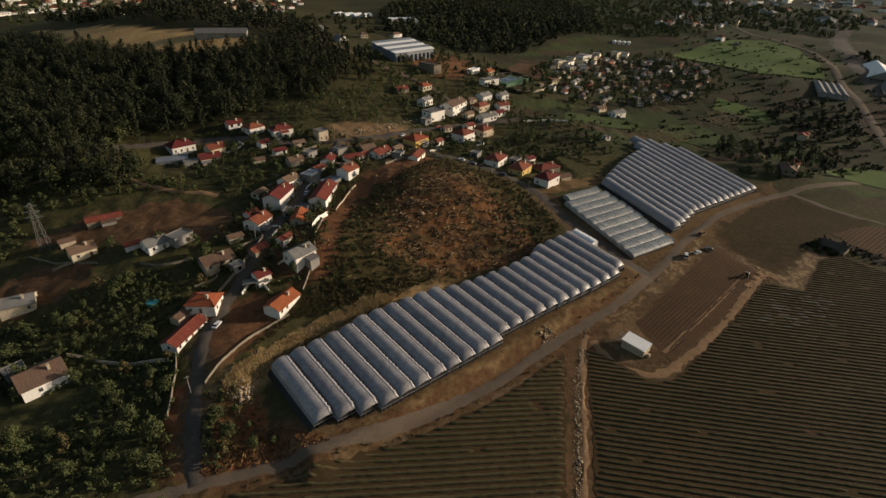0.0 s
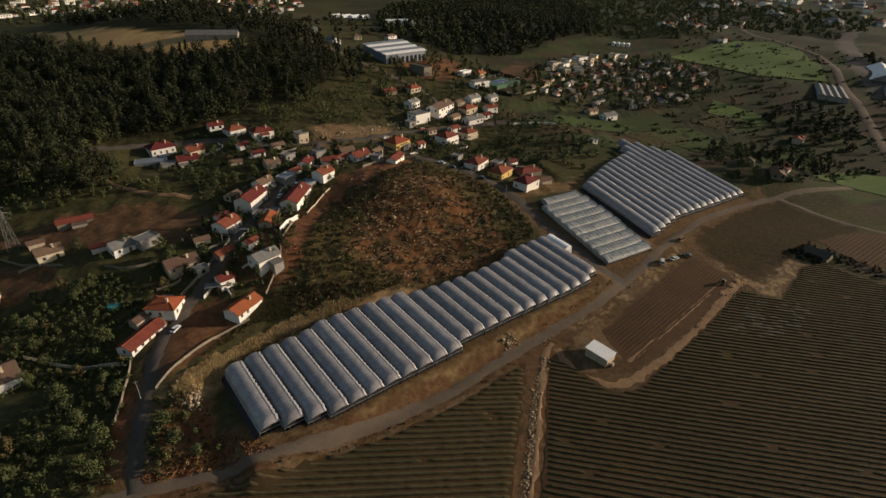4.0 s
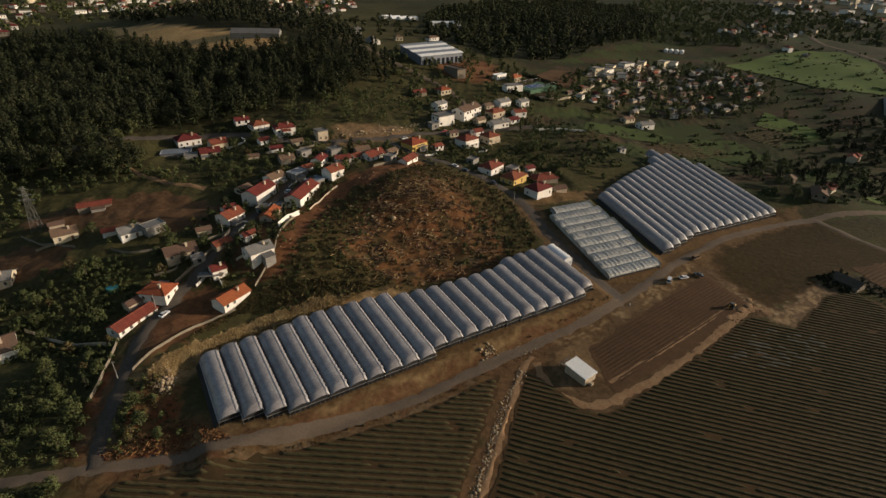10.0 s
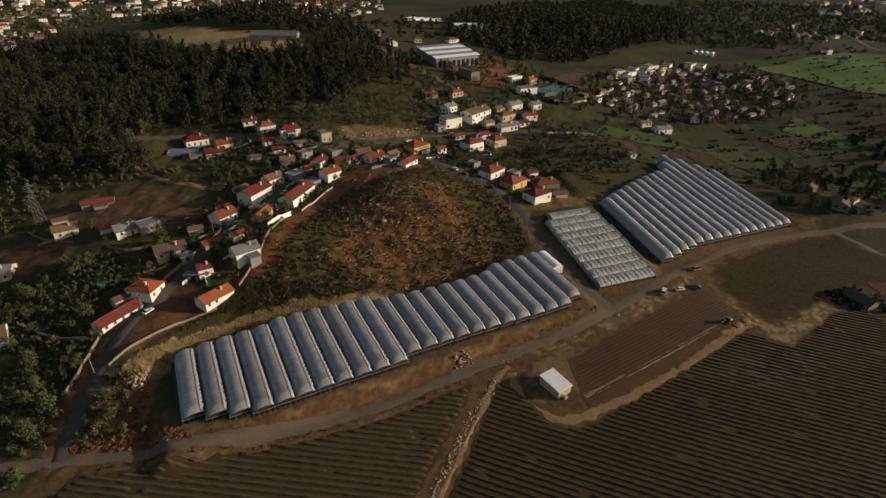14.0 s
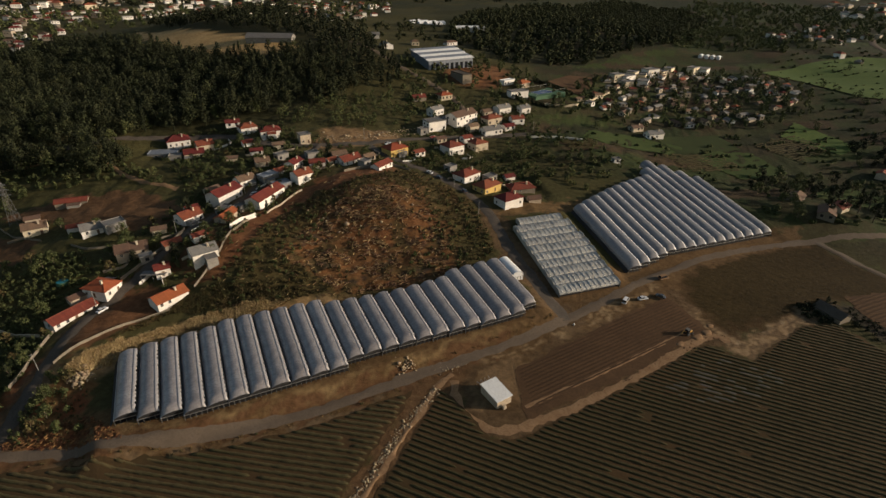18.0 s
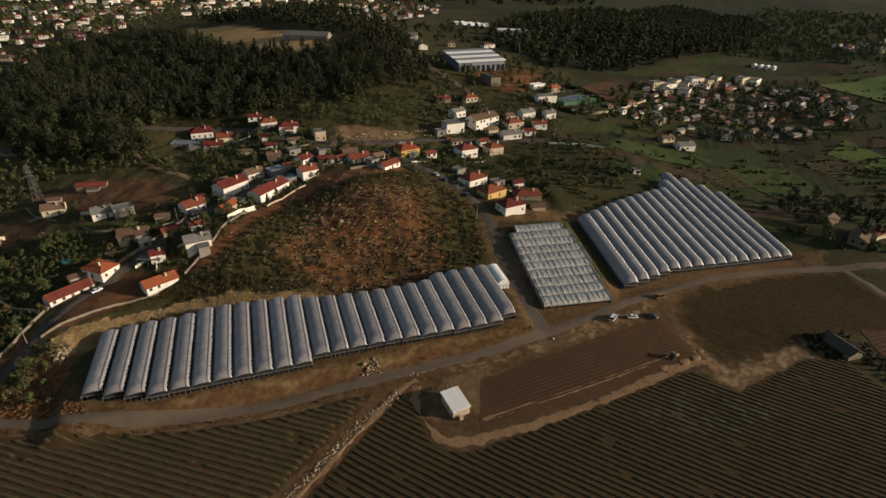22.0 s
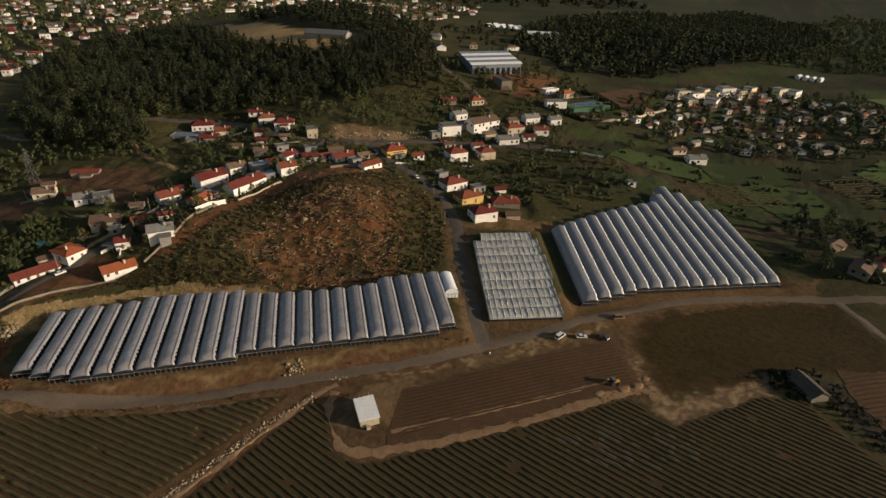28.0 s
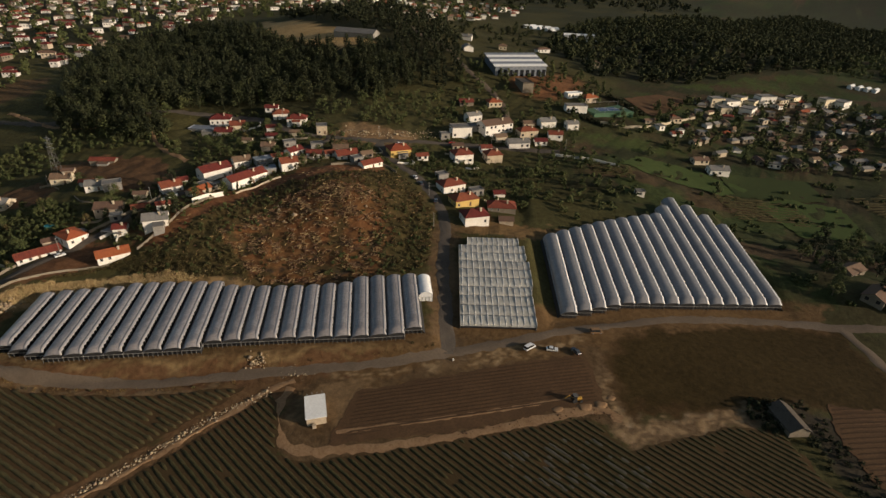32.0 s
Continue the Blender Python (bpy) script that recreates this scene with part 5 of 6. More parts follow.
ROADS = [MAIN_ROAD, BRANCH, SIDE_ROAD, UPPER_ROAD, VILLAGE_ROAD, TRACK]
BUILT = np.array([(o.location.x, o.location.y, 0.5 * max(o.children[0].dimensions[:2])) for o in list(scene.objects) if o.get("category") in ("house", "building", "shed")])
BLOCKS = [[(-45, 108), (-58, 142), (-8, 190), (62, 236), (90, 212), (-16, 118)], [(92, 217), (60, 268), (90, 288), (120, 236)], [(122, 244), (88, 292), (128, 366), (168, 372), (202, 310)]]

HOUSE_YARD = [(-140, 124), (-122, 134), (-114, 131), (-112, 122), (-124, 114), (-137, 116)]
ORCHARD = [(-131, 164), (-113, 182), (-99, 175), (-96, 160), (-110, 152)]


def clear(x, y, room=2.0, road=4.0):
    k = np.ones(len(x), bool)
    for r in ROADS:
        k &= near_line(r, x, y) > road
    for p in BLOCKS + [FIELD_LEFT, FIELD_RIGHT, PLOT, DARK_FIELD, ORCHARD, HOUSE_YARD]:
        k &= ~inside(p, x, y)
    for i in range(0, len(BUILT)):
        bx, by, br = BUILT[i]
        k &= np.hypot(x - bx, y - by) > br * 0.8 + room
    return k


def leaf_quads(cen, rad, per, size, r, flat=0.0):
    """Small leafy quads on the shells of ellipsoids: cen (n,3), rad (n,3)."""
    n = len(cen)
    d = r.normal(size=(n, per, 3))
    d /= np.linalg.norm(d, axis=2)[..., None]
    p = cen[:, None] + d * rad[:, None] * r.uniform(0.55, 1.05, (n, per, 1))
    nrm = d * (1 - flat) + r.normal(size=d.shape) * 0.32
    nrm[..., 2] += 0.25
    nrm /= np.linalg.norm(nrm, axis=2)[..., None]
    t = np.cross(nrm, r.normal(size=d.shape))
    t /= np.linalg.norm(t, axis=2)[..., None] + 1e-9
    b = np.cross(nrm, t)
    s = (size * r.uniform(0.55, 1.3, (n, per, 1))) / 2
    e = r.uniform(0.6, 1.0, (n, per, 1))
    q = np.stack([p - t * s - b * s * e * 0.5, p + t * s * 0.6 - b * s * e, p + t * s + b * s * e * 0.6, p - t * s * 0.5 + b * s * e], 2)
    V = q.reshape(-1, 3)
    return V, np.arange(len(V)).reshape(-1, 4)


def blob_crown(r, tall, wide, base=0.3, blobs=9, slim=False):
    c, rad = [], []
    for k in range(blobs):
        f = (k + 0.5) / blobs
        a = r.uniform(0, 6.28)
        if slim:
            reach = wide * 0.32 * math.sin(math.pi * min(1, 0.15 + f * 0.85)) * r.uniform(0.2, 1.0)
            q = wide * r.uniform(0.22, 0.34) * (1.1 - 0.5 * f)
            z = tall * (base + (0.97 - base) * f) - q * 0.5
            rad.append((q, q, q * r.uniform(1.0, 1.5)))
        else:
            reach = wide * 0.34 * math.sin(math.pi * (0.25 + 0.65 * f)) * r.uniform(0.5, 1.1)
            q = wide * r.uniform(0.2, 0.32)
            z = tall * (base + (0.9 - base) * f)
            rad.append((q, q, q * r.uniform(0.6, 0.85)))
        c.append((reach * math.cos(a), reach * math.sin(a), z))
    return np.array(c), np.array(rad)


def tree_model(name, label, category, tall, wide, seed, mat, per=46, size=0.6, blobs=9, slim=False, base=0.3):
    r = np.random.RandomState(seed)
    ob = tagged(new(name), label, category)
    c, rad = blob_crown(r, tall, wide, base, blobs, slim)
    s = Shape().tube([(0, 0, -0.5), (0.05, 0, tall * 0.25), (r.uniform(-0.2, 0.2), r.uniform(-0.2, 0.2), tall * 0.55), (r.uniform(-0.3, 0.3), 0, tall * 0.82)], [tall * 0.028, tall * 0.02, tall * 0.013, 0.03], 6)
    for q in c[:5]:
        s.tube([(0, 0, tall * (base + 0.02)), tuple(q * 0.5 + np.array((0, 0, tall * base * 0.5))), tuple(q)], [tall * 0.012, tall * 0.008, 0.02], 4)
    part("trunk", s, M["bark"], ob)
    V, F = leaf_quads(c, rad, per, size, r)
    part("crown", mesh_of("crown", V, F), mat, ob)
    return ob


MODELS = [
    tree_model("tree", "round leafy green orchard tree", "tree", 6.5, 6.0, 41, M["leaf"]),
    tree_model("tree", "broad dark green garden tree", "tree", 8.0, 7.0, 42, M["leaf"], blobs=11),
    tree_model("tree", "tall leafy olive-green tree", "tree", 10.5, 6.5, 43, M["leaf_dark"], blobs=12),
    tree_model("shrub", "low leafy green garden shrub", "shrub", 3.0, 3.6, 44, M["leaf"], per=38, size=0.45, blobs=6, base=0.12),
    tree_model("tree", "slim dark evergreen garden tree", "tree", 9.0, 3.4, 45, M["leaf_dark"], blobs=9, slim=True, base=0.1),
    tree_model("tree", "young yellow-green fruit tree", "tree", 5.5, 4.6, 46, M["scrub"], per=40, blobs=8),
]
used = [False] * len(MODELS)


def plant(poly, gap, weights, seed, group, room=2.0, road=4.0, size=(0.75, 1.25), keep=1.0):
    r = np.random.RandomState(seed)
    x, y = scatter(poly, gap, r)
    k = clear(x, y, room, road) & (r.rand(len(x)) < keep)
    for px, py in zip(x[k], y[k]):
        i = r.choice(len(MODELS), p=np.array(weights) / sum(weights))
        s = r.uniform(*size)
        at = pose(px, py, H(px, py), 0, 0, r.uniform(0, 360)) @ Matrix.Diagonal((s, s, s * r.uniform(0.85, 1.15), 1))
        if not used[i]:
            used[i] = True
            ob = MODELS[i]
            ob.matrix_basis = at
        else:
            m0 = MODELS[i].matrix_basis.copy()
            MODELS[i].scale = (1, 1, 1)
            ob = copy_thing(MODELS[i], at)
            MODELS[i].matrix_basis = m0
            ob.matrix_basis = at
        tagged(ob, group=group)


GROVE = [(-70, 92), (-79, 112), (-84, 130), (-90, 144), (-100, 148), (-101, 162), (-98, 176), (-112, 186), (-136, 178), (-150, 160), (-186, 166), (-215, 110), (-200, 60), (-90, 50)]
plant(GROVE, 8.0, (5, 4, 1, 3, 0.3, 2), 51, "grove beside the lane", 2.5, 4.5, (0.6, 1.0))
plant([(-72, 102), (-77, 126), (-66, 130), (-54, 120), (-46, 112), (-56, 103)], 6.8, (1, 1, 0, 4, 0, 3), 52, "thicket at the road fork", 1, 3.4, (0.6, 1.0))
plant([(-100, 178), (-62, 180), (-50, 200), (-50, 230), (-42, 262), (-38, 296), (-66, 318), (-90, 330), (-150, 306), (-142, 282), (-112, 262), (-96, 232), (-98, 205)], 9.0, (4, 3, 1.5, 3, 1, 1), 53, "village garden trees", 0.2, 3.3, (0.55, 0.95), 0.95)
plant([(-30, 296), (10, 312), (40, 320), (70, 326), (60, 360), (20, 340), (-10, 345), (-30, 315)], 9, (4, 3, 1, 3, 1, 1), 54, "village garden trees", 0.8, 3.6, (0.6, 1.0), 0.9)
plant([(205, 332), (200, 380), (222, 410), (262, 420), (300, 405), (300, 345), (258, 334), (236, 326)], 10.5, (2, 4, 4, 1, 0.4, 0), 55, "dark trees round the old farm", 1, 4, (0.8, 1.25), 0.9)
plant([(-176, 196), (-140, 192), (-96, 182), (-92, 200), (-118, 206), (-150, 206)], 11, (3, 2, 0.5, 4, 0.5, 2), 56, "orchard by the brown fields", 1, 3.6, (0.6, 0.95), 0.8)


def stand(name, poly, gap, tall, wide, seed, mat, label, category, per=16, blobs=8, size=1.0, slim=False, base=0.25, keep=1.0, room=2.0, road=4.5, avoid=True, mask=None):
    """Many trees or bushes as one mesh of leaf quads and thin trunks."""
    r = np.random.RandomState(seed)
    x, y = scatter(poly, gap, r)
    k = (clear(x, y, room, road) if avoid else np.ones(len(x), bool)) & (r.rand(len(x)) < keep)
    if mask is not None:
        k &= mask(x, y)
    x, y = x[k], y[k]
    if not len(x):
        return None
    n = len(x)
    z = height(x, y)
    th, wd = r.uniform(*tall, n), r.uniform(*wide, n)
    f = (np.arange(blobs) + 0.5) / blobs
    a = r.uniform(0, 6.28, (n, blobs))
    if slim:
        reach = wd[:, None] * 0.34 * np.sin(math.pi * np.minimum(1, 0.2 + 0.8 * f)) * r.uniform(0.2, 1.1, (n, blobs))
        q = wd[:, None] * r.uniform(0.2, 0.34, (n, blobs)) * (1.15 - 0.55 * f)
        rad = np.stack([q, q, q * 1.3], -1)
    else:
        reach = wd[:, None] * 0.34 * np.sin(math.pi * (0.25 + 0.65 * f)) * r.uniform(0.4, 1.15, (n, blobs))
        q = wd[:, None] * r.uniform(0.2, 0.33, (n, blobs))
        rad = np.stack([q, q, q * 0.75], -1)
    cen = np.stack([x[:, None] + reach * np.cos(a), y[:, None] + reach * np.sin(a), z[:, None] + th[:, None] * (base + (0.93 - base) * f)], -1)
    V, F = leaf_quads(cen.reshape(-1, 3), rad.reshape(-1, 3), per, size, r)
    if base > 0.15:
        tw = th * 0.02 + 0.06
        ring = np.array([(1, 0), (-0.5, 0.87), (-0.5, -0.87)])
        lo = np.stack([x[:, None] + ring[:, 0] * tw[:, None], y[:, None] + ring[:, 1] * tw[:, None], np.repeat(z[:, None] - 0.4, 3, 1)], -1)
        hi = np.stack([x[:, None] + ring[:, 0] * tw[:, None] * 0.35, y[:, None] + ring[:, 1] * tw[:, None] * 0.35, np.repeat((z + th * 0.8)[:, None], 3, 1)], -1)
        TV = np.concatenate([lo, hi], 1).reshape(-1, 3)
        i = np.arange(n)[:, None] * 6 + len(V)
        TF = np.concatenate([np.stack([i[:, 0] + j, i[:, 0] + (j + 1) % 3, i[:, 0] + 3 + (j + 1) % 3, i[:, 0] + 3 + j], -1) for j in range(3)])
        V, F = np.concatenate([V, TV]), np.concatenate([F, TF])
    return tagged(part(name, mesh_of(name, V, F), mat), label, category, kind="stuff")


WOOD = [(-298, 282), (-380, 350), (-440, 440), (-430, 500), (-360, 508), (-300, 478), (-240, 458), (-186, 454), (-160, 472), (-113, 474), (-80, 432), (-86, 398), (-116, 354), (-146, 326), (-176, 306), (-178, 278), (-158, 268), (-154, 250), (-225, 232), (-262, 244)]
stand("wood", WOOD, 10.5, (11, 21), (6, 11), 61, M["leaf_dark"], "dense dark eucalyptus and pine wood on the hill", "wood", per=40, blobs=12, size=0.85, slim=True, base=0.2, mask=lambda x, y: waves(x, y, 60, 18) > -0.75)
stand("wood", WOOD, 12.5, (9, 17), (10, 15), 60, M["leaf_wood"], "broadleaf trees mixed into the hill wood", "wood", per=46, blobs=12, size=0.85, base=0.2, mask=lambda x, y: waves(x, y, 60, 18) > -0.75)
stand("wood", [(-262, 244), (-225, 232), (-154, 250), (-158, 268), (-178, 278), (-176, 306), (-146, 326), (-116, 354), (-130, 372), (-200, 330), (-280, 300)], 13, (6, 13), (7, 11), 94, M["leaf"], "lighter broadleaf trees along the edge of the wood", "wood", per=40, blobs=10, size=0.75, base=0.15, keep=0.55)
stand("wood", [(-160, 476), (-112, 478), (-78, 436), (-56, 448), (-62, 492), (-92, 520), (-140, 520)], 9, (9, 15), (5, 8), 62, M["leaf_dark"], "dark wood beside the industrial shed", "wood", per=18, blobs=8, size=1.2, slim=True, base=0.22)
stand("wood", [(-420, 600), (-380, 575), (-300, 545), (-180, 512), (-100, 530), (-130, 590), (-190, 640), (-260, 660), (-360, 680)], 11, (8, 15), (6, 9), 63, M["leaf_dark"], "dark wood behind the sports field", "wood", per=16, blobs=7, size=1.5, base=0.2)
# far wood takes a lighter foliage colour to imitate haze
stand("wood", FAR_WOOD, 13, (7, 14), (8, 13), 64, M["leaf_wood"], "far wood covering the hill beyond the valley, lightened for haze", "wood", per=24, blobs=7, size=1.8, base=0.1)
stand("wood", [(250, 1000), (330, 1020), (480, 940), (640, 900), (900, 1200), (800, 1700), (400, 1900), (300, 1500)], 22, (5, 10), (9, 16), 65, M["leaf"], "distant woods on the valley side", "wood", per=18, blobs=6, size=2.1, base=0.1, avoid=False, keep=0.75)
stand("wood", [(-1100, 250), (-500, 160), (-360, 230), (-420, 228), (-900, 395), (-960, 640), (-660, 800), (-430, 1050), (-200, 1150), (0, 1350), (-300, 2200), (-1600, 1700)], 44, (9, 15), (16, 28), 66, M["leaf_dark"], "distant woods and gardens round the town", "wood", per=12, blobs=5, size=4.5, base=0.15, avoid=False, keep=0.7)
stand("town_trees", [(-392, 345), (-352, 262), (-420, 230), (-900, 400), (-960, 620), (-640, 790), (-420, 1030), (-260, 1060), (-190, 660), (-330, 700), (-500, 600), (-470, 520)], 21, (5, 10), (6, 11), 67, M["leaf"], "garden trees between the town houses", "trees", per=14, blobs=6, size=1.9, base=0.15, keep=0.8, room=1)
stand("village_trees", [(70, 455), (104, 470), (130, 462), (240, 510), (300, 560), (310, 650), (270, 690), (180, 680), (100, 590), (70, 520)], 10.5, (4, 9), (4, 8), 68, M["leaf"], "garden trees between the valley village houses", "trees", per=18, blobs=7, size=1.05, base=0.18, keep=0.85, room=0.5)
stand("slope_scrub", [(-116, 342), (-60, 348), (-26, 372), (-20, 400), (-44, 432), (-78, 418), (-110, 362)], 7.5, (3, 9), (4, 8), 69, M["leaf"], "scrub and young trees on the terraced slope", "scrub", per=18, blobs=6, size=0.8, base=0.1, keep=0.8)
stand("slope_scrub", [(-60, 440), (-20, 380), (10, 420), (60, 450), (40, 470), (60, 530), (20, 560), (-50, 590), (-70, 520)], 9.5, (3, 8), (4, 7), 70, M["leaf"], "trees and scrub between scattered houses", "scrub", per=18, blobs=6, size=1.0, base=0.12, keep=0.75)

stand("river_trees", [(288, 436), (300, 500), (345, 520), (384, 505), (366, 452), (330, 408)], 10, (5, 10), (6, 10), 86, M["leaf_dark"], "dark belt of trees near the river", "trees", per=22, blobs=7, size=1.2, base=0.12, keep=0.6)
stand("river_trees", [(398, 420), (420, 500), (462, 560), (520, 690), (560, 760), (540, 690), (480, 560), (440, 480), (420, 420)], 10, (4, 9), (6, 10), 87, M["leaf_dark"], "dark trees lining the river bed", "trees", per=20, blobs=7, size=1.3, base=0.12, keep=0.7)


def hedge_lines(x, y):
    a, b = 0.88 * x + 0.47 * y, -0.47 * x + 0.88 * y
    f = b / 18 + 0.25 * np.sin(a / 70)
    return ((np.abs(f - np.round(f)) < 0.06) & (waves(x, y, 45, 15) > -0.1)) | (waves(x, y, 50, 13) > 0.85)


VALLEY = [(72, 318), (110, 345), (118, 378), (150, 384), (200, 330), (232, 322), (300, 360), (420, 420), (500, 560), (560, 760), (420, 900), (310, 760), (300, 660), (310, 560), (240, 505), (190, 470), (110, 450), (66, 420), (60, 360)]
stand("hedgerow_trees", VALLEY, 3.1, (0.7, 2.2), (1.8, 3.6), 71, M["leaf"], "hedgerows and vine pergolas between valley fields", "hedges", per=18, blobs=6, size=0.95, base=0.12, mask=hedge_lines, keep=0.6)
stand("field_trees", VALLEY, 15.0, (4, 9), (6, 11), 83, M["leaf"], "scattered trees and vines in the valley fields", "trees", per=22, blobs=7, size=0.9, base=0.1, keep=0.17, mask=lambda x, y: waves(x, y, 90, 19) > 0.0)
stand("field_trees", [(20, 600), (90, 640), (150, 730), (230, 790), (330, 800), (440, 900), (330, 1000), (250, 960), (230, 880), (160, 750), (110, 665), (70, 615)], 9.0, (3, 8), (5, 10), 84, M["leaf"], "trees and hedges below the far wood", "trees", per=18, blobs=6, size=1.3, base=0.12, keep=0.8, mask=lambda x, y: waves(x, y, 60, 20) > -0.45)
stand("field_trees", [(-200, 620), (-120, 600), (-30, 650), (-60, 760), (-120, 790), (-200, 700)], 12.0, (3, 9), (5, 10), 85, M["leaf_wood"], "trees and hedges on the slope behind the sheds", "trees", per=18, blobs=6, size=1.4, base=0.12, keep=0.6, mask=lambda x, y: waves(x, y, 60, 21) > -0.1)
stand("hedgerow_trees", [(60, 318), (100, 312), (124, 352), (112, 392), (80, 420), (44, 400), (52, 350)], 7.2, (2.5, 7), (3.5, 6.5), 72, M["leaf"], "trees and pergolas above the greenhouses", "hedges", per=20, blobs=6, size=0.8, base=0.12, keep=0.4)
stand("garden_scrub", [(-104, 176), (-60, 176), (-49, 200), (-50, 230), (-42, 262), (-34, 300), (-30, 318), (-66, 330), (-100, 342), (-160, 312), (-150, 282), (-116, 256), (-92, 232), (-98, 205)], 3.3, (0.6, 2.6), (1.6, 3.6), 79, M["leaf"], "dark garden shrubs and vines between the houses", "scrub", per=14, blobs=5, size=0.5, base=0.05, keep=0.75, room=-0.5, road=3.0)
stand("garden_scrub", [(-30, 300), (10, 308), (44, 300), (74, 316), (70, 380), (30, 345), (0, 360), (-20, 350), (-8, 395), (20, 430), (60, 450), (60, 400), (20, 375), (-30, 330)], 3.8, (0.6, 3), (1.8, 4.2), 80, M["leaf"], "dark garden shrubs and vines between the houses", "scrub", per=14, blobs=5, size=0.6, base=0.05, keep=0.7, room=-0.5, road=3.0)
HILL = [(-54, 182), (-38, 170), (-20, 182), (12, 194), (45, 222), (62, 240), (50, 266), (32, 286), (4, 300), (-20, 292), (-42, 250), (-50, 212)]
stand("hill_scrub", HILL, 2.4, (0.5, 1.9), (1.5, 3.4), 73, M["scrub"], "dry scrub bushes on the rough hill", "scrub", per=12, blobs=5, size=0.42, base=0.05, keep=0.75, room=0.5, mask=lambda x, y: ~(inside(HILL_BARE, x, y) & (waves(x, y, 20, 14) > -0.35)) & ~inside(RED_STRIP, x, y))
stand("hill_scrub", HILL, 3.0, (0.8, 2.2), (1.6, 3.2), 98, M["leaf"], "green bushes and brambles on the flanks of the hill", "scrub", per=18, blobs=5, size=0.42, base=0.05, keep=0.7, room=0.5, mask=lambda x, y: (((x < -18) & (y < 246)) | (x > 26)) & ~inside(RED_STRIP, x, y) & (waves(x, y, 13, 99) > -0.1))
stand("lane_bushes", [(-67, 100), (-70, 112), (-73, 127), (-68, 129), (-63, 116), (-60, 104)], 2.8, (1.6, 4.2), (2.2, 4.0), 100, M["leaf"], "dense row of leafy bushes beside the lane", "bushes", per=24, blobs=6, size=0.45, base=0.05, keep=0.85, room=0.5, road=2.8)
stand("bank_scrub", [(-70, 96), (-60, 103), (-10, 122), (20, 142), (60, 178), (92, 210), (95, 205), (60, 168), (20, 134), (-10, 112), (-50, 98)], 3.0, (0.3, 1.0), (1.0, 2.2), 74, M["scrub"], "dry weeds on the road bank", "scrub", per=9, blobs=4, size=0.35, base=0.05, keep=0.5, road=3.4)


def blades(name, poly, n, tall, wide, seed, mat, label, mask=None):
    """Thin leaning grass blades strewn in tufts over an area, as one mesh."""
    r = np.random.RandomState(seed)
    xs, ys = zip(*poly)
    x, y = r.uniform(min(xs), max(xs), n), r.uniform(min(ys), max(ys), n)
    x, y = np.repeat(x, 9) + r.normal(size=n * 9) * 0.32, np.repeat(y, 9) + r.normal(size=n * 9) * 0.32
    k = inside(poly, x + 0.8 * waves(x, y, 7, seed), y + 0.8 * waves(x, y, 7, seed + 1))
    for p in BLOCKS:
        k &= ~inside(p, x, y)
    if mask is not None:
        k &= mask(x, y)
    x, y = x[k], y[k]
    m = len(x)
    a, h, w = r.uniform(0, 6.28, m), r.uniform(*tall, m), wide * r.uniform(0.6, 1.4, m)
    lx, ly, z = r.normal(size=m) * 0.35 * h, r.normal(size=m) * 0.35 * h, height(x, y)
    V = np.stack([np.stack([x - w * np.cos(a), y - w * np.sin(a), z - 0.1], -1), np.stack([x + w * np.cos(a), y + w * np.sin(a), z - 0.1], -1),
                  np.stack([x + lx + 0.3 * w * np.cos(a), y + ly + 0.3 * w * np.sin(a), z + h], -1), np.stack([x + lx - 0.3 * w * np.cos(a), y + ly - 0.3 * w * np.sin(a), z + h], -1)], 1)
    return tagged(part(name, mesh_of(name, V.reshape(-1, 3), np.arange(m * 4).reshape(-1, 4)), mat), label, "grass", kind="stuff")


blades("quarry_grass", [(-70, 129), (-63, 131), (-53, 146), (-43, 159), (-27, 172), (-2, 184), (-3, 188), (-29, 179), (-47, 166), (-58, 151), (-68, 137)], 26000, (0.4, 1.4), 0.09, 75, M["grass_dry"], "straw-coloured dry grass on the cut edge")
blades("slope_grass", [(-66, 142), (-56, 166), (-40, 172), (-14, 184), (4, 190), (12, 198), (-20, 190), (-46, 184), (-62, 164)], 9000, (0.3, 0.9), 0.08, 92, M["scrub"], "dry brown grass on the slope above the greenhouse")
blades("bank_grass", [(-50, 100), (-44, 110), (-14, 120), (22, 143), (60, 177), (90, 206), (94, 203), (60, 170), (22, 136), (-10, 114)], 9000, (0.25, 0.7), 0.07, 93, M["grass_bank"], "dry tan grass along the road bank", mask=lambda x, y: (near_line(MAIN_ROAD, x, y) > 2.6) & (waves(x, y, 11, 94) > -0.15))
stand("fork_grass", [(-64, 103), (-72, 118), (-72, 127), (-63, 130), (-55, 125), (-47, 110), (-52, 104)], 1.5, (0.4, 1.0), (0.6, 1.3), 82, M["scrub"], "dry brown and rust-coloured weeds at the road fork", "grass", per=12, blobs=4, size=0.3, base=0.05, keep=0.5, road=3.4, avoid=True)
stand("orchard_rows", ORCHARD, 1.5, (1.4, 3.0), (2.0, 3.2), 90, M["leaf"], "rows of leafy fruit trees in a garden orchard", "orchard", per=18, blobs=6, size=0.45, base=0.1, keep=0.9, avoid=False, mask=lambda x, y: np.abs(np.modf(np.abs(-0.66 * x + 0.75 * y) / 4.6)[0] - 0.5) < 0.2)
stand("grove_scrub", GROVE, 2.7, (0.8, 2.6), (2.0, 4.2), 76, M["leaf"], "dense undergrowth between the grove trees", "scrub", per=16, blobs=5, size=0.5, base=0.05, keep=0.8, room=1.0, road=4.0)
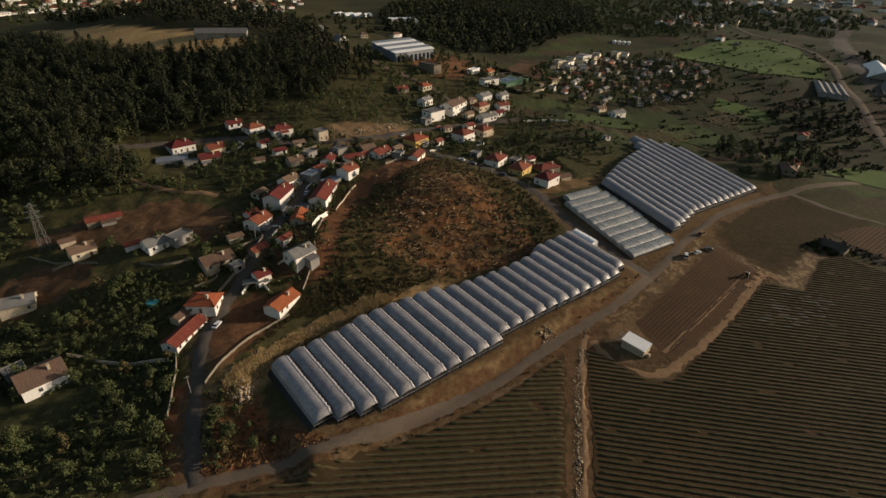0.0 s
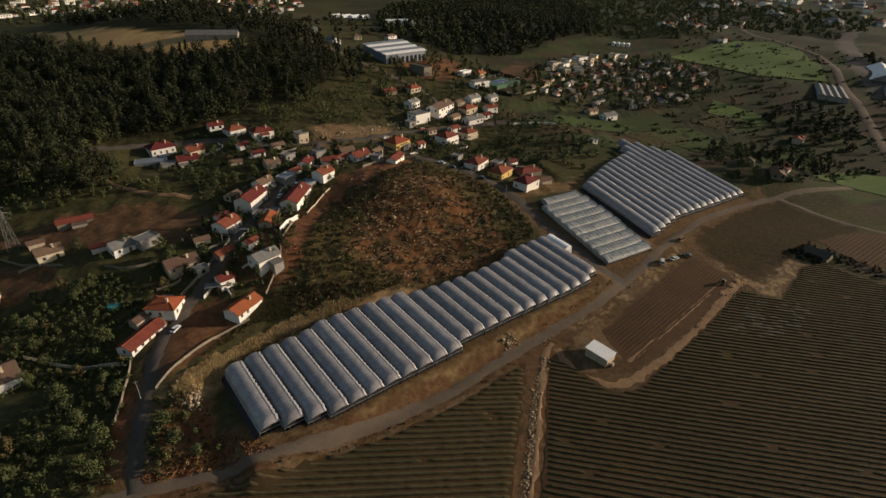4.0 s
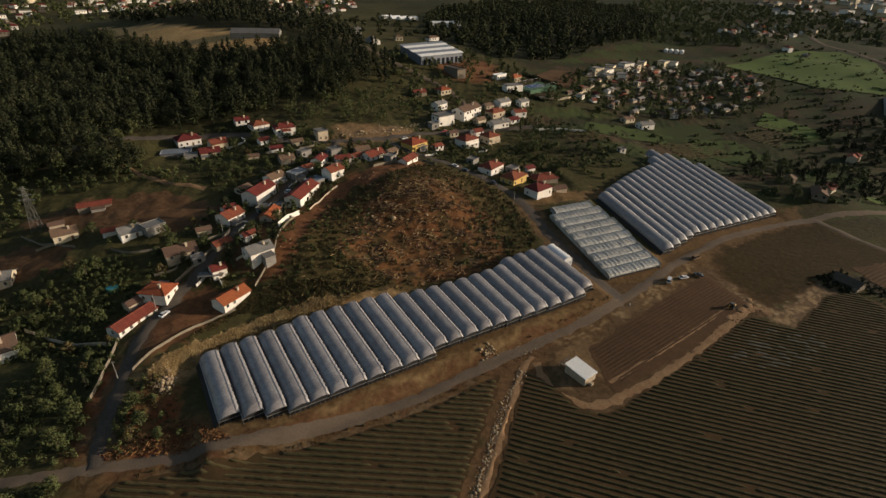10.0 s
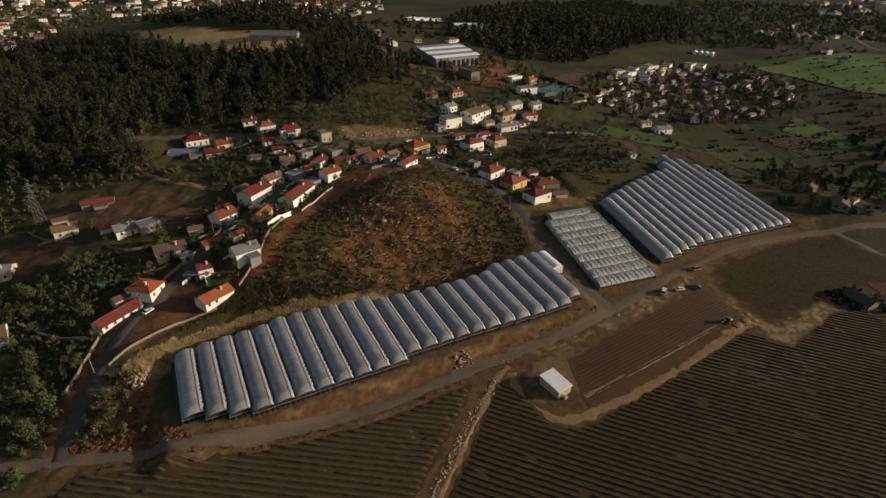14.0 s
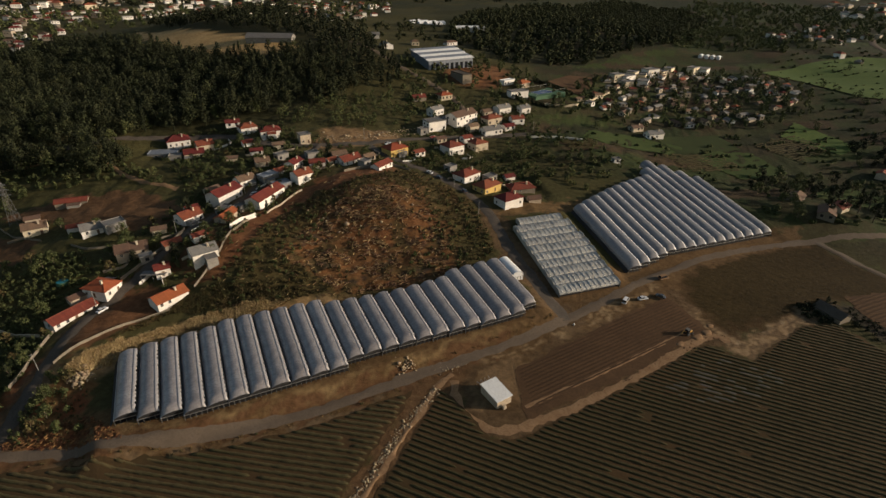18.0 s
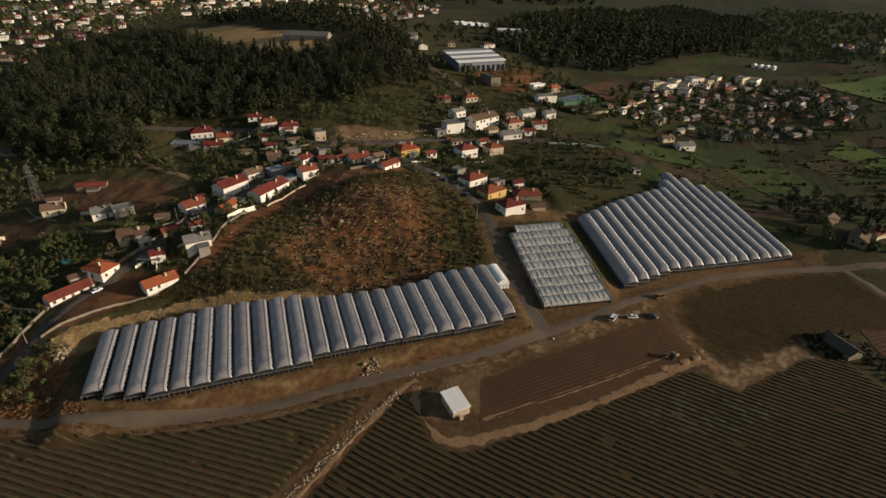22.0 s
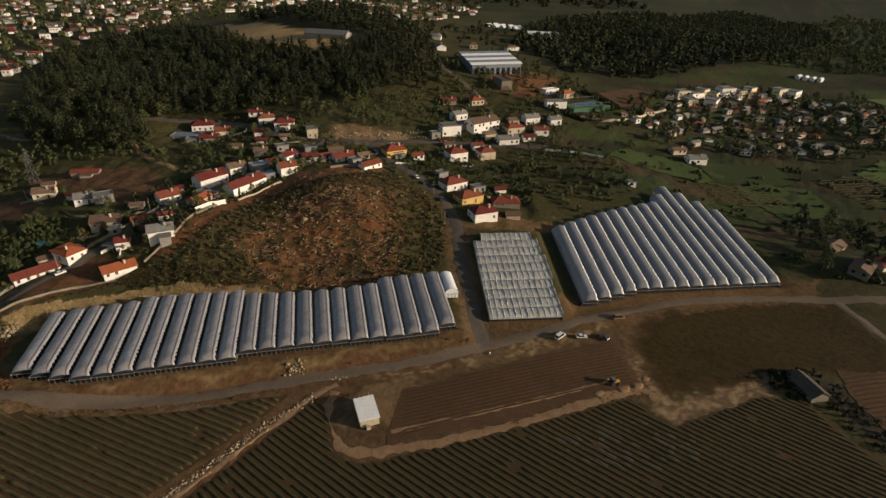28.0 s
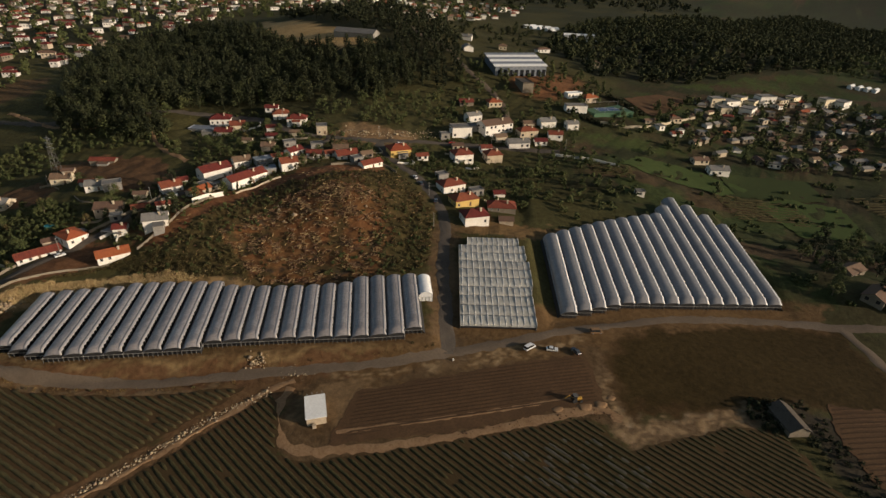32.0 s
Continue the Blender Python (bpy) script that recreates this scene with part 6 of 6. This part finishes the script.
stand("field_edge_scrub", [(-200, 170), (-182, 200), (-185, 226), (-150, 246), (-108, 250), (-150, 262), (-180, 256), (-235, 224), (-230, 150)], 4.5, (1, 5), (2.5, 5), 77, M["leaf"], "scrub and young trees at the wood's edge", "scrub", per=18, blobs=6, size=0.7, base=0.1, keep=0.75, mask=lambda x, y: ~inside(LEFT_FIELD_A, x, y) & ~inside(LEFT_FIELD_B, x, y))
# brambles added west of the barn to darken the hollow like its shade
stand("cutting_scrub", [(190, 244), (196, 250), (203, 250), (205, 241), (200, 233), (193, 237)], 2.2, (1.2, 3.0), (2.2, 3.8), 91, M["leaf_dark"], "dark brambles added for the shaded hollow beside the barn", "scrub", per=20, blobs=6, size=0.5, base=0.05, keep=0.95, avoid=False)
stand("cutting_scrub", [(200, 250), (206, 256), (216, 250), (226, 234), (240, 222), (236, 216), (216, 226), (206, 240)], 3.0, (0.6, 2.2), (1.8, 3.4), 78, M["leaf_dark"], "dark brambles along the cutting", "scrub", per=16, blobs=5, size=0.45, base=0.05, keep=0.85)

# ---- walls, stones, debris ----


def stone_wall(name, pts, tall, thick, mat, label, step=3.0):
    c = along(pts, step)
    rings = []
    for i in range(len(c)):
        d = c[min(i + 1, len(c) - 1)] - c[max(i - 1, 0)]
        d = d / np.linalg.norm(d)
        n = np.array((-d[1], d[0])) * thick / 2
        z = H(*c[i])
        rings.append([(c[i][0] + n[0], c[i][1] + n[1], z - 0.4), (c[i][0] - n[0], c[i][1] - n[1], z - 0.4), (c[i][0] - n[0], c[i][1] - n[1], z + tall), (c[i][0], c[i][1], z + tall + 0.12), (c[i][0] + n[0], c[i][1] + n[1], z + tall)])
    return tagged(part(name, Shape().loft(rings), mat), label, "wall", kind="")


stone_wall("boundary_wall", [(-75, 131), (-70, 146), (-65, 158), (-57, 168)], 0.9, 0.3, M["stone"], "low pale stone wall below the village terrace")
stone_wall("boundary_wall", [(-54, 180), (-52.5, 188), (-52, 196), (-53.5, 207), (-53, 222)], 1.0, 0.3, M["stone"], "pale stone terrace wall behind the houses")
stone_wall("boundary_wall", [(-49, 232), (-47.5, 242), (-43, 257)], 0.8, 0.25, M["cream"], "low cream garden wall on the red bank")
stone_wall("boundary_wall", [(-83, 120), (-87, 137), (-91, 146)], 1.2, 0.35, M["stone"], "grey stone wall along the village lane")
stone_wall("boundary_wall", [(-56, 212), (-55, 219), (-52, 227)], 2.2, 0.3, M["white"], "tall white boundary wall beside the red-roofed house", 1.5)
stone_wall("boundary_wall", [(-92, 143), (-112, 143), (-130, 147)], 1.2, 0.3, M["cream"], "pale wall crossing the grove")
stone_wall("boundary_wall", [(-86, 176), (-82, 186), (-78, 198), (-76, 206)], 1.3, 0.3, M["stone"], "pale garden wall along the lane")
stone_wall("boundary_wall", [(-77, 176), (-74, 184), (-67, 178)], 1.2, 0.3, M["white"], "white garden wall by the lane")
stone_wall("boundary_wall", [(-30, 282), (-24, 290), (-10, 303), (2, 300)], 1.2, 0.35, M["stone"], "pale stone wall along the hill top")
stone_wall("boundary_wall", [(-122, 189), (-112, 188), (-102, 193)], 0.8, 0.3, M["stone"], "low stone terrace wall before the gabled house")
stone_wall("boundary_wall", [(-175, 199), (-160, 193), (-140, 190)], 0.8, 0.3, M["stone"], "rough stone wall along the brown field")
stone_wall("boundary_wall", [(60, 392), (80, 400), (98, 404)], 1.4, 0.3, M["white"], "white retaining wall below the village")
stone_wall("boundary_wall", [(64, 468), (90, 485), (118, 545)], 1.6, 0.3, M["cream"], "pale wall beside the court garden")

for x, y, g, u, v, m in ((-96, 178, 40, 9, 7, "stone"), (-66, 190, 50, 8, 5, "cream"), (-84, 200, 45, 10, 6, "stone"), (-72, 206, 80, 8, 4, "white"), (-86, 222, 70, 9, 6, "stone"), (-62, 228, 85, 9, 4, "cream"), (-68, 254, 82, 9, 4, "white"), (-88, 256, 60, 10, 7, "stone"), (-58, 276, 60, 8, 6, "cream"),
                         (-72, 280, 70, 8, 5, "stone"), (-96, 290, 40, 10, 6, "cream"), (-124, 300, 40, 10, 7, "white"), (-80, 302, 40, 9, 6, "stone"), (-98, 314, 45, 9, 5, "white"), (-46, 284, 50, 9, 5, "stone"), (-28, 312, 55, 9, 6, "cream"), (-6, 312, 54, 10, 6, "white"), (24, 300, 58, 9, 6, "stone"), (54, 308, 58, 9, 5, "cream"),
                         (24, 340, 50, 8, 5, "white"), (4, 348, 50, 9, 5, "cream"), (-158, 188, 30, 9, 6, "stone")):
    ca, sa = math.cos(radians(g)), math.sin(radians(g))
    stone_wall("garden_wall", [(x, y), (x + ca * u, y + sa * u), (x + ca * u - sa * v, y + sa * u + ca * v)], 1.0, 0.25, M[m], {"stone": "low rough stone garden wall beside a house", "cream": "low cream garden wall beside a house", "white": "low whitewashed garden wall beside a house"}[m], 1.5)


def rocks(name, line, n, spread, size, seed, mat, label, category="rocks", lift=0.0):
    """Angular stones strewn along a line, as one mesh."""
    r = np.random.RandomState(seed)
    c = along(line, 0.5)
    base = np.array([(1, 0, 0), (0.3, 0.95, 0), (-0.8, 0.6, 0.1), (-0.8, -0.6, 0), (0.35, -0.9, 0.1), (0.1, 0, 0.8), (0, 0.1, -0.8)])
    tri = np.array([(0, 1, 5), (1, 2, 5), (2, 3, 5), (3, 4, 5), (4, 0, 5), (1, 0, 6), (2, 1, 6), (3, 2, 6), (4, 3, 6), (0, 4, 6)])
    p = c[r.randint(0, len(c), n)] + r.normal(size=(n, 2)) * spread
    s = size * np.exp(r.normal(size=n) * 0.45)
    a = r.uniform(0, 6.28, n)
    v = base[None] * r.uniform(0.65, 1.3, (n, 7, 3)) * s[:, None, None]
    x = v[..., 0] * np.cos(a)[:, None] - v[..., 1] * np.sin(a)[:, None] + p[:, :1]
    y = v[..., 0] * np.sin(a)[:, None] + v[..., 1] * np.cos(a)[:, None] + p[:, 1:]
    z = v[..., 2] + (height(p[:, 0], p[:, 1]) + s * 0.15 + lift)[:, None]
    F = (tri[None] + 7 * np.arange(n)[:, None, None]).reshape(-1, 3)
    return tagged(part(name, mesh_of(name, np.stack([x, y, z], -1).reshape(-1, 3), F), mat), label, category, kind="stuff")


rocks("quarry_rocks", [(-66, 130), (-62, 135), (-57, 145)], 150, 0.8, 0.3, 81, M["rock"], "broken tan rock along the cut face")
rocks("rubble", [(-66, 127), (-62, 131), (-61, 126)], 160, 1.3, 0.36, 82, M["rock"], "tumbled rocks at the greenhouse corner")
rocks("ditch_stones", [(55, 158), (50.5, 146), (47.5, 134), (44.5, 118), (40, 98), (34, 66)], 900, 0.7, 0.2, 83, M["rock"], "pale stones lining the ditch beside the field track")
rocks("stone_heap", [(41, 163), (44, 165)], 70, 1.1, 0.3, 84, M["rock"], "heap of pale stones on the road bank", lift=0.2)
rocks("stone_heap", [(53, 166), (60, 171)], 50, 1.6, 0.22, 85, M["rock"], "scattered pale stones at the track mouth")
rocks("hill_boulders", [(-12, 246), (4, 262), (-22, 236), (10, 240)], 70, 7.0, 0.5, 86, M["rock"], "grey boulders on the cleared hill top")
rocks("soil_clods", [(118, 178), (138, 198), (150, 210), (158, 213)], 160, 1.5, 0.18, 87, M["soil"], "clods of turned soil along the plot edge")
rocks("bank_rocks", [(-62, 330), (-40, 344), (-20, 366), (-8, 372)], 260, 3.0, 0.45, 88, M["rock"], "broken rock face above the upper road")


def brush(name, poly, n, size, seed, mat, label, mask=None):
    """Felled branches and logs, thin tapered sticks lying about."""
    r = np.random.RandomState(seed)
    xs, ys = zip(*poly)
    x, y = r.uniform(min(xs), max(xs), n * 3), r.uniform(min(ys), max(ys), n * 3)
    k = inside(poly, x, y)
    if mask is not None:
        k &= mask(x, y)
    x, y = x[k][:n], y[k][:n]
    n = len(x)
    L, a = r.uniform(0.5, 1.0, n) * size, r.uniform(0, 6.28, n)
    dz = r.uniform(-0.1, 0.5, n) * L * 0.6
    w = r.uniform(0.08, 0.26, n)
    z = height(x, y) + 0.15
    ux, uy = np.cos(a), np.sin(a)
    V = np.empty((n, 6, 3))
    for e, (s, f) in enumerate(((-0.5, 1.0), (0.5, 0.4))):
        for j, (p, q) in enumerate(((-1, 0), (1, 0), (0, 1.4))):
            V[:, e * 3 + j, 0] = x + ux * L * s - uy * w * f * p
            V[:, e * 3 + j, 1] = y + uy * L * s + ux * w * f * p
            V[:, e * 3 + j, 2] = z + dz * (s + 0.5) + w * f * q
    F = (np.array([(0, 1, 4, 3), (1, 2, 5, 4), (2, 0, 3, 5)])[None] + 6 * np.arange(n)[:, None, None]).reshape(-1, 4)
    return tagged(part(name, mesh_of(name, V.reshape(-1, 3), F), mat), label, "brushwood", kind="stuff")


brush("felled_brush", HILL_BARE, 2600, 2.4, 91, M["log"], "felled reddish brushwood and logs over the cleared hill", mask=lambda x, y: waves(x, y, 16, 95) > 0.05)
brush("felled_brush", [(-16, 236), (-8, 258), (8, 266), (22, 262), (16, 246), (0, 236)], 900, 3.4, 96, M["log"], "heaped pale logs and branches on the hill crest", mask=lambda x, y: waves(x, y, 12, 97) > 0.1)
brush("felled_brush", HILL, 900, 2.2, 92, M["log"], "scattered dry branches on the rough hill")
brush("dry_stalks", [(-70, 100), (-50, 118), (-30, 112), (-46, 106)], 500, 1.3, 93, M["stalk"], "reddish dry stalks at the road fork")

# ---- vehicles ----


def car(x, y, ang, paint, label, van=False, group="parked vehicles"):
    L, W, T = (4.9, 1.9, 1.95) if van else (4.3, 1.75, 1.45)
    ob, at = thing("van" if van else "car", label, "van" if van else "car", x, y, H(x, y) + 0.3, ang, group)
    ob.matrix_basis = at
    a, b = L / 2, W / 2
    s = Shape().loft([[(px, sy * b * k, z) for px, sy in ((-a * m, -1), (-a * m * 0.97, -1.0), (a * m * 0.97, -1.0), (a * m, -1), (a * m, 1), (a * m * 0.97, 1), (-a * m * 0.97, 1), (-a * m, 1))] for z, m, k in ((0.28, 0.96, 0.94), (0.5, 1.0, 1.0), (0.8, 0.985, 1.0), (0.92, 0.95, 0.95))])
    part("body", s, M[paint], ob)
    f0, f1, r0, r1 = (a * 0.62, a * 0.4, -a * 0.95, -a * 0.9) if van else (a * 0.42, a * 0.1, -a * 0.8, -a * 0.5)
    cab = Shape().loft([[(r0, -b * 0.93, 0.9), (f0, -b * 0.93, 0.9), (f0, b * 0.93, 0.9), (r0, b * 0.93, 0.9)], [(r1, -b * 0.78, T - 0.06), (f1, -b * 0.78, T - 0.06), (f1, b * 0.78, T - 0.06), (r1, b * 0.78, T - 0.06)]])
    part("window", cab, M["glass"], ob, "dark glazed cabin")
    part("roof", Shape().box(r1 - 0.05, -b * 0.8, T - 0.06, f1 + 0.05, b * 0.8, T, 0.03), M[paint], ob)
    for px in (-a * 0.62, a * 0.64):
        for sy in (-1, 1):
            w = part("wheel", Shape().tube([(px, sy * (b - 0.18), 0.31), (px, sy * (b + 0.02), 0.31)], 0.31, 12), M["rubber"], ob)
            part("rim", Shape().tube([(px, sy * (b + 0.02), 0.31), (px, sy * (b + 0.035), 0.31)], 0.19, 10), M["steel"], w)
    for sy in (-1, 1):
        part("headlight", Shape().box(a * 0.96, sy * b * 0.72 - 0.16, 0.6, a * 0.995, sy * b * 0.72 + 0.16, 0.74), M["roof_white"], ob)
        part("tail_light", Shape().box(-a * 0.995, sy * b * 0.78 - 0.13, 0.62, -a * 0.96, sy * b * 0.78 + 0.13, 0.78), M["paint_red"], ob)
    return ob


car(119.3, 224.6, 70, "paint_white", "white van parked beside the plot", True)
car(126.6, 228.6, 25, "paint_white", "white car parked on the plot edge")
car(134.3, 232.8, 150, "paint_dark", "dark grey car parked by the field track")
car(137.0, 248.0, 35, "track", "dusty tan flatbed parked beside the farm road", True)
for x, y, g, p, t in ((-81.5, 160.0, 80, "paint_white", "white car beside the low farm building"), (-76.5, 200.0, 80, "paint_dark", "dark car parked in the lane"), (-67.0, 250.0, 85, "paint_white", "white car before the row houses"), (13.0, 303.0, 140, "paint_white", "white car at the lane bend"),
                      (19.5, 299.0, 140, "paint_dark", "dark car at the lane bend"), (36.5, 287.5, 122, "paint_dark", "dark car parked in the lane"), (-24.0, 338.0, 50, "paint_white", "white car on the upper road"), (-2.0, 366.0, 45, "paint_red", "red car on the upper road"), (-85.5, 173.0, 40, "paint_white", "white car in the villa yard")):
    car(x, y, g, p, t, False, "village cars")

# digger with a boom beside the soil heaps
x, y = 142.6, 211.0
ob, at = thing("digger", "old muddy yellow digger among soil heaps", "digger", x, y, H(x, y), 40)
ob.matrix_basis = at
part("hood", Shape().box(0.1, -0.45, 0.8, 1.9, 0.45, 1.5, 0.1), M["paint_yellow"], ob)
part("cab", Shape().box(-1.2, -0.75, 0.9, 0.1, 0.75, 2.5, 0.12), M["glass"], ob)
part("roof", Shape().box(-1.3, -0.85, 2.5, 0.2, 0.85, 2.65, 0.04), M["steel_dark"], ob)
for px, r0 in ((-0.8, 0.85), (1.4, 0.5)):
    for sy in (-1, 1):
        part("wheel", Shape().tube([(px, sy * 0.75, r0), (px, sy * 1.15, r0)], r0, 14), M["rubber"], ob)
part("boom", Shape().tube([(-1.2, 0, 1.4), (-2.8, 0, 2.6), (-4.2, 0, 1.2)], 0.12, 6), M["paint_yellow"], ob)

# heaps of soil and cuttings on the plot's lower edge
for k, (x, y, w, h) in enumerate(((139, 204, 2.2, 0.3), (146, 210, 3.0, 0.4), (150, 214, 2.6, 0.45), (152, 219, 1.8, 0.3))):
    r = np.random.RandomState(200 + k)
    rings = [[(w * f * (1 + 0.22 * math.sin(3 * a + k) + r.uniform(-0.16, 0.16)) * math.cos(a), w * 0.7 * f * (1 + 0.15 * math.cos(2 * a + k)) * math.sin(a), z) for a in np.linspace(0, 6.28, 15)[:-1]] for f, z in ((1.0, -0.3), (0.8, h * 0.45), (0.5, h * 0.85), (0.12, h))]
    ob = part("soil_heap", smooth(Shape().loft(rings).mesh("soil_heap")), M["track"], at=pose(x, y, H(x, y), 0, 0, 45))
    tagged(ob, "heap of sandy tan soil and cuttings", "soil heap", "soil heaps")

# ---- pylon ----
x, y = -170.0, 203.5
ob, at = thing("power_pylon", "grey steel lattice power pylon beside brown fields", "pylon", x, y, H(x, y), 20)
ob.matrix_basis = at
TOP = 22.0


def leg_at(i, z):
    w = 1.7 * (1 - z / TOP) ** 0.9 + 0.25
    return (w * (1 if i in (0, 3) else -1), w * (1 if i < 2 else -1), z)


levels = [0, 4, 8, 11.5, 14.5, 17, 19, 20.6, TOP]
for i in range(4):
    part("leg", Shape().tube([leg_at(i, z) for z in levels], 0.09, 4), M["steel_dark"], ob)
    for z0, z1 in zip(levels[:-1], levels[1:]):
        part("brace", Shape().tube([leg_at(i, z0), leg_at((i + 1) % 4, z1)], 0.05, 4).tube([leg_at((i + 1) % 4, z0), leg_at(i, z1)], 0.05, 4), M["steel_dark"], ob)
for z, w in ((15.5, 3.2), (18, 2.8), (20.6, 2.2)):
    part("cross_arm", Shape().tube([(-w, 0, z), (0, 0, z + 0.5), (w, 0, z)], 0.09, 4).tube([(-w, 0, z), (0, 0, z - 0.6), (w, 0, z)], 0.07, 4), M["steel"], ob)
    for sx in (-w, w):
        part("insulator", Shape().tube([(sx, 0, z), (sx, 0, z - 0.9)], 0.1, 6), M["glass"], ob)

# utility poles along the lanes
pole = None
for x, y in ((-78.5, 128), (-86, 162), (-79, 205), (-72, 250), (-40, 338), (48, 268), (30, 291), (-110, 322), (-5, 312), (18, 384), (62, 404)):
    if pole is None:
        pole = tagged(new("utility_pole"), "thin grey concrete utility pole beside a lane", "utility pole", "utility poles")
        part("pole", Shape().tube([(0, 0, -0.5), (0, 0, 7.5)], [0.16, 0.09], 6), M["grey"], pole)
        part("cross_arm", Shape().box(-0.8, -0.06, 6.9, 0.8, 0.06, 7.05), M["grey"], pole)
        pole.matrix_basis = pose(x, y, H(x, y), 0, 0, 30)
    else:
        copy_thing(pole, pose(x, y, H(x, y), 0, 0, (x * 7) % 180))

# ---- court garden ----
x, y = 60.0, 495.0
z0 = H(x, y) + 0.7
ob, at = thing("sports_court", "fenced sports court with a blue playing field on green", "sports court", x, y, z0, 48)
ob.matrix_basis = at
part("surround", Shape().box(-17, -11, -5, 17, 11, 0, 0.05), M["court"], ob)
part("playing_field", Shape().box(-9, -5, 0.0, 9, 5, 0.04), M["court_blue"], ob, "blue playing field")
for q in ((-9, -5, 9, -4.8), (-9, 4.8, 9, 5), (-9, -4.8, -8.8, 4.8), (8.8, -4.8, 9, 4.8), (-0.1, -4.8, 0.1, 4.8)):
    part("line_marking", Shape().box(q[0], q[1], 0.04, q[2], q[3], 0.055), M["roof_white"], ob)
for px in (-16, -8, 0, 8, 16):
    for py in (-10.6, 10.6):
        part("fence_post", Shape().tube([(px, py, -0.1), (px, py, 3.2)], 0.06, 5), M["steel"], ob)
for py in (-10.6, 10.6):
    part("fence_rail", Shape().box(-16, py - 0.04, 3.1, 16, py + 0.04, 3.2), M["steel"], ob)
stand("court_hedge", [(50, 524), (53, 527), (87, 511), (84, 507)], 2.4, (2.5, 4.0), (2.6, 3.6), 88, M["leaf_dark"], "tall clipped hedge beside the sports court", "hedge", per=26, blobs=6, size=0.7, base=0.05, avoid=False)
stand("court_hedge", [(36, 472), (38, 468), (68, 462), (68, 466)], 2.4, (2.2, 3.4), (2.6, 3.4), 89, M["leaf_dark"], "tall clipped hedge beside the sports court", "hedge", per=26, blobs=6, size=0.7, base=0.05, avoid=False)
sheet("field_brown_upper", [(62, 536), (79, 579), (102, 589), (104, 555), (90, 514)], M["soil"], "bare brown field beside the sports court", lift=0.5, step=8)
sheet("field_meadow", [(281, 697), (365, 778), (422, 822), (466, 819), (480, 760), (450, 667), (424, 608), (402, 607), (347, 608), (314, 662)], M["meadow_bright"], "bright green meadow on the valley floor", lift=0.8, step=14)
sheet("field_meadow_low", [(101, 436), (136, 447), (172, 443), (158, 421), (124, 412), (96, 414)], M["meadow_mid"], "green valley meadow between hedges", lift=0.35, step=10)
sheet("field_meadow_low", [(150, 454), (202, 482), (214, 456), (166, 428)], M["meadow"], "dark green valley meadow below the village", lift=0.35, step=10)
sheet("field_meadow_low", [(176, 424), (188, 444), (221, 452), (236, 420), (204, 398)], M["meadow_mid"], "green crop field in the valley", lift=0.35, step=10)
sheet("field_meadow_low", [(251, 494), (270, 530), (302, 486), (286, 466)], M["meadow_bright"], "bright green meadow beside the village", lift=0.35, step=10)
sheet("field_meadow_low", [(236, 380), (262, 408), (296, 398), (280, 372)], M["meadow_mid"], "green meadow beyond the old farm", lift=0.35, step=10)
sheet("field_meadow_east", [(262, 352), (300, 372), (350, 360), (340, 322), (300, 330)], M["meadow_bright"], "sunlit green meadow beyond the old farm", lift=0.35, step=8)

# small tank in the grove garden
x, y = -109.0, 169.5
ob, at = thing("garden_pool", "round turquoise garden pool tank among trees", "pool", x, y, H(x, y))
ob.matrix_basis = at
part("basin", Shape().tube([(0, 0, -0.4), (0, 0, 1.1)], 2.4, 20), M["court"], ob)
part("water", Shape().tube([(0, 0, 1.1), (0, 0, 1.14)], 2.2, 20), M["water"], ob)

# white marker beside the farm road
x, y = 98.9, 203.6
ob = part("marker_post", Shape().loft([[(math.cos(a) * r0, math.sin(a) * r0, z) for a in (0, 1.05, 2.09, 3.14, 4.19, 5.24)] for z, r0 in ((-0.2, 0.3), (0.7, 0.28), (0.95, 0.15))]), M["paint_white"], at=pose(x, y, H(x, y)))
tagged(ob, "short white marker post at the road edge", "post")

rows("vineyard_rows", [(150, 420), (196, 440), (214, 420), (170, 396)], 33, 3.0, 0.9, 0.9, M["rows"], "trained vine rows in a valley field", seed=27)
rows("vineyard_rows", [(222, 470), (262, 500), (285, 478), (250, 446)], 33, 3.2, 0.9, 0.9, M["rows"], "trained vine rows in a valley field", seed=28)
rows("vineyard_rows", [(78, 398), (104, 412), (112, 396), (88, 380)], 30, 3.2, 0.9, 0.9, M["rows"], "trained vine rows in a valley field", seed=29)
